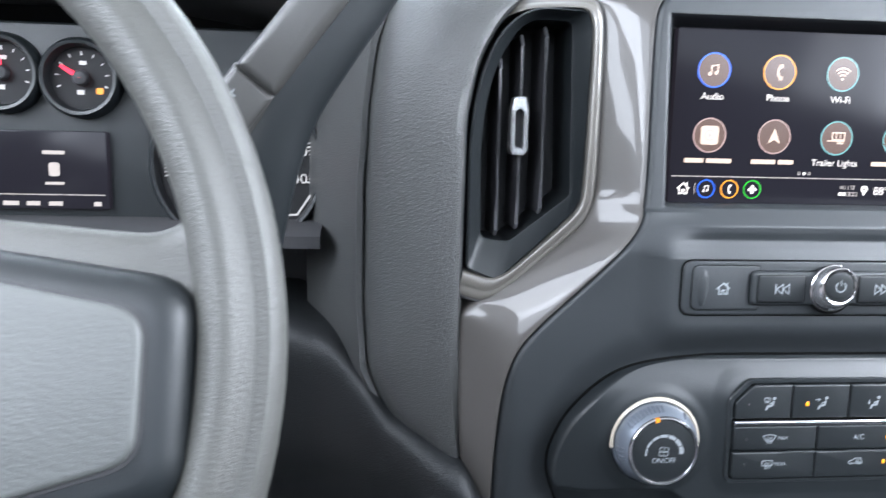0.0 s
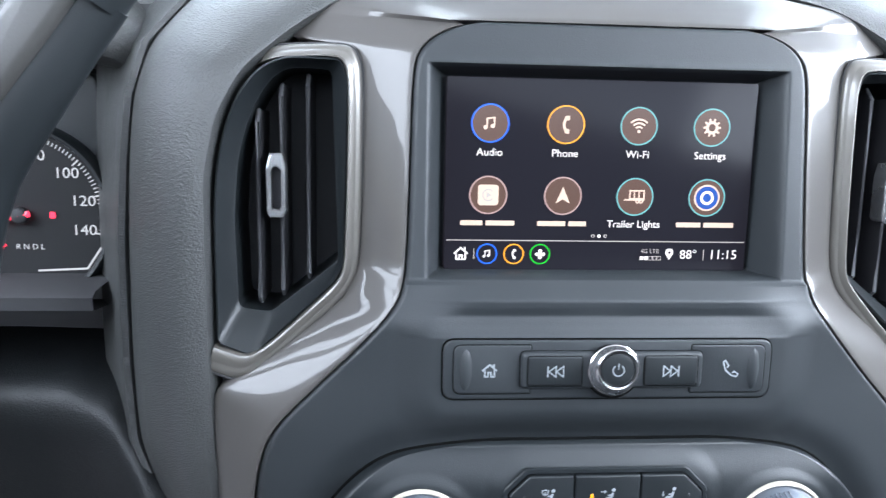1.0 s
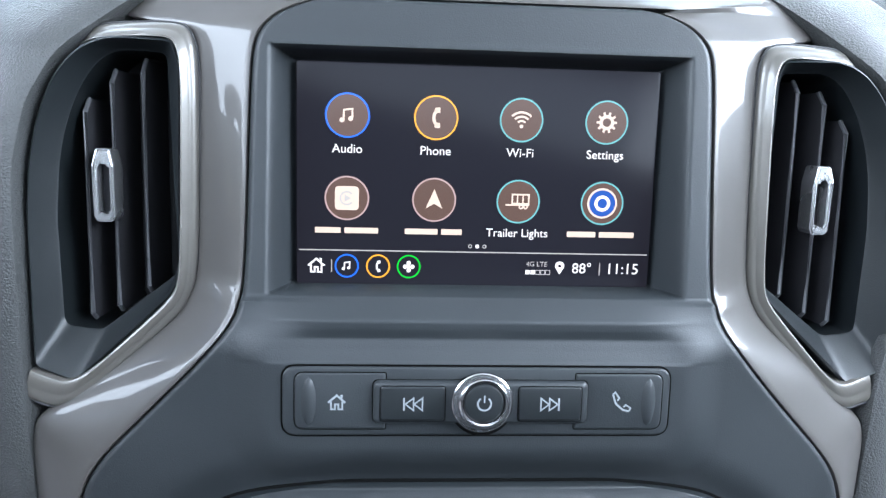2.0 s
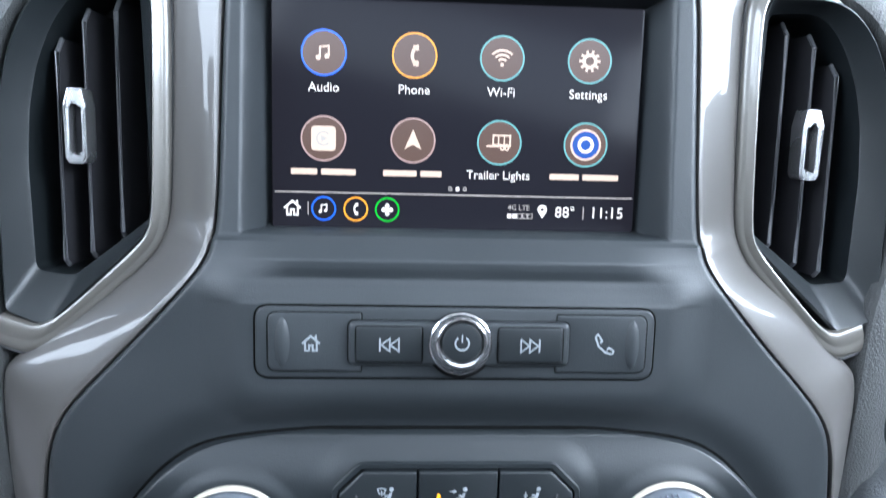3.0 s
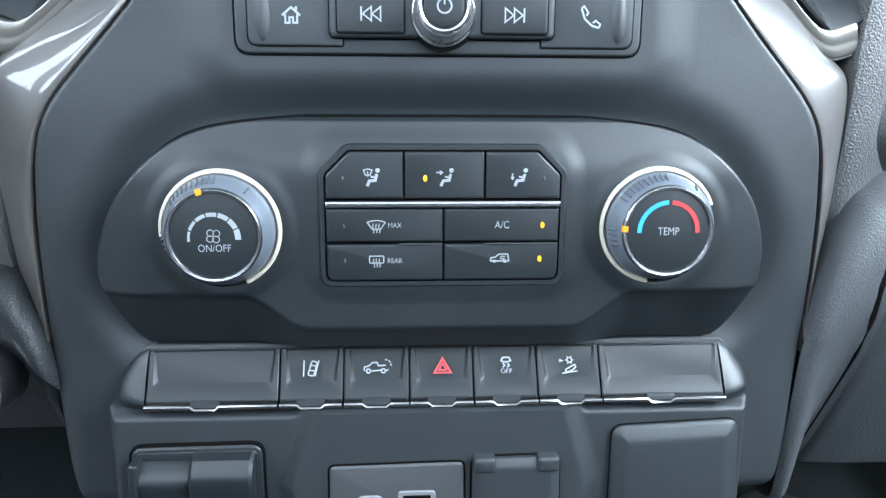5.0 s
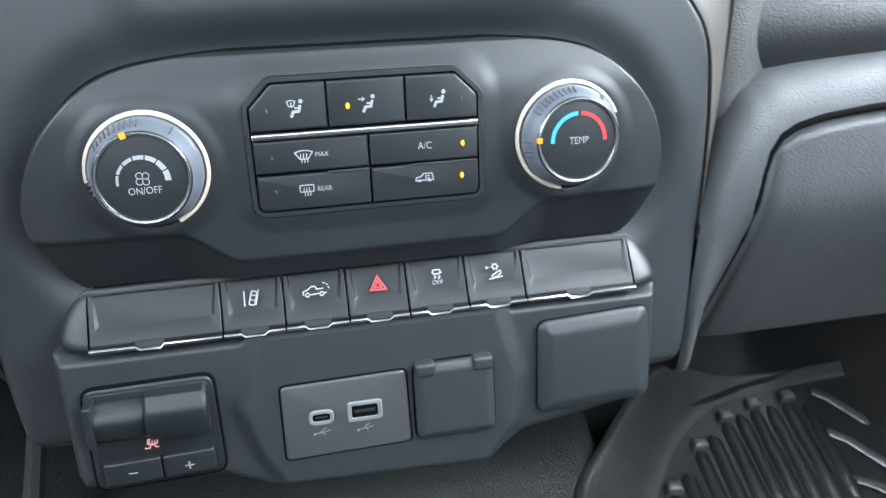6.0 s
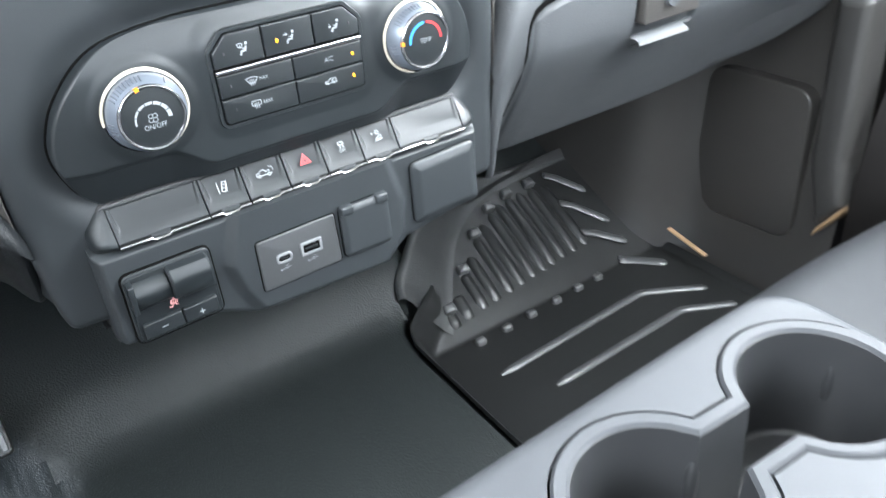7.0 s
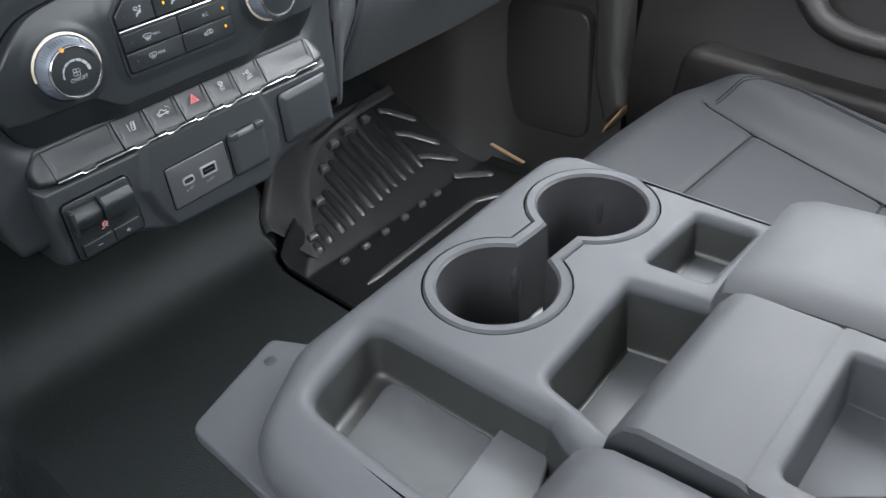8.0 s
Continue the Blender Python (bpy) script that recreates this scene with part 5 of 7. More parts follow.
EDGES = (-0.1300, -0.0722, -0.0440, -0.0147, 0.0140, 0.0430, 0.0718, 0.1285)
switch(EDGES[0], EDGES[1], -1, label="wide blank black switch")
switch(EDGES[1], EDGES[2], 0, lane_glyph, label="lane keeping switch")
switch(EDGES[2], EDGES[3], 0, truck_glyph, label="tailgate switch")
switch(EDGES[3], EDGES[4], 0, hazard_glyph, PRINT_RED, "hazard switch with red triangle")
skid = switch(EDGES[4], EDGES[5], 0, skid_glyph, label="traction control switch")
text("OFF", 0, -0.0026, 0.0030, 0.0008, PRINT, skid, on_switch(0.0288))
switch(EDGES[5], EDGES[6], 0, hill_glyph, label="hill descent switch")
switch(EDGES[6], EDGES[7], 1, label="wide blank black switch")
for s, e in ((-1, EDGES[0]), (1, EDGES[7])):
    bm = bmesh.new()
    lo = 0.5062
    rows = []
    for d, y1, z1, y2, z2, y3 in ((0, 0.0120, 0.5315, -0.0005, 0.5105, 0.0040), (0.005, 0.0125, 0.5290, -0.0005, 0.5120, 0.0050), (0.0130, 0.0130, 0.5200, 0.0030, 0.5140, 0.0070), (0.0158, 0.0240, 0.5170, 0.0240, 0.5130, 0.0240)):
        rows.append((e + s * d, y1, z1, y2, z2, y3))
    rows = eased(refine(rows, 4), 3)
    secs = []
    for u, y1, z1, y2, z2, y3 in rows:
        ring = eased(refine([(u, y1 + 0.006, z1), (u, y1, z1), (u, y2, z2), (u, y2 + 0.0012, (z2 + lo) / 2), (u, y3, lo)], 3), 2)
        secs.append(ring)
    loft(bm, secs)
    part("end_cap", bm, DARK_PLASTIC, bank)

bank.location.y += 0.0025
bank.location.z -= 0.0008

# ---- lower panel: brake controller, sockets, blank cover ----
FOOT = [(-0.147, 0.4290), (-0.080, 0.4250), (-0.060, 0.4150), (0.050, 0.4110), (0.070, 0.4250), (0.1415, 0.4360)]
BULGE = fillet([(-0.0600, 0.5150), (-0.0735, 0.4700), (-0.0680, 0.4470), (-0.0560, 0.4220), (0.0520, 0.4180), (0.0690, 0.4420), (0.0720, 0.4700), (0.0590, 0.5150)], 0.008, 4)


def poly_dist(poly, x, z):
    """Signed distance to a closed outline, negative inside."""
    best, inside = 1.0, False
    for (x0, z0), (x1, z1) in zip(poly, poly[1:] + poly[:1]):
        dx, dz = x1 - x0, z1 - z0
        k = max(0.0, min(1.0, ((x - x0) * dx + (z - z0) * dz) / (dx * dx + dz * dz)))
        best = min(best, math.hypot(x - x0 - k * dx, z - z0 - k * dz))
        if (z0 > z) != (z1 > z) and x < x0 + (z - z0) / (z1 - z0) * dx:
            inside = not inside
    return -best if inside else best


def lower_place(i, j):
    x = -0.147 + 0.2885 * j
    low = steps_of(FOOT, x)
    z = low + (0.5060 - low) * i
    d = poly_dist(list(BULGE), x, z)
    side = min(x + 0.147, 0.1415 - x, (0.5060 - z) * 1.1)
    side += 0.02 * (1 - smooth(-0.004, 0.002, d))
    y = 0.0015 - 0.0055 * (1 - smooth(-0.0085, 0.0010, d))
    y += 0.0070 * (1 - smooth(0.0, 0.0055, side)) ** 2 + 0.020 * (1 - smooth(0.0, 0.017, z - low)) ** 2
    return Vector((x, y, z))


bm = bmesh.new()
relief(bm, 90, 220, lower_place, back=(0, 0.03, 0))
part("lower_panel", bm, PLASTIC, dash, "charcoal moulded panel below the switches", angle=60)

brake = thing("trailer_brake_controller", (-0.108, 0.0, 0.437), "black trailer brake controller with slider and plus minus keys", "controller")
bm = bmesh.new()
outer = fillet([(-0.1372, 0.4385), (-0.0792, 0.4400), (-0.0795, 0.4912), (-0.1362, 0.4905)], 0.0055, 5)
slab(bm, inset(outer, -0.0009), 0.0004, -0.006, 0.0002)
part("housing_gap", bm, SEAL, brake)
bm = bmesh.new()
slab(bm, outer, 0.0012, -0.006, 0.0015)
part("housing", bm, DARK_PLASTIC, brake)
bm = bmesh.new()
slab(bm, inset(outer, 0.0022), 0.0018, 0.000, 0.0004)
part("recess", bm, BUTTON, brake)
bm = bmesh.new()
for x0, x1, d, top in ((-0.1345, -0.1090, 0.0, 0.4850), (-0.1095, -0.0825, 0.0035, 0.4885)):
    sec = []
    for x in (x0, x0 + 0.0015, x1 - 0.0015, x1):
        e = 0.0012 if x in (x0, x1) else 0
        sec.append([(x, -0.001, top - e), (x, -0.0045 - d + e, top - 0.0010 - e), (x, -0.0085 - d + e, top - 0.0060), (x, -0.0090 - d + e, top - 0.0095), (x, -0.0075 - d + e, 0.4690), (x, -0.0050 - d + e, 0.4662), (x, -0.001, 0.4650 + e)])
    loft(bm, sec, cap=True)
part("slider", bm, DARK_PLASTIC, brake, "charcoal brake slider")
bm = bmesh.new()
slab(bm, fillet([(-0.1352, 0.4660), (-0.1320, 0.4660), (-0.1310, 0.4865), (-0.1350, 0.4865)], 0.001, 3), 0.0100, 0.001, 0.001)
part("slider_stop", bm, DARK_PLASTIC, brake)
for n, (x0, x1, word) in enumerate(((-0.1325, -0.1070, "minus"), (-0.1064, -0.0830, "plus"))):
    bm = bmesh.new()
    slab(bm, fillet([(x0, 0.4420 + 0.0008 * n), (x1, 0.4428 + 0.0008 * n), (x1, 0.4548 + 0.0006 * n), (x0, 0.4540 + 0.0006 * n)], 0.0015, 3), 0.0050, 0.001, 0.0012)
    k = part("key", bm, BUTTON, brake)
    bm = bmesh.new()
    c = (x0 + x1) / 2
    bar(bm, c - 0.0020, 0.4481, c + 0.0020, 0.4488, 0.0053)
    if word == "plus":
        bar(bm, c - 0.00035, 0.4464, c + 0.00035, 0.4505, 0.0054)
    part("glyph", bm, PRINT, k)
bm = bmesh.new()
stroke(bm, [(-0.1135, 0.4585), (-0.1112, 0.4585), (-0.1108, 0.4600), (-0.1090, 0.4600), (-0.1086, 0.4588), (-0.1072, 0.4588)], 0.0006, 0.0022)
stroke(bm, fillet([(-0.1120, 0.4604), (-0.1078, 0.4606), (-0.1074, 0.4628), (-0.1092, 0.4634), (-0.1116, 0.4630)], 0.0006, 3), 0.0007, 0.0022, closed=True)
for u in (-0.1112, -0.1100, -0.1088):
    stroke(bm, [(u, 0.4608), (u + 0.0003, 0.4630)], 0.0005, 0.0023)
stroke(bm, [(-0.1122, 0.4646), (-0.1112, 0.4652), (-0.1096, 0.4640), (-0.1084, 0.4648), (-0.1074, 0.4643)], 0.0007, 0.0022)
part("brake_glyph", bm, PRINT_PINK, brake)

usb = thing("usb_socket_plate", (-0.02, -0.006, 0.443), "charcoal plate with two usb sockets", "usb socket")
bm = bmesh.new()
slab(bm, inset(fillet([(-0.0505, 0.4425), (0.0098, 0.4435), (0.0088, 0.4825), (-0.0500, 0.4815)], 0.0025, 4), -0.0010), 0.0072, 0.003, 0.0002)
part("plate_gap", bm, SEAL, usb)
bm = bmesh.new()
slab(bm, fillet([(-0.0505, 0.4425), (0.0098, 0.4435), (0.0088, 0.4825), (-0.0500, 0.4815)], 0.0025, 4), 0.0084, 0.004, 0.0010)
part("plate", bm, PLATE, usb)
for u, v, w, h, r, iw, ih, ir in ((-0.0325, 0.4638, 0.0062, 0.0041, 0.0040, 0.0040, 0.0017, 0.0016), (-0.0118, 0.4643, 0.0086, 0.0055, 0.0022, 0.0060, 0.0030, 0.0007)):
    outer = box2(u - w, v - h, u + w, v + h, r, 6)
    inner = box2(u - iw, v - ih, u + iw, v + ih, ir, 6)
    bm = bmesh.new()
    lo, li = holed(bm, inset(outer, 0.0006), [inset(inner, -0.0005)], 0.0094)
    bridge(bm, lo, loop(bm, outer, 0.0080, FACE))
    bridge(bm, li, loop(bm, inner, 0.0072, FACE))
    port = part("port_rim", bm, PORT, usb, "satin metal port rim")
    bm = bmesh.new()
    fill(bm, inset(inner, -0.0002), 0.0086)
    part("port_well", bm, SEAL, port)
    bm = bmesh.new()
    slab(bm, box2(u - iw + 0.0012, v - ih * 0.25, u + iw - 0.0012, v + ih * 0.25, 0.0002, 2), 0.0091, 0.0086, 0.0001)
    part("port_tongue", bm, DARK_PLASTIC, port)
    bm = bmesh.new()
    gz = v - h - 0.0040
    stroke(bm, [(u - 0.0038, gz - 0.0006), (u + 0.0036, gz + 0.0006)], 0.0004, 0.0087)
    stroke(bm, [(u - 0.0012, gz - 0.0002), (u + 0.0006, gz + 0.0018), (u + 0.0020, gz + 0.0020)], 0.0004, 0.0087)
    stroke(bm, [(u, gz), (u + 0.0010, gz - 0.0016)], 0.0004, 0.0087)
    fill(bm, disc2(u - 0.0038, gz - 0.0006, 0.0007, 10), 0.0087)
    part("glyph", bm, PRINT, usb)

usb.location.y += 0.0030

cap12 = thing("power_outlet", (0.033, -0.006, 0.444), "charcoal flip cap over a power outlet", "power outlet")
bm = bmesh.new()
outer = fillet([(0.0130, 0.4440), (0.0525, 0.4440), (0.0515, 0.4850), (0.0128, 0.4845)], 0.005, 5)
slab(bm, inset(outer, -0.0010), 0.0072, 0.003, 0.0002)
part("cap_gap", bm, SEAL, cap12)
bm = bmesh.new()
a = loop(bm, outer, 0.004, FACE)
b = loop(bm, outer, 0.0092, FACE)
c = loop(bm, inset(outer, 0.0008), 0.0100, FACE)
d = loop(bm, inset(outer, 0.0030), 0.0110, FACE)
e = loop(bm, inset(outer, 0.0040), 0.0113, FACE)
f = loop(bm, inset(outer, 0.0052), 0.0113, FACE)
for p, q in ((a, b), (b, c), (c, d), (d, e), (e, f)):
    bridge(bm, p, q)
bm.faces.new(f)
part("cap", bm, PLASTIC, cap12)
for u in (0.0180, 0.0462):
    bm = bmesh.new()
    slab(bm, fillet([(u - 0.0050, 0.4790), (u + 0.0050, 0.4790), (u + 0.0050, 0.4860), (u - 0.0050, 0.4860)], 0.0018, 4), 0.0126, 0.004, 0.0016)
    part("hinge", bm, PLASTIC, cap12)

cap12.location.y += 0.0030

blank = thing("blank_switch_cover", (0.106, 0.0, 0.444), "charcoal square blanking cover", "blank cover")
outer = fillet([(0.0765, 0.4455), (0.1365, 0.4470), (0.1340, 0.4985), (0.0765, 0.4960)], 0.0055, 6)
bm = bmesh.new()
slab(bm, inset(outer, -0.0003), -0.0004, -0.006, 0.0003)
part("cover_base", bm, SEAL, blank)
bm = bmesh.new()
last = loop(bm, outer, -0.006, FACE)
for d, w in ((0.0, 0.0008), (0.0006, 0.0015), (0.0018, 0.0021), (0.0044, 0.0032), (0.0056, 0.0037), (0.0068, 0.0040), (0.0084, 0.0041)):
    now = loop(bm, inset(outer, d) if d else outer, w, FACE)
    bridge(bm, last, now)
    last = now
bm.faces.new(last)
part("raised_pad", bm, PLASTIC, blank)

# ---- glovebox ----
glove = thing("glovebox", (0.45, 0.03, 0.46), "closed grey glovebox with latch and keyed lock", "glovebox")


GAP = [(0.2055, 0.556), (0.208, 0.566), (0.213, 0.574), (0.221, 0.5795), (0.234, 0.583), (0.254, 0.5855), (0.300, 0.588), (0.384, 0.591), (0.60, 0.595), (0.76, 0.595)]


def glove_y(x, z):
    low = smooth(0.54, 0.44, z)
    return 0.0120 + 0.003 * (1 - smooth(0.204, 0.235, x)) + 0.05 * smooth(0.60, 0.85, x) + 0.030 * low * smooth(0.38, 0.80, x) + fold(z)


def glove_place(i, j):
    x = 0.2065 + 0.5485 * j
    top = steps_of(GAP, x) - 0.0015
    z = 0.433 + (top - 0.433) * i
    edge = min((x - 0.2065) * 0.7, (0.755 - x) * 1.2, top - z)
    hole = rect_dist(x, z, 0.322, 0.5262, 0.402, 0.5800, 0.004)
    y = glove_y(x, z) + 0.010 * (1 - smooth(0, 0.007, edge)) ** 2
    return Vector((x, y + 0.010 * (1 - smooth(-0.003, 0.0, hole)), z))


bm = bmesh.new()
relief(bm, 90, 240, glove_place, back=(0, 0.02, 0))
part("door", bm, KNEE, glove, "grey grained glovebox door", angle=60)
bm = bmesh.new()
line = [(0.2055, 0.434), (0.2055, 0.460), (0.2055, 0.490), (0.2055, 0.520), (0.2055, 0.540)] + GAP
tube(bm, [(x, glove_y(x, z) + 0.0030, z + 0.0005) for x, z in eased([tuple(p) for p in line], 1)], 0.0020, 8)
part("door_gap", bm, SEAL, glove)
bm = bmesh.new()
latch = fillet([(0.3260, 0.5400), (0.3960, 0.5405), (0.3960, 0.5765), (0.3270, 0.5735)], 0.003, 3)
slab(bm, latch, -0.0075, -0.022, 0.0015)
part("latch", bm, KICK, glove, "grey latch paddle")
bm = bmesh.new()
sec = []
for x in (0.3160, 0.3180, 0.3740, 0.3780):
    sec.append([(x, 0.012, 0.5320), (x, 0.004, 0.5290), (x, 0.002, 0.5262), (x, 0.004, 0.5240), (x, 0.016, 0.5225)])
loft(bm, sec)
part("handle_lip", bm, KNEE, glove, "pale lower lip of the latch")
bm = bmesh.new()
lathe(bm, 0.3580, 0.5590, [(0.0085, -0.012), (0.0084, -0.0050), (0.0076, -0.0040), (0.0005, -0.0042)])
part("lock", bm, LINER, glove, "round metal lock")
bm = bmesh.new()
bar(bm, 0.3574, 0.5550, 0.3586, 0.5630, -0.0036)
part("keyhole", bm, BLACK, glove)

# ---- gauges ----
cluster = thing("instrument_cluster", (-0.43, 0.12, 0.69), "black gauge cluster with red needles and small display", "instrument cluster")
bm = bmesh.new()
slab(bm, fillet([(-0.660, 0.6790), (-0.286, 0.6790), (-0.286, 0.8150), (-0.660, 0.8150)], 0.01, 4), -0.1480, -0.20, 0.002)
part("backplate", bm, DARK_PLASTIC, cluster)
bm = bmesh.new()
loft(bm, [[(x, 0.150, 0.690), (x, 0.106, 0.687), (x, 0.100, 0.684), (x, 0.102, 0.676), (x, 0.150, 0.672)] for x in (-0.279, -0.40, -0.66)])
part("ledge", bm, BLACK, cluster)


def gauge(u, v, r, label, lower_cut=None):
    bm = bmesh.new()
    lathe(bm, u, v, [(r + 0.0060, -0.1480), (r + 0.0055, -0.1400), (r + 0.0035, -0.1365), (r + 0.0015, -0.1370), (r, -0.1420), (r, -0.1470)])
    g = part("gauge", bm, DARK_PLASTIC, cluster, label)
    bm = bmesh.new()
    fill(bm, disc2(u, v, r + 0.0005, 48), -0.1455)
    part("dial_face", bm, DIAL, g)
    return g


def needle(g, u, v, ang, length, width=0.0022):
    bm = bmesh.new()
    c, s = math.cos(radians(ang)), math.sin(radians(ang))
    tube(bm, [(u - 0.15 * length * c, 0.1415, v - 0.15 * length * s), (u + length * c, 0.1415, v + length * s)], [width * 0.7, width * 0.35], 6)
    part("needle", bm, NEEDLE, g, "lit red needle")
    bm = bmesh.new()
    lathe(bm, u, v, [(width * 1.7, -0.1445), (width * 1.6, -0.1405), (width * 1.3, -0.1395), (0.0002, -0.1390)], n=24)
    part("hub", bm, VANE, g)


SU, SV = -0.3350, 0.7265
speedo = gauge(SU, SV, 0.0525, "round speedometer with white numerals")
bm = bmesh.new()
for n in range(71):
    a = 190 - 204 * n / 70
    big = n % 10 == 0
    c, s = math.cos(radians(a)), math.sin(radians(a))
    stroke(bm, [(SU + (0.0445 if big else 0.0468) * c, SV + (0.0445 if big else 0.0468) * s), (SU + 0.0495 * c, SV + 0.0495 * s)], 0.0009 if big else 0.0006, -0.1450)
part("dial_tick", bm, DIAL_WHITE, speedo)
for word, a in (("0", 190), ("20", 161), ("40", 132), ("60", 103), ("80", 73.5), ("100", 43), ("120", 13.5), ("140", -14)):
    text(word, SU + 0.0385 * math.cos(radians(a)), SV + 0.0385 * math.sin(radians(a)), 0.0094, -0.1448, DIAL_WHITE, speedo, wide=1.1)
needle(speedo, SU, SV, 191, 0.037, 0.0032)
text("P", SU - 0.0115, SV - 0.0200, 0.0050, -0.1448, NEEDLE, speedo)
text("R N D L", SU + 0.004, SV - 0.0200, 0.0050, -0.1448, DIAL_WHITE, speedo)
bm = bmesh.new()
fill(bm, fillet([(SU + 0.0165, SV - 0.0018), (SU + 0.0205, SV - 0.0018), (SU + 0.0200, SV + 0.0022), (SU + 0.0170, SV + 0.0022)], 0.001, 3), -0.1448)
part("warning_lamp", bm, NEEDLE, speedo)
bm = bmesh.new()
stroke(bm, [(SU + 0.0470, SV - 0.0200), (SU + 0.0380, SV - 0.0335), (SU + 0.0080, SV - 0.0350)], 0.0012, -0.1446)
part("dial_edge", bm, DIAL_WHITE, speedo)

for u, v, ang in ((-0.4340, 0.7800, 148), (-0.4830, 0.7820, 95), (-0.3840, 0.7860, 88)):
    g = gauge(u, v, 0.0200, "small round gauge with red needle")
    bm = bmesh.new()
    for n in range(9):
        a = radians(200 - 220 * n / 8)
        stroke(bm, [(u + 0.0145 * math.cos(a), v + 0.0145 * math.sin(a)), (u + 0.0170 * math.cos(a), v + 0.0170 * math.sin(a))], 0.0010 if n % 4 == 0 else 0.0006, -0.1450)
    bar(bm, u - 0.0035, v - 0.0105, u + 0.0010, v - 0.0075, -0.1450)
    bar(bm, u - 0.0015, v + 0.0085, u + 0.0030, v + 0.0110, -0.1450)
    part("dial_mark", bm, DIAL_WHITE, g)
    needle(g, u, v, ang, 0.0140, 0.0030)
    if u == -0.4340:
        bm = bmesh.new()
        fill(bm, box2(u + 0.0085, v - 0.0100, u + 0.0130, v - 0.0060, 0.001, 3), -0.1448)
        part("fuel_lamp", bm, AMBER_MARK, g)
bm = bmesh.new()
slab(bm, box2(-0.5290, 0.6950, -0.4190, 0.7460, 0.002, 3), -0.1420, -0.1500, 0.0006)
dic = part("message_display", bm, SCREEN, cluster, "small dark message display")
bm = bmesh.new()
bar(bm, -0.5240, 0.7042, -0.4215, 0.7048, -0.1416)
for u, w in ((-0.4810, 0.0050), (-0.4670, 0.0042), (-0.4530, 0.0044), (-0.4265, 0.0024), (-0.4990, 0.0040)):
    bar(bm, u - w, 0.6972, u + w, 0.7000, -0.1416)
bar(bm, -0.4600, 0.7308, -0.4460, 0.7332, -0.1416)
bar(bm, -0.4590, 0.7110, -0.4470, 0.7128, -0.1416)
fill(bm, box2(-0.4565, 0.7165, -0.4495, 0.7255, 0.002, 3), -0.1416)
part("message_mark", bm, S_DIM, dic)

# ---- steering wheel ----
wheel = thing("steering_wheel", (-0.465, -0.14, 0.68), "grey-black grained steering wheel with padded airbag cover", "steering wheel")
TILT = radians(15)
WM = Matrix.Translation((-0.465, -0.14, 0.68)) @ Matrix.Rotation(-TILT, 4, "X") @ FACE
R, N = 0.175, 120
rows = []
bm = bmesh.new()
grid = []
for i in range(N):
    a = 2 * math.pi * i / N
    row = []
    for j in range(32):
        b = 2 * math.pi * j / 32
        rr = 0.0145 * math.cos(b)
        ww = 0.0165 * math.sin(b)
        # thumb groove along the front
        dent = 0.0055 * math.exp(-((b - 1.25) / 0.36) ** 2)
        k = R + rr
        row.append(bm.verts.new(WM @ Vector((k * math.cos(a), k * math.sin(a), ww - dent))))
    grid.append(row)
for i in range(N):
    bridge(bm, grid[i - 1], grid[i])
part("rim", bm, WHEEL, wheel, "grained urethane rim")


def spoke(points, name="spoke"):
    bm = bmesh.new()
    slab(bm, fillet(points, [0.004, 0.016, 0.004, 0.022, 0.01], 6), 0.006, -0.014, 0.007, WM, 4, back=True)
    return part(name, bm, WHEEL, wheel)


for s in (-1, 1):
    spoke([(s * 0.050, -0.060), (s * 0.163, -0.066), (s * 0.167, 0.056), (s * 0.152, 0.037), (s * 0.050, 0.046)])
bm = bmesh.new()
slab(bm, fillet([(-0.030, -0.172), (0.030, -0.172), (0.045, -0.03), (-0.045, -0.03)], 0.01, 5), 0.006, -0.014, 0.007, WM, 4, back=True)
part("spoke", bm, WHEEL, wheel)
hub = fillet([(-0.1620, -0.046), (-0.080, -0.066), (0.080, -0.066), (0.1620, -0.046), (0.1635, 0.022), (0.085, 0.034), (-0.085, 0.034), (-0.1635, 0.022)], [0.02, 0.02, 0.02, 0.02, 0.018, 0.02, 0.02, 0.018], 6)
bm = bmesh.new()
slab(bm, hub, 0.0165, -0.02, 0.011, WM, 5)
part("hub_surround", bm, DARK_PLASTIC, wheel, "dark surround of the airbag cover")
pad2 = fillet([(-0.1480, -0.032), (-0.085, -0.050), (0.085, -0.050), (0.1480, -0.032), (0.1490, 0.012), (0.090, 0.024), (-0.090, 0.024), (-0.1490, 0.012)], [0.012, 0.02, 0.02, 0.012, 0.012, 0.02, 0.02, 0.012], 6)
bm = bmesh.new()
slab(bm, inset(pad2, -0.0012), 0.0170, 0.010, 0.0002, WM)
part("cover_gap", bm, BLACK, wheel)
bm = bmesh.new()
slab(bm, pad2, 0.0195, 0.0120, 0.0022, WM, 3)
part("airbag_cover", bm, AIRBAG, wheel, "smooth grey airbag cover")
bm = bmesh.new()
tube(bm, [tuple(WM @ Vector((0, 0, -0.02))), tuple(WM @ Vector((0, 0, -0.20)))], [0.045, 0.055], 24)
part("column", bm, DARK_PLASTIC, wheel)

bm = bmesh.new()
sec = []
for y, k in ((-0.085, 0.86), (-0.075, 1.0), (0.02, 1.0), (0.11, 1.05)):
    sec.append([(-0.465 + 0.074 * k * u, y, 0.640 - 0.25 * (y + 0.14) * 0.27 + 0.052 * k * v) for u, v in fillet([(-1, -1), (1, -1), (1, 1), (-1, 1)], 0.45, 5)])
loft(bm, sec, closed=True, cap=True)
part("column_shroud", bm, DARK_PLASTIC, wheel, "black plastic column shroud")

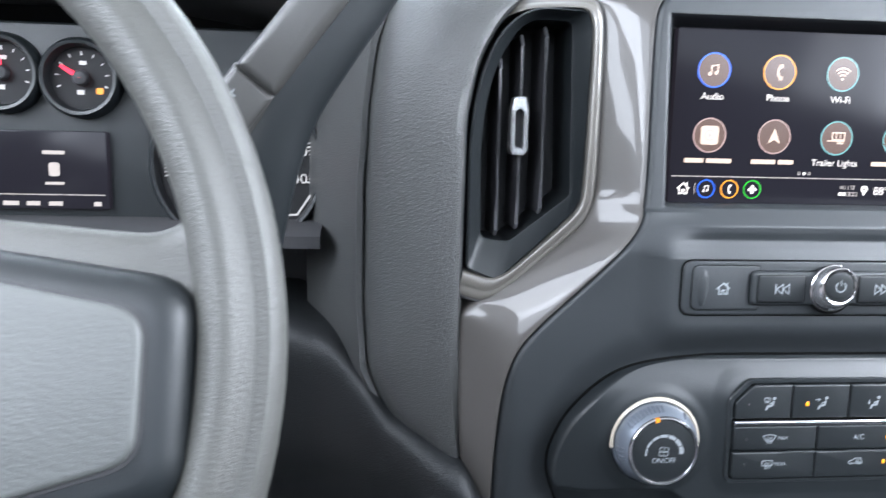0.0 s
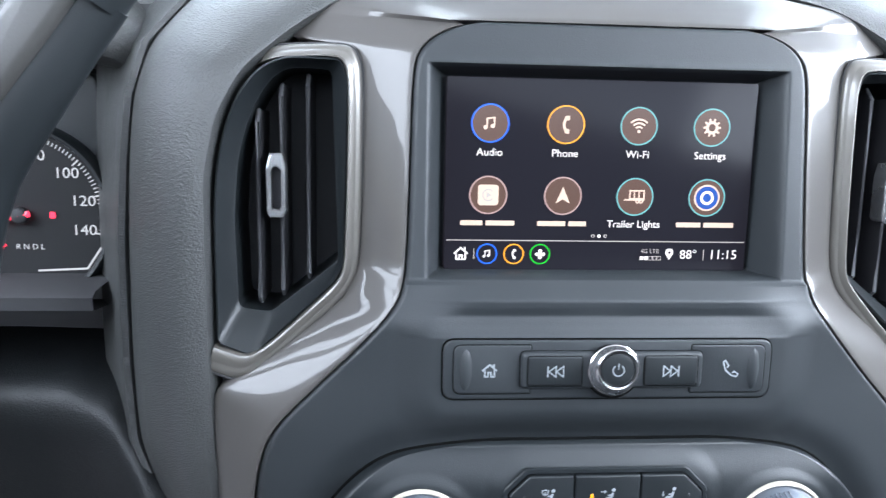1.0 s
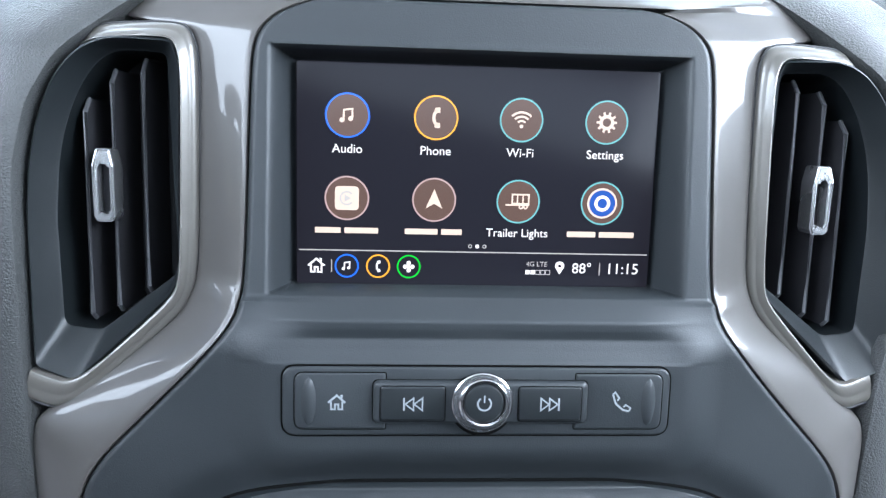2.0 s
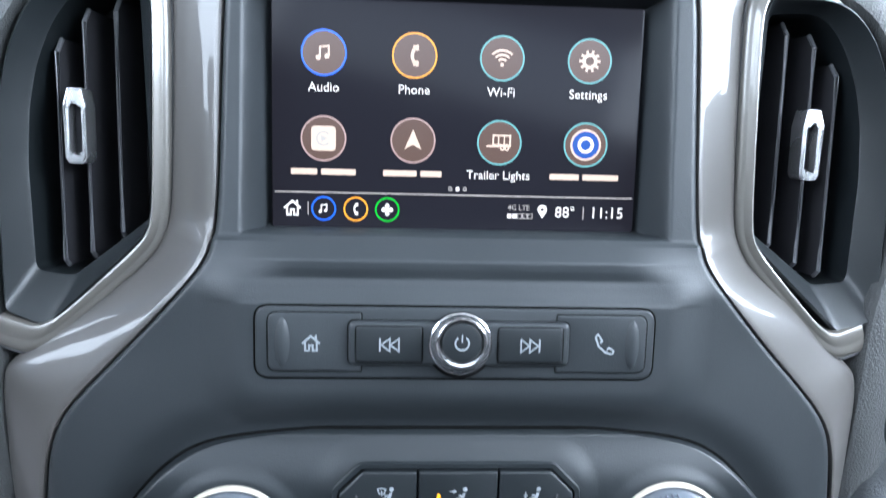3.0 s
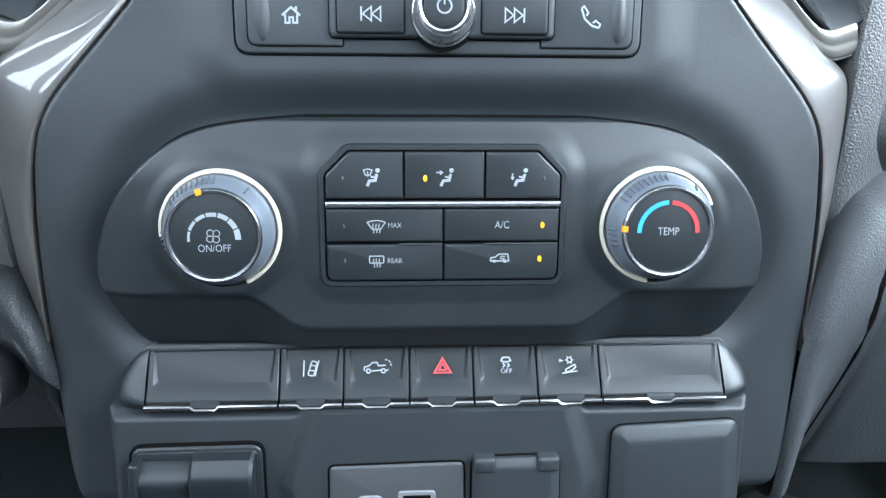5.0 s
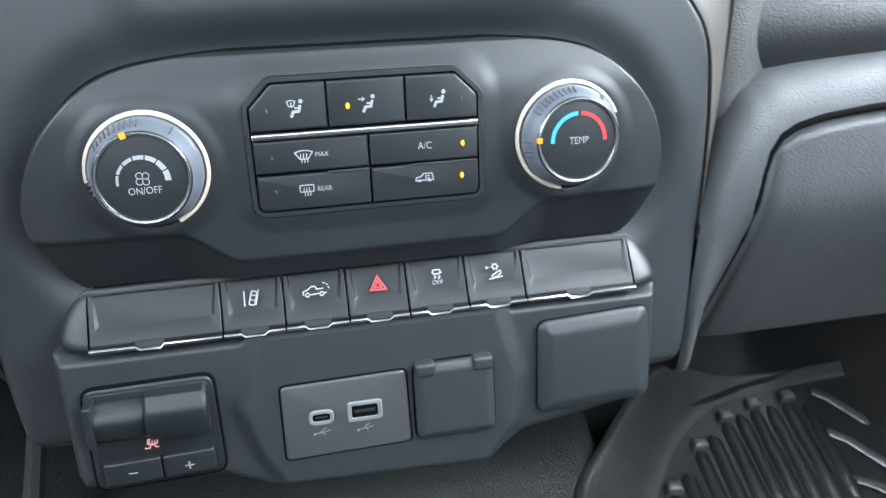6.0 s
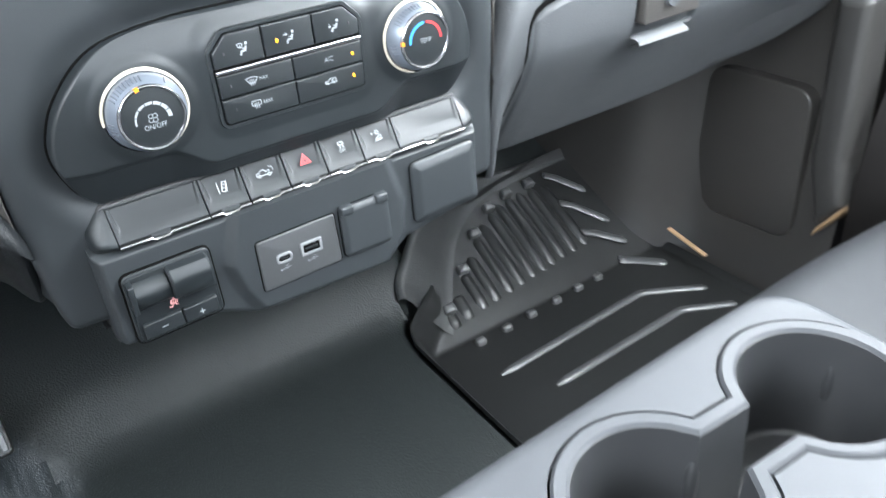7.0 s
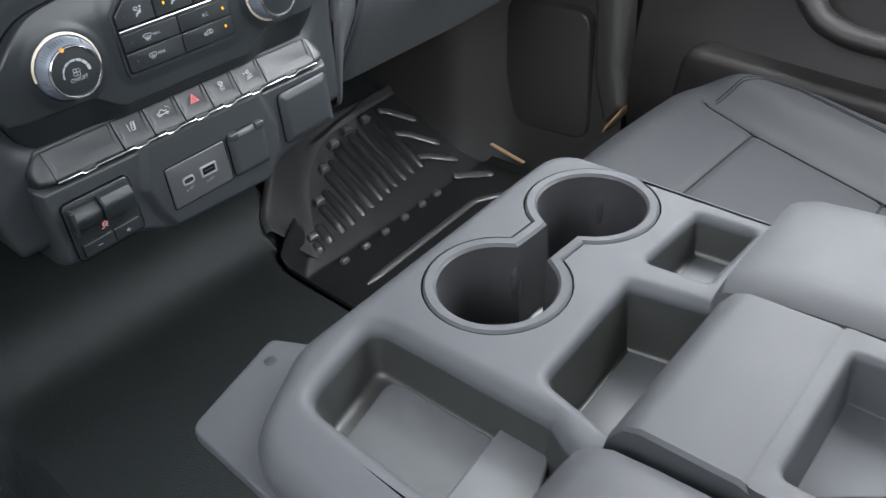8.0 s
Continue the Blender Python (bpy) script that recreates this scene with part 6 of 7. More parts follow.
# ---- shift lever on the column ----
lever = thing("shift_lever", (-0.30, -0.02, 0.67), "grey column shift lever with plus minus rocker", "shift lever")
bm = bmesh.new()
path = refine([(-0.400, 0.020, 0.655), (-0.350, 0.000, 0.654), (-0.318, -0.012, 0.662), (-0.304, -0.022, 0.690), (-0.3005, -0.028, 0.730), (-0.290, -0.030, 0.764), (-0.2640, -0.030, 0.800), (-0.2395, -0.030, 0.833)], 4)
path = eased(path, 4)
tube(bm, path, [0.011 + 0.0070 * smooth(0.25, 0.65, i / (len(path) - 1)) - 0.002 * smooth(0.75, 1.0, i / (len(path) - 1)) for i in range(len(path))], 20, flat=0.68, up=(0, 1, 0))
part("lever_arm", bm, DARK_PLASTIC, lever, "dark grey lever arm")
axis = Vector((0.075, 0.0, 0.100)).normalized()
side = Vector((axis.z, 0, -axis.x))
LM = Matrix(((side.x, axis.x, 0, -0.3110), (side.y, axis.y, -1, -0.036), (side.z, axis.z, 0, 0.7450), (0, 0, 0, 1)))
bm = bmesh.new()
slab(bm, fillet([(-0.0160, 0.0285), (0.0055, 0.0275), (0.0060, 0.112), (-0.0130, 0.112)], 0.003, 4), 0.0095, -0.014, 0.0045, LM, 4)
part("lever_grip", bm, GRIP, lever, "smooth grey lever grip")
bm = bmesh.new()
slab(bm, fillet([(-0.0145, 0.0060), (-0.0050, 0.0000), (0.0045, 0.0040), (0.0050, 0.0268), (-0.0150, 0.0278)], [0.006, 0.005, 0.005, 0.001, 0.001], 4), 0.0085, -0.012, 0.002, LM, 3)
rocker_piece = bm
bm = bmesh.new()
slab(bm, fillet([(-0.0175, 0.0300), (-0.0170, 0.0020), (-0.0070, -0.0300), (0.0040, -0.0320), (0.0070, 0.0020), (0.0070, 0.0300)], [0.002, 0.008, 0.006, 0.006, 0.006, 0.002], 5), 0.0066, -0.012, 0.0045, LM, 4)
part("lever_neck", bm, GRIP, lever)
bm = rocker_piece
rocker = part("rocker", bm, GRIP, lever, "plus minus rocker")
bm = bmesh.new()
stroke(bm, [(-0.0120, 0.0180), (-0.0075, 0.0180)], 0.0007, 0.0090, LM)
stroke(bm, [(-0.0098, 0.0158), (-0.0098, 0.0202)], 0.0007, 0.0090, LM)
stroke(bm, [(-0.0010, 0.0070), (-0.0010, 0.0115)], 0.0007, 0.0090, LM)
part("glyph", bm, PRINT, rocker)
bm = bmesh.new()
slab(bm, disc2(0, 0, 0.0150, 24), 0.008, -0.006, 0.005, Matrix.Translation((-0.2375, -0.030, 0.8360)) @ Matrix.Rotation(radians(37), 4, "Y") @ TOP, 4)
part("lever_end", bm, DARK_PLASTIC, lever)

lever.location, lever.scale = (-0.3054, 0.0202, 0.6611), (1.11, 1.11, 1.11)

# ---- headlamp dial and pedal ----
dialk = thing("headlamp_dial", (-0.212, 0.03, 0.50), "black headlamp dial with silver rim and green lamp", "dial")
bm = bmesh.new()
lathe(bm, -0.2150, 0.5110, [(0.0200, -0.040), (0.0200, -0.018), (0.0190, -0.0155), (0.0172, -0.0150)])
part("rim", bm, SATIN, dialk, "satin silver rim")
bm = bmesh.new()
slab(bm, disc2(-0.2150, 0.5110, 0.0174, 36), -0.0155, -0.03, 0.0008)
f = part("face", bm, BUTTON, dialk)
bm = bmesh.new()
bar(bm, -0.2045, 0.5065, -0.1995, 0.5085, -0.0150)
bar(bm, -0.2065, 0.5040, -0.2030, 0.5055, -0.0150)
part("indicator_lamp", bm, GREEN_LAMP, f)

pedal = thing("brake_pedal", (-0.31, 0.33, 0.14), "black ribbed rubber brake pedal on a steel arm", "pedal")
PM = Matrix.Translation((-0.315, 0.345, 0.165)) @ Matrix.Rotation(radians(-40), 4, "X") @ FACE
bm = bmesh.new()
slab(bm, box2(-0.055, -0.030, 0.055, 0.030, 0.008, 4), 0.010, -0.004, 0.003, PM, back=True)
part("pad", bm, RUBBER, pedal)
for n in range(8):
    bm = bmesh.new()
    u = -0.046 + 0.013 * n
    slab(bm, box2(u, -0.025, u + 0.006, 0.025, 0.001, 2), 0.013, 0.009, 0.001, PM)
    part("rib", bm, RUBBER_RIB, pedal)
bm = bmesh.new()
tube(bm, [(-0.315, 0.35, 0.17), (-0.315, 0.42, 0.24), (-0.315, 0.46, 0.40)], 0.010, 8)
part("arm", bm, BLACK, pedal)

# ---- centre console (folded middle seat) ----
console = thing("center_console", (0.01, -0.45, 0.0), "grey plastic centre console with cup holders and storage wells", "console")
CZ = 0.460
body = fillet([(-0.176, -0.800), (0.196, -0.800), (0.196, -0.2270), (0.130, -0.2270), (-0.105, -0.2330), (-0.176, -0.2720)], [0.02, 0.02, 0.042, 0.01, 0.05, 0.05], 9)
CUPA, CUPB, CR = (0.1370, -0.2970), (0.0190, -0.2960), 0.0525


def cup_outline(r, neck):
    """Two round cups joined by a stepped channel."""
    (ax, ay), (bx, by) = CUPA, CUPB
    pts = []
    g = math.asin(neck / r)
    for i in range(29):
        t = g + (2 * math.pi - 2 * g) * i / 28
        pts.append((bx + r * math.cos(t), by + r * math.sin(t)))
    for i in range(29):
        t = math.pi + g + (2 * math.pi - 2 * g) * i / 28
        pts.append((ax + r * math.cos(t), ay + r * math.sin(t)))
    return pts


cups = cup_outline(CR, 0.0235)
tray = fillet([(0.0930, -0.3570), (0.1780, -0.3610), (0.1815, -0.4185), (0.0980, -0.4150)], 0.012, 6)
bin_ = fillet([(-0.0400, -0.3640), (0.0790, -0.3580), (0.0920, -0.4300), (-0.0540, -0.4300)], [0.020, 0.014, 0.008, 0.008], 7)
big = fillet([(-0.1460, -0.4370), (-0.1450, -0.3300), (-0.1420, -0.2610), (-0.0500, -0.2395), (-0.0460, -0.3950), (-0.0600, -0.4210), (-0.0840, -0.4370)], [0.014, 0.04, 0.032, 0.024, 0.014, 0.014, 0.014], 8)
bm = bmesh.new()
loops = holed(bm, inset(body, 0.010), [cups, tray, bin_, big], CZ, TOP)
last = loops[0]
for i in range(1, 6):
    a = i / 5 * math.pi / 2
    now = loop(bm, inset(body, 0.010 - 0.014 * math.sin(a) * 1.0), CZ - 0.016 * (1 - math.cos(a)), TOP)
    bridge(bm, last, now)
    last = now
now = loop(bm, inset(body, 0.004), CZ - 0.105, TOP)
bridge(bm, last, now)
bridge(bm, now, loop(bm, inset(body, 0.020), CZ - 0.22, TOP))
WELLS = ((loops[2], tray, 0.034, 0.0070, 0.004, 0.005), (loops[3], bin_, 0.056, 0.0085, 0.006, 0.004), (loops[4], big, 0.041, 0.0105, 0.005, 0.006))
for rim, poly, depth, lip, taper, foot in WELLS:
    last = rim
    for i in range(1, 6):
        a = i / 5 * math.pi / 2
        now = loop(bm, inset(poly, lip * math.sin(a)), CZ - lip * (1 - math.cos(a)), TOP)
        bridge(bm, last, now)
        last = now
    bridge(bm, last, loop(bm, inset(poly, lip), CZ - lip - 0.002, TOP))
bridge(bm, loops[1], loop(bm, inset(cups, 0.0), CZ - 0.012, TOP))
part("body", bm, CONSOLE, console, "mid-grey moulded console shell", angle=45)

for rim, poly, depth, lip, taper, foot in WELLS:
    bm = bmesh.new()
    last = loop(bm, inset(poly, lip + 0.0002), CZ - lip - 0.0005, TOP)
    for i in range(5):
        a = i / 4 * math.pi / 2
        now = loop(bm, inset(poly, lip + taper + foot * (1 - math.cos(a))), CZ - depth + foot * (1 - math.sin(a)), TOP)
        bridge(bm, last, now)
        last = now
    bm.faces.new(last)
    part("storage_well", bm, WELL, console, "moulded storage well with shade painted into its walls")

# cup insert: raised rim, two wells, divider
bm = bmesh.new()
rim_out, rim_in = inset(cups, 0.0014), inset(cups, 0.0085)
a = loop(bm, rim_out, CZ - 0.012, TOP)
b = loop(bm, rim_out, CZ - 0.0004, TOP)
c = loop(bm, inset(cups, 0.0030), CZ + 0.0014, TOP)
d = loop(bm, rim_in, CZ + 0.0008, TOP)
e = loop(bm, inset(cups, 0.0102), CZ - 0.0012, TOP)
for p, q in ((a, b), (b, c), (c, d), (d, e)):
    bridge(bm, p, q)
part("cup_rim", bm, CONSOLE, console)
bm = bmesh.new()
well(bm, loop(bm, inset(cups, 0.0100), CZ - 0.0012, TOP), inset(cups, 0.0100), CZ - 0.0012, 0.075, 0.0005, TOP, 0.003, 0.004)
part("cup_well", bm, CUP, console, "dark smooth cup wells")
for u, v in (CUPA, CUPB):
    for ang in (20, 140, 260):
        bm = bmesh.new()
        c, s = math.cos(radians(ang)), math.sin(radians(ang))
        tube(bm, [(u + 0.0432 * c, v + 0.0432 * s, CZ + d) for d in (-0.018, -0.022, -0.028, -0.036, -0.044, -0.050, -0.054)], [0.0006, 0.0026, 0.0038, 0.0042, 0.0038, 0.0026, 0.0006], 12)
        part("cup_grip", bm, CUP, console)
for poly, z, mat in ((inset(tray, 0.0155), CZ - 0.0325, LINER), (inset(bin_, 0.0175), CZ - 0.0545, LINER), (fillet([(-0.1300, -0.4200), (-0.1260, -0.2860), (-0.0660, -0.2720), (-0.0630, -0.4200)], [0.004, 0.012, 0.010, 0.004], 6), CZ - 0.0385, LINER)):
    bm = bmesh.new()
    slab(bm, poly, z, z - 0.003, 0.001, TOP)
    part("well_liner", bm, mat, console, "grey rubber well liner")
# step in the large tray
bm = bmesh.new()
slab(bm, fillet([(-0.1400, -0.4300), (-0.0780, -0.4020), (-0.0560, -0.3930), (-0.0510, -0.3580), (-0.1400, -0.3670)], [0.004, 0.01, 0.006, 0.004, 0.004], 4), CZ - 0.030, CZ - 0.045, 0.002, TOP)
part("tray_step", bm, LINER, console, "grey stepped tray liner")

# padded lid behind the wells
bm = bmesh.new()
sec = []
LX = [-0.0590, -0.0590, -0.0570, -0.0400, 0.0, 0.0400, 0.0710, 0.0730, 0.0730]
for n, x in enumerate(LX):
    e = 0.060 if n in (0, 8) else 0.0025 if n in (1, 7) else 0.0
    sec.append([(x, -0.4250, CZ - 0.060), (x, -0.4250, CZ - 0.004 - e), (x, -0.4290, CZ + 0.014 - e), (x, -0.4370, CZ + 0.026 - e), (x, -0.4460, CZ + 0.030 - e), (x, -0.4960, CZ + 0.032 - e), (x, -0.5020, CZ + 0.030 - e), (x, -0.5060, CZ + 0.012 - e)])
loft(bm, sec)
part("lid", bm, SEAT, console, "smooth grey lid of the console")
bm = bmesh.new()
outer = fillet([(-0.0590, -0.800), (0.0730, -0.800), (0.0730, -0.4990), (-0.0590, -0.4990)], 0.004, 3)
hole = fillet([(-0.0480, -0.780), (0.0600, -0.780), (0.0600, -0.5050), (-0.0480, -0.5050)], 0.010, 5)
l0, l1 = holed(bm, outer, [hole], CZ + 0.032, TOP)
well(bm, l1, hole, CZ + 0.032, 0.034, 0.005, TOP, 0.004, 0.004)
bridge(bm, l0, loop(bm, outer, CZ - 0.02, TOP))
part("lid_tray", bm, SEAT, console, "grey storage tray in the lid")


def arm_pad(x0, x1, crown):
    """A soft side pad with a rounded nose."""
    bm = bmesh.new()
    sec = []
    for i in range(15):
        t = i / 14
        x = x0 + (x1 - x0) * t
        f = (1 - (2 * t - 1) ** 6) ** 0.55
        nose = -0.4280 + 0.012 * f
        z = CZ - 0.004 + crown * f
        sec.append([(x, nose - 0.004, CZ - 0.03), (x, nose, CZ - 0.002), (x, nose - 0.006, CZ + (z - CZ) * 0.55), (x, nose - 0.020, CZ + (z - CZ) * 0.85), (x, nose - 0.045, z), (x, nose - 0.090, z + 0.004), (x, -0.800, z + 0.006), (x, -0.805, CZ - 0.03)])
    loft(bm, sec)
    part("arm_pad", bm, SEAT, console, "padded grey leatherette arm pad")


arm_pad(-0.196, -0.0605, 0.038)
arm_pad(0.0745, 0.222, 0.031)
# foot and base of the console
bm = bmesh.new()
slab(bm, fillet([(-0.155, -0.780), (0.175, -0.780), (0.175, -0.2500), (-0.155, -0.2600)], 0.02, 4), CZ - 0.20, 0.070, 0.004, TOP)
part("base", bm, CUP, console)
bm = bmesh.new()
slab(bm, fillet([(-0.1835, -0.340), (-0.1805, -0.2115), (-0.0985, -0.1885), (-0.0780, -0.2300), (-0.1080, -0.2340), (-0.1500, -0.2680), (-0.1600, -0.340)], [0.004, 0.012, 0.007, 0.004, 0.01, 0.01, 0.004], 5), 0.4350, 0.4270, 0.002, TOP, back=True)
foot = part("front_flap", bm, CONSOLE, console, "pale grey flap at the front corner")
bm = bmesh.new()
slab(bm, disc2(-0.1125, -0.2060, 0.0042, 20), 0.4354, 0.433, 0.0002, TOP)
part("plug", bm, CUP, foot)

# ---- passenger seat cushion ----
seat = thing("passenger_seat", (0.47, -0.40, 0.0), "grey leatherette passenger seat with stitched side bolster", "seat")
SX0, SX1, SY0, SY1 = 0.215, 0.775, -0.780, -0.090
SEAM = [(-0.60, 0.520), (-0.432, 0.545), (-0.256, 0.615), (-0.169, 0.660), (-0.130, 0.685)]
STITCH = [(-0.60, 0.620), (-0.397, 0.655), (-0.265, 0.716), (-0.215, 0.7250), (-0.190, 0.712), (-0.172, 0.672)]


def seat_edge(y):
    return SX1 - 0.075 * (1 - smooth(-0.46, -0.20, y))


def seat_height(x, y):
    wide = SX0 + (x - SX0) * (SX1 - SX0) / (seat_edge(y) - SX0)
    u = (wide - SX0) / (SX1 - SX0)
    z = 0.285 + 0.006 * math.sin(math.pi * u)
    sx = steps_of(SEAM, y)
    z += 0.030 * smooth(sx, sx + 0.075, x) * smooth(-0.10, -0.20, y)
    z += 0.018 * (1 - smooth(0.215, 0.290, x)) * smooth(-0.10, -0.20, y)
    # seams
    z -= 0.0035 * math.exp(-((x - sx) / 0.0060) ** 2) * smooth(-0.150, -0.172, y)
    if x < sx:
        z -= 0.0030 * math.exp(-((y + 0.2505 + 0.045 * (x - 0.615)) / 0.0060) ** 2)
        z -= 0.0030 * math.exp(-((y + 0.430) / 0.0060) ** 2)
    # rounded front and sides
    corner = rect_dist(wide, y, SX0, SY0 - 0.2, SX1, SY1 + 0.012 * math.sin(math.pi * u), 0.09)
    e = max(0.0, min(1.0, 1 + corner / 0.060))
    return z - 0.050 * (1 - math.sqrt(max(0.0, 1 - e * e)))


def seat_place(i, j):
    x, y = SX0 + (SX1 - SX0) * j, SY0 + (SY1 + 0.012 - SY0) * i
    c = rect_dist(x, y, SX0, SY0 - 0.2, SX1, SY1 + 0.012 * math.sin(math.pi * (x - SX0) / (SX1 - SX0)), 0.09)
    if c > -0.0005:
        cx, cy = (SX0 + SX1) / 2, -0.40
        for _ in range(40):
            x, y = x + (cx - x) * 0.01, y + (cy - y) * 0.01
            if rect_dist(x, y, SX0, SY0 - 0.2, SX1, SY1 + 0.012 * math.sin(math.pi * (x - SX0) / (SX1 - SX0)), 0.09) <= -0.0005:
                break
    x = SX0 + (x - SX0) * (seat_edge(y) - SX0) / (SX1 - SX0)
    return Vector((x, y, seat_height(x, y)))


bm = bmesh.new()
relief(bm, 240, 200, seat_place, back=(0, 0, -0.10))
part("cushion", bm, SEAT, seat, "padded grey leatherette cushion", angle=70)
for off in (0.0, 0.0065):
    bm = bmesh.new()
    path = []
    for i in range(70):
        y = -0.172 - 0.36 * (i / 69) ** 1.4
        x = steps_of(STITCH, y) - off
        path.append((x, y - off * 0.6, seat_height(x, y - off * 0.6) + 0.0002))
    tube(bm, path, 0.0011, 5)
    part("stitch_line", bm, THREAD, seat)
def seam(points):
    bm = bmesh.new()
    tube(bm, [(x, y, seat_height(x, y) + 0.0004) for x, y in points], 0.0015, 6)
    part("seam", bm, THREAD, seat, "dark sewn seam")


seam([(steps_of(SEAM, -0.160 - 0.008 * i), -0.160 - 0.008 * i) for i in range(56)])
for y0, slope in ((-0.2505, -0.045), (-0.430, 0.0)):
    x1 = steps_of(SEAM, y0)
    seam([(0.245 + (x1 - 0.245) * i / 40, y0 + slope * (0.245 + (x1 - 0.245) * i / 40 - 0.615)) for i in range(41)])
bm = bmesh.new()
slab(bm, box2(SX0 + 0.02, SY0, SX1 - 0.02, SY1 - 0.04, 0.03, 4), 0.20, 0.02, 0.01, TOP)
part("seat_base", bm, CUP, seat)

# ---- rubber floor mat ----
mat_ = thing("floor_mat", (0.48, 0.22, 0.0), "black moulded rubber floor mat with raised ribs", "floor mat")
MX0, MX1, MY0, MY1 = 0.213, 0.735, -0.060, 0.497


def mat_height(x, y):
    return 0.012 + 0.58 * max(0.0, y - 0.295)


def mat_place(i, j):
    y = MY0 + (MY1 - MY0) * i
    x0 = steps_of(((0.10, MX0), (0.27, 0.216), (0.30, 0.226), (0.338, 0.276), (0.385, 0.325), (0.434, 0.375), (0.470, 0.440), (0.485, 0.520), (0.497, 0.640)), y)
    x1 = MX1 - 0.015 * smooth(0.30, 0.50, y)
    x = x0 + (x1 - x0) * j
    e = min(x - x0, x1 - x, MY1 - y)
    z = mat_height(x, y) + 0.010 * (1 - smooth(0.0, 0.012, e))
    z += 0.056 * (1 - smooth(0.0, 0.044, x - x0)) ** 1.5 * (1 - smooth(0.30, 0.40, y))
    return Vector((x, y, z))


bm = bmesh.new()
relief(bm, 140, 120, mat_place, back=(0, 0, -0.008))
part("mat_sheet", bm, RUBBER, mat_, angle=60)


def ridge(name, pts, r, mat=RUBBER_RIB, lift=0.001, n=10, sink=0.0, flat=0.55):
    bm = bmesh.new()
    path = []
    for (a, b), (c, d) in zip(pts, pts[1:]):
        for i in range(n):
            x, y = a + (c - a) * i / n, b + (d - b) * i / n
            path.append((x, y, mat_height(x, y) + lift))
    x, y = pts[-1]
    path.append((x, y, mat_height(x, y) + lift))
    for i in range(4):
        path[i] = (path[i][0], path[i][1], path[i][2] - sink * (1 - i / 4))
    rr = [r * (0.35 if i in (0, len(path) - 1) else 1) for i in range(len(path))]
    tube(bm, path, rr, 10, flat=flat)
    return part(name, bm, mat, mat_)


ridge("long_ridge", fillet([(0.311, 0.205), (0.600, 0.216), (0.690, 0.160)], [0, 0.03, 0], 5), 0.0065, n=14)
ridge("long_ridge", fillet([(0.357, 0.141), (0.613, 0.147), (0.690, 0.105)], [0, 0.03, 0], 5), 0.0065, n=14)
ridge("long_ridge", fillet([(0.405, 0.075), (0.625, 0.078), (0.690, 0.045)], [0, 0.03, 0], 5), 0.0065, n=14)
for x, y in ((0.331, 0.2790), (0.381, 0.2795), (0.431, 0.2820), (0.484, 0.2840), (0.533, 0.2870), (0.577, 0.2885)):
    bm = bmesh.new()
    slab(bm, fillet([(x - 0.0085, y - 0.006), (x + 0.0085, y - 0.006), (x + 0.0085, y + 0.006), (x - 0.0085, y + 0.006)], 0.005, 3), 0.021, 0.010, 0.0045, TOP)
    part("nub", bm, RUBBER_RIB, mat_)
def tab(x, y, turn):
    """A chamfered block that stands at the head of a rib."""
    m = Matrix.Translation((x + 0.002, y - 0.002, mat_height(x, y) - 0.002)) @ Matrix.Rotation(radians(-turn), 4, "Z") @ Matrix.Rotation(math.atan(0.58), 4, "X")
    bm = bmesh.new()
    slab(bm, fillet([(-0.0105, -0.008), (0.0105, -0.008), (0.0085, 0.007), (-0.0085, 0.007)], 0.003, 3), 0.0135, 0.0, 0.0050, m, 3)
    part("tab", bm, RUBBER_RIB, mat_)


TABS = [(0.318, 0.346), (0.345, 0.366), (0.376, 0.389), (0.402, 0.409), (0.431, 0.431), (0.456, 0.447), (0.482, 0.459), (0.505, 0.466), (0.527, 0.469), (0.552, 0.471), (0.577, 0.471), (0.603, 0.466)]
for n, (x, y) in enumerate(TABS):
    ridge("rib", [(x - 0.002 + 0.004 * n / 11, 0.318 + 0.022 * n / 11), (x, y - 0.010)], 0.0098, RUBBER, 0.0005, n=14, sink=0.005, flat=0.42)
    if n % 2 == 0 and n < 11:
        tab(x, y, 8 * (1 - n / 11))
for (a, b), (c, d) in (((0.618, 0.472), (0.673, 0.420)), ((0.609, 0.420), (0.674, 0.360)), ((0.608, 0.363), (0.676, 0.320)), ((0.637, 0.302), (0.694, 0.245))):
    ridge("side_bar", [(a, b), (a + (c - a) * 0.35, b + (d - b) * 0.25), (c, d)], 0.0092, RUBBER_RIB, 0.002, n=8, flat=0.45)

# raised rim that sweeps round the front of the mat
bm = bmesh.new()
RIM = [(0.296, 0.316, 0.250, 0.340, 0.098), (0.311, 0.338, 0.258, 0.366, 0.113), (0.345, 0.385, 0.300, 0.398, 0.135), (0.389, 0.434, 0.350, 0.440, 0.162), (0.430, 0.460, 0.400, 0.478, 0.184), (0.470, 0.477, 0.455, 0.494, 0.162),
       (0.510, 0.484, 0.504, 0.496, 0.142), (0.560, 0.487, 0.557, 0.497, 0.136), (0.610, 0.489, 0.608, 0.498, 0.134), (0.690, 0.491, 0.690, 0.499, 0.133)]
sec = []
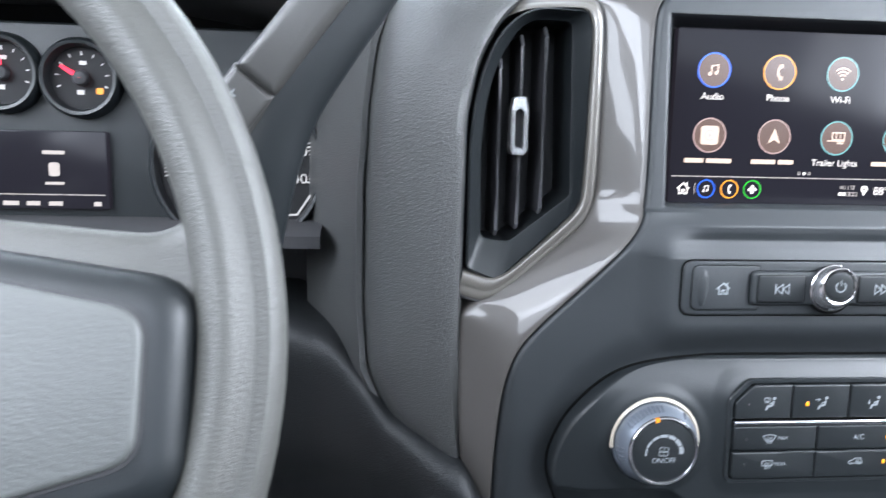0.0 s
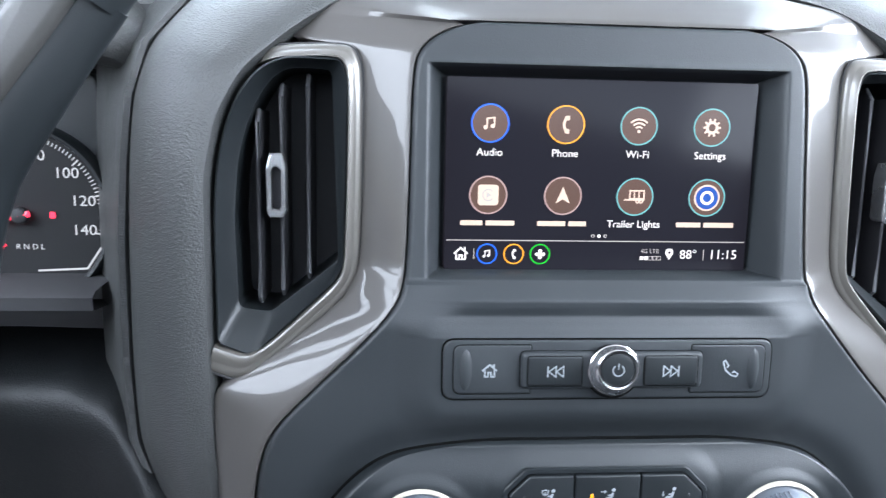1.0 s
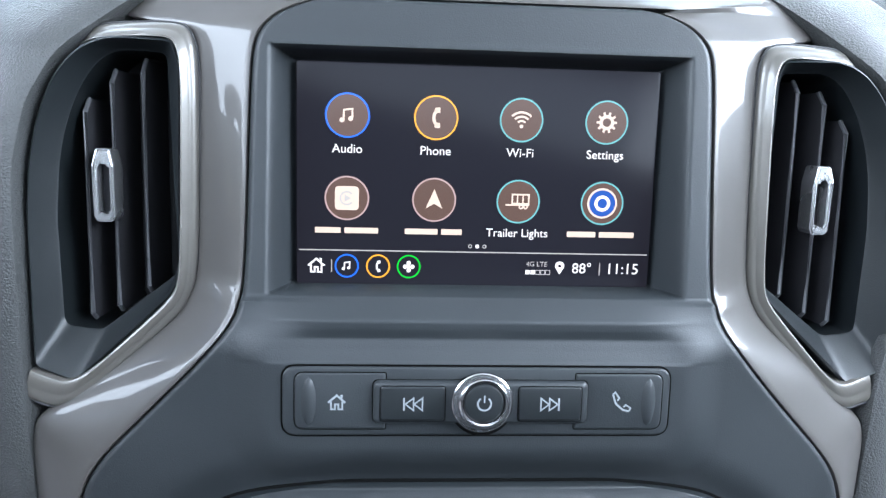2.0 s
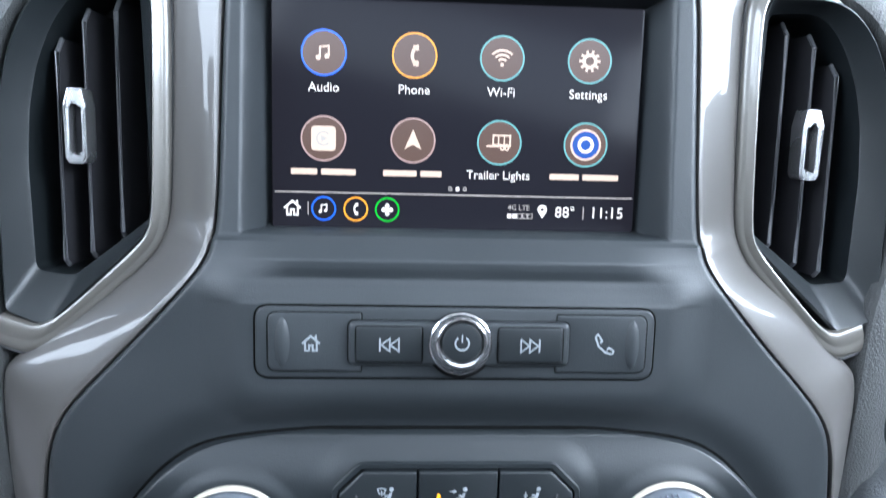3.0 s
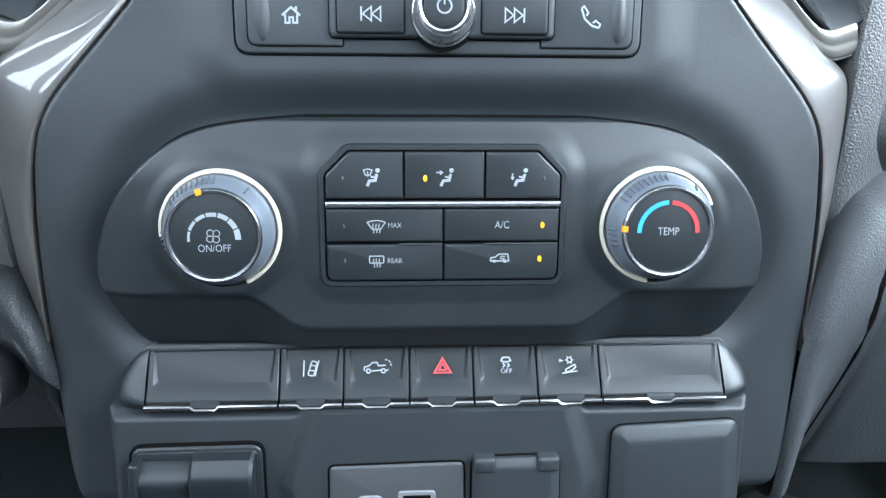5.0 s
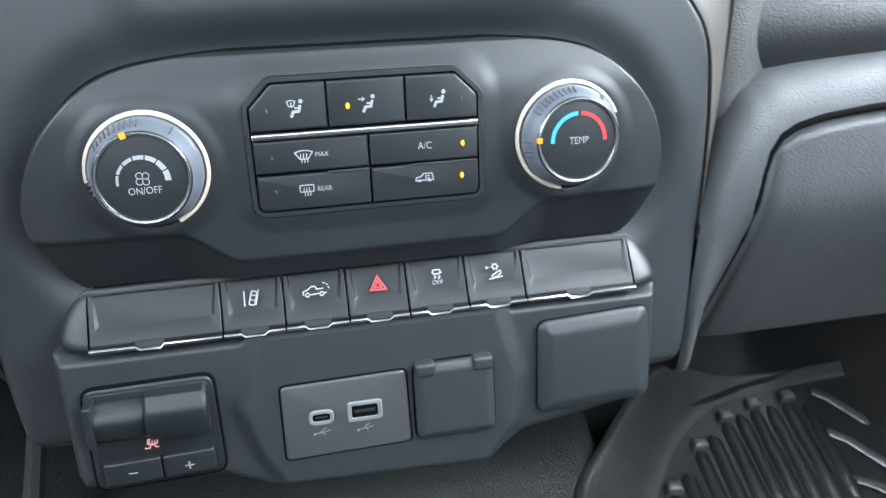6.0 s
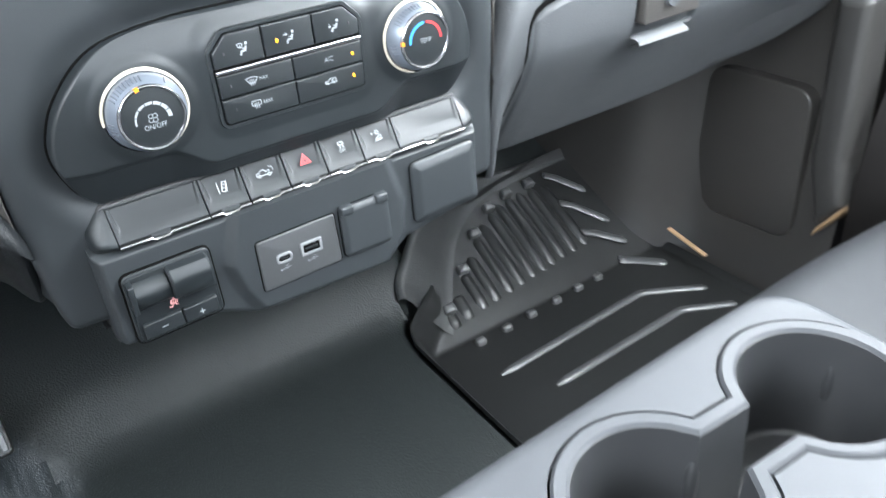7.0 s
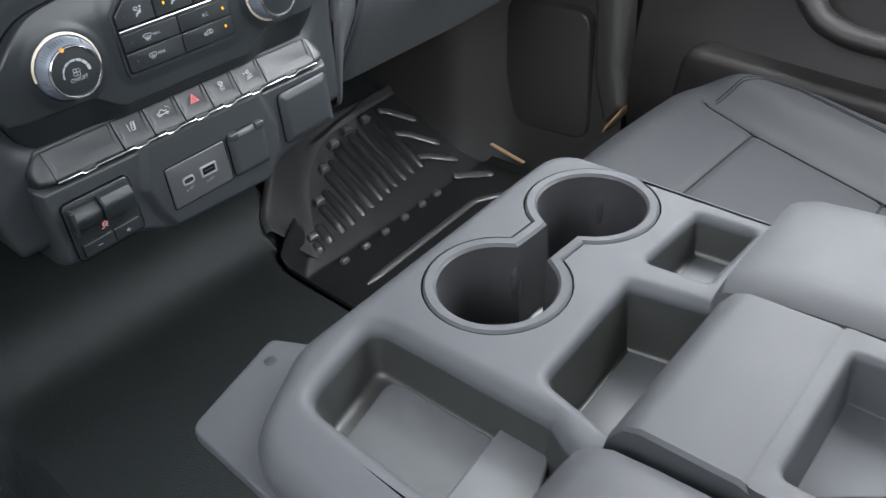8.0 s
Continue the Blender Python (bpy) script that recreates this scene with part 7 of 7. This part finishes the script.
for a, b, c, d, e in eased(refine(RIM, 6), 5):
    z = mat_height(a, b)
    ring = [(a + 0.008, b - 0.006, z - 0.003), (a, b, z + 0.003), (a * 0.6 + c * 0.4, b * 0.6 + d * 0.4, z + (e - z) * 0.36), (a * 0.25 + c * 0.75, b * 0.25 + d * 0.75, z + (e - z) * 0.76), (c, d, e - 0.002), (c - 0.003, d + 0.003, e), (c - 0.008, d + 0.008, e - 0.001), (c - 0.011, d + 0.010, e - 0.006), (c - 0.008, d + 0.011, e - 0.014)]
    sec.append(eased(refine(ring, 2), 1))
loft(bm, sec)
part("raised_rim", bm, DUSTY_LIT, mat_, "raised rubber rim at the front")

# ---- passenger side wall ----
bm = bmesh.new()
sec = []
for y, x in eased(refine([(0.64, 0.665), (0.50, 0.680), (0.43, 0.690), (0.37, 0.698), (0.33, 0.712), (0.295, 0.742), (0.265, 0.766), (0.20, 0.775), (0.06, 0.775), (0.03, 0.780)], 4), 3):
    sec.append([(x - 0.03, y, 0.0), (x - 0.006, y, 0.05), (x, y, 0.12), (x + 0.012, y, 0.30), (x + 0.02, y, 0.47)])
loft(bm, sec)
tagged(part("kick_panel", bm, KICK), "dark plastic kick panel beside the footwell", "panel", kind="structure")
bm = bmesh.new()
KM = Matrix(((0, 0, -1, 0.772), (-1, 0, 0, 0), (0, 1, 0, 0), (0, 0, 0, 1)))
slab(bm, fillet([(-0.272, 0.118), (-0.228, 0.092), (-0.088, 0.100), (-0.094, 0.334), (-0.262, 0.334)], [0.030, 0.030, 0.034, 0.030, 0.034], 7), 0.005, -0.03, 0.004, KM)
tagged(part("kick_cover", bm, KICK), "dark rounded cover on the kick panel", "panel", kind="structure")
bm = bmesh.new()
slab(bm, fillet([(-0.046, 0.150), (-0.012, 0.196), (-0.026, 0.262), (-0.034, 0.47), (-0.080, 0.47), (-0.072, 0.245)], 0.008, 5), 0.026, -0.03, 0.012, KM)
tagged(part("trim_post", bm, PILLAR), "grey plastic door post trim", "pillar", kind="structure")
bm = bmesh.new()
slab(bm, fillet([(-0.047, 0.136), (-0.014, 0.184), (-0.008, 0.202), (-0.041, 0.154)], 0.002, 4), 0.029, -0.03, 0.004, KM)
tagged(part("trim_sill_edge", bm, TAN), "tan sill edge at the door post with sunlight painted in", "sill", kind="structure")
bm = bmesh.new()
slab(bm, fillet([(-0.270, 0.0605), (-0.190, 0.0446), (-0.190, 0.0456), (-0.268, 0.0616)], 0.0004, 3), 0.0585, 0.050, 0.002, KM)
tagged(part("trim_sill_edge", bm, TAN), "tan strip along the sill with sunlight painted in", "sill", kind="structure")

door = thing("passenger_door", (0.82, -0.45, 0.1), "dark closed passenger door with map pocket and curved pull", "door")
bm = bmesh.new()
sec = []
for y in [0.010 - 0.07 * i for i in range(18)]:
    k = smooth(0.02, -0.06, y)
    sec.append([(0.86, y, 0.08), (0.800 - 0.02 * k, y, 0.09), (0.765 - 0.02 * k, y, 0.14), (0.760 - 0.02 * k, y, 0.24), (0.775, y, 0.33), (0.800, y, 0.42), (0.80, y, 0.60), (0.83, y, 0.88)])
loft(bm, sec)
part("door_panel", bm, DOOR, door)
bm = bmesh.new()
DM = Matrix(((0, 0, -1, 0.790), (-1, 0, 0, 0), (0, 1, 0, 0), (0, 0, 0, 1)))
slab(bm, fillet([(0.060, 0.150), (0.700, 0.130), (0.700, 0.300), (0.090, 0.330)], 0.03, 6), 0.062, -0.02, 0.012, DM)
part("map_pocket", bm, DOOR, door, "dark moulded map pocket")
bm = bmesh.new()
tube(bm, eased(refine([(0.800, -0.215, 0.452), (0.765, -0.232, 0.432), (0.752, -0.262, 0.398), (0.750, -0.315, 0.380), (0.755, -0.560, 0.382)], 6), 5), 0.019, 14, flat=0.8)
part("door_pull", bm, DOOR, door, "dark curved door pull")

finish_texts()
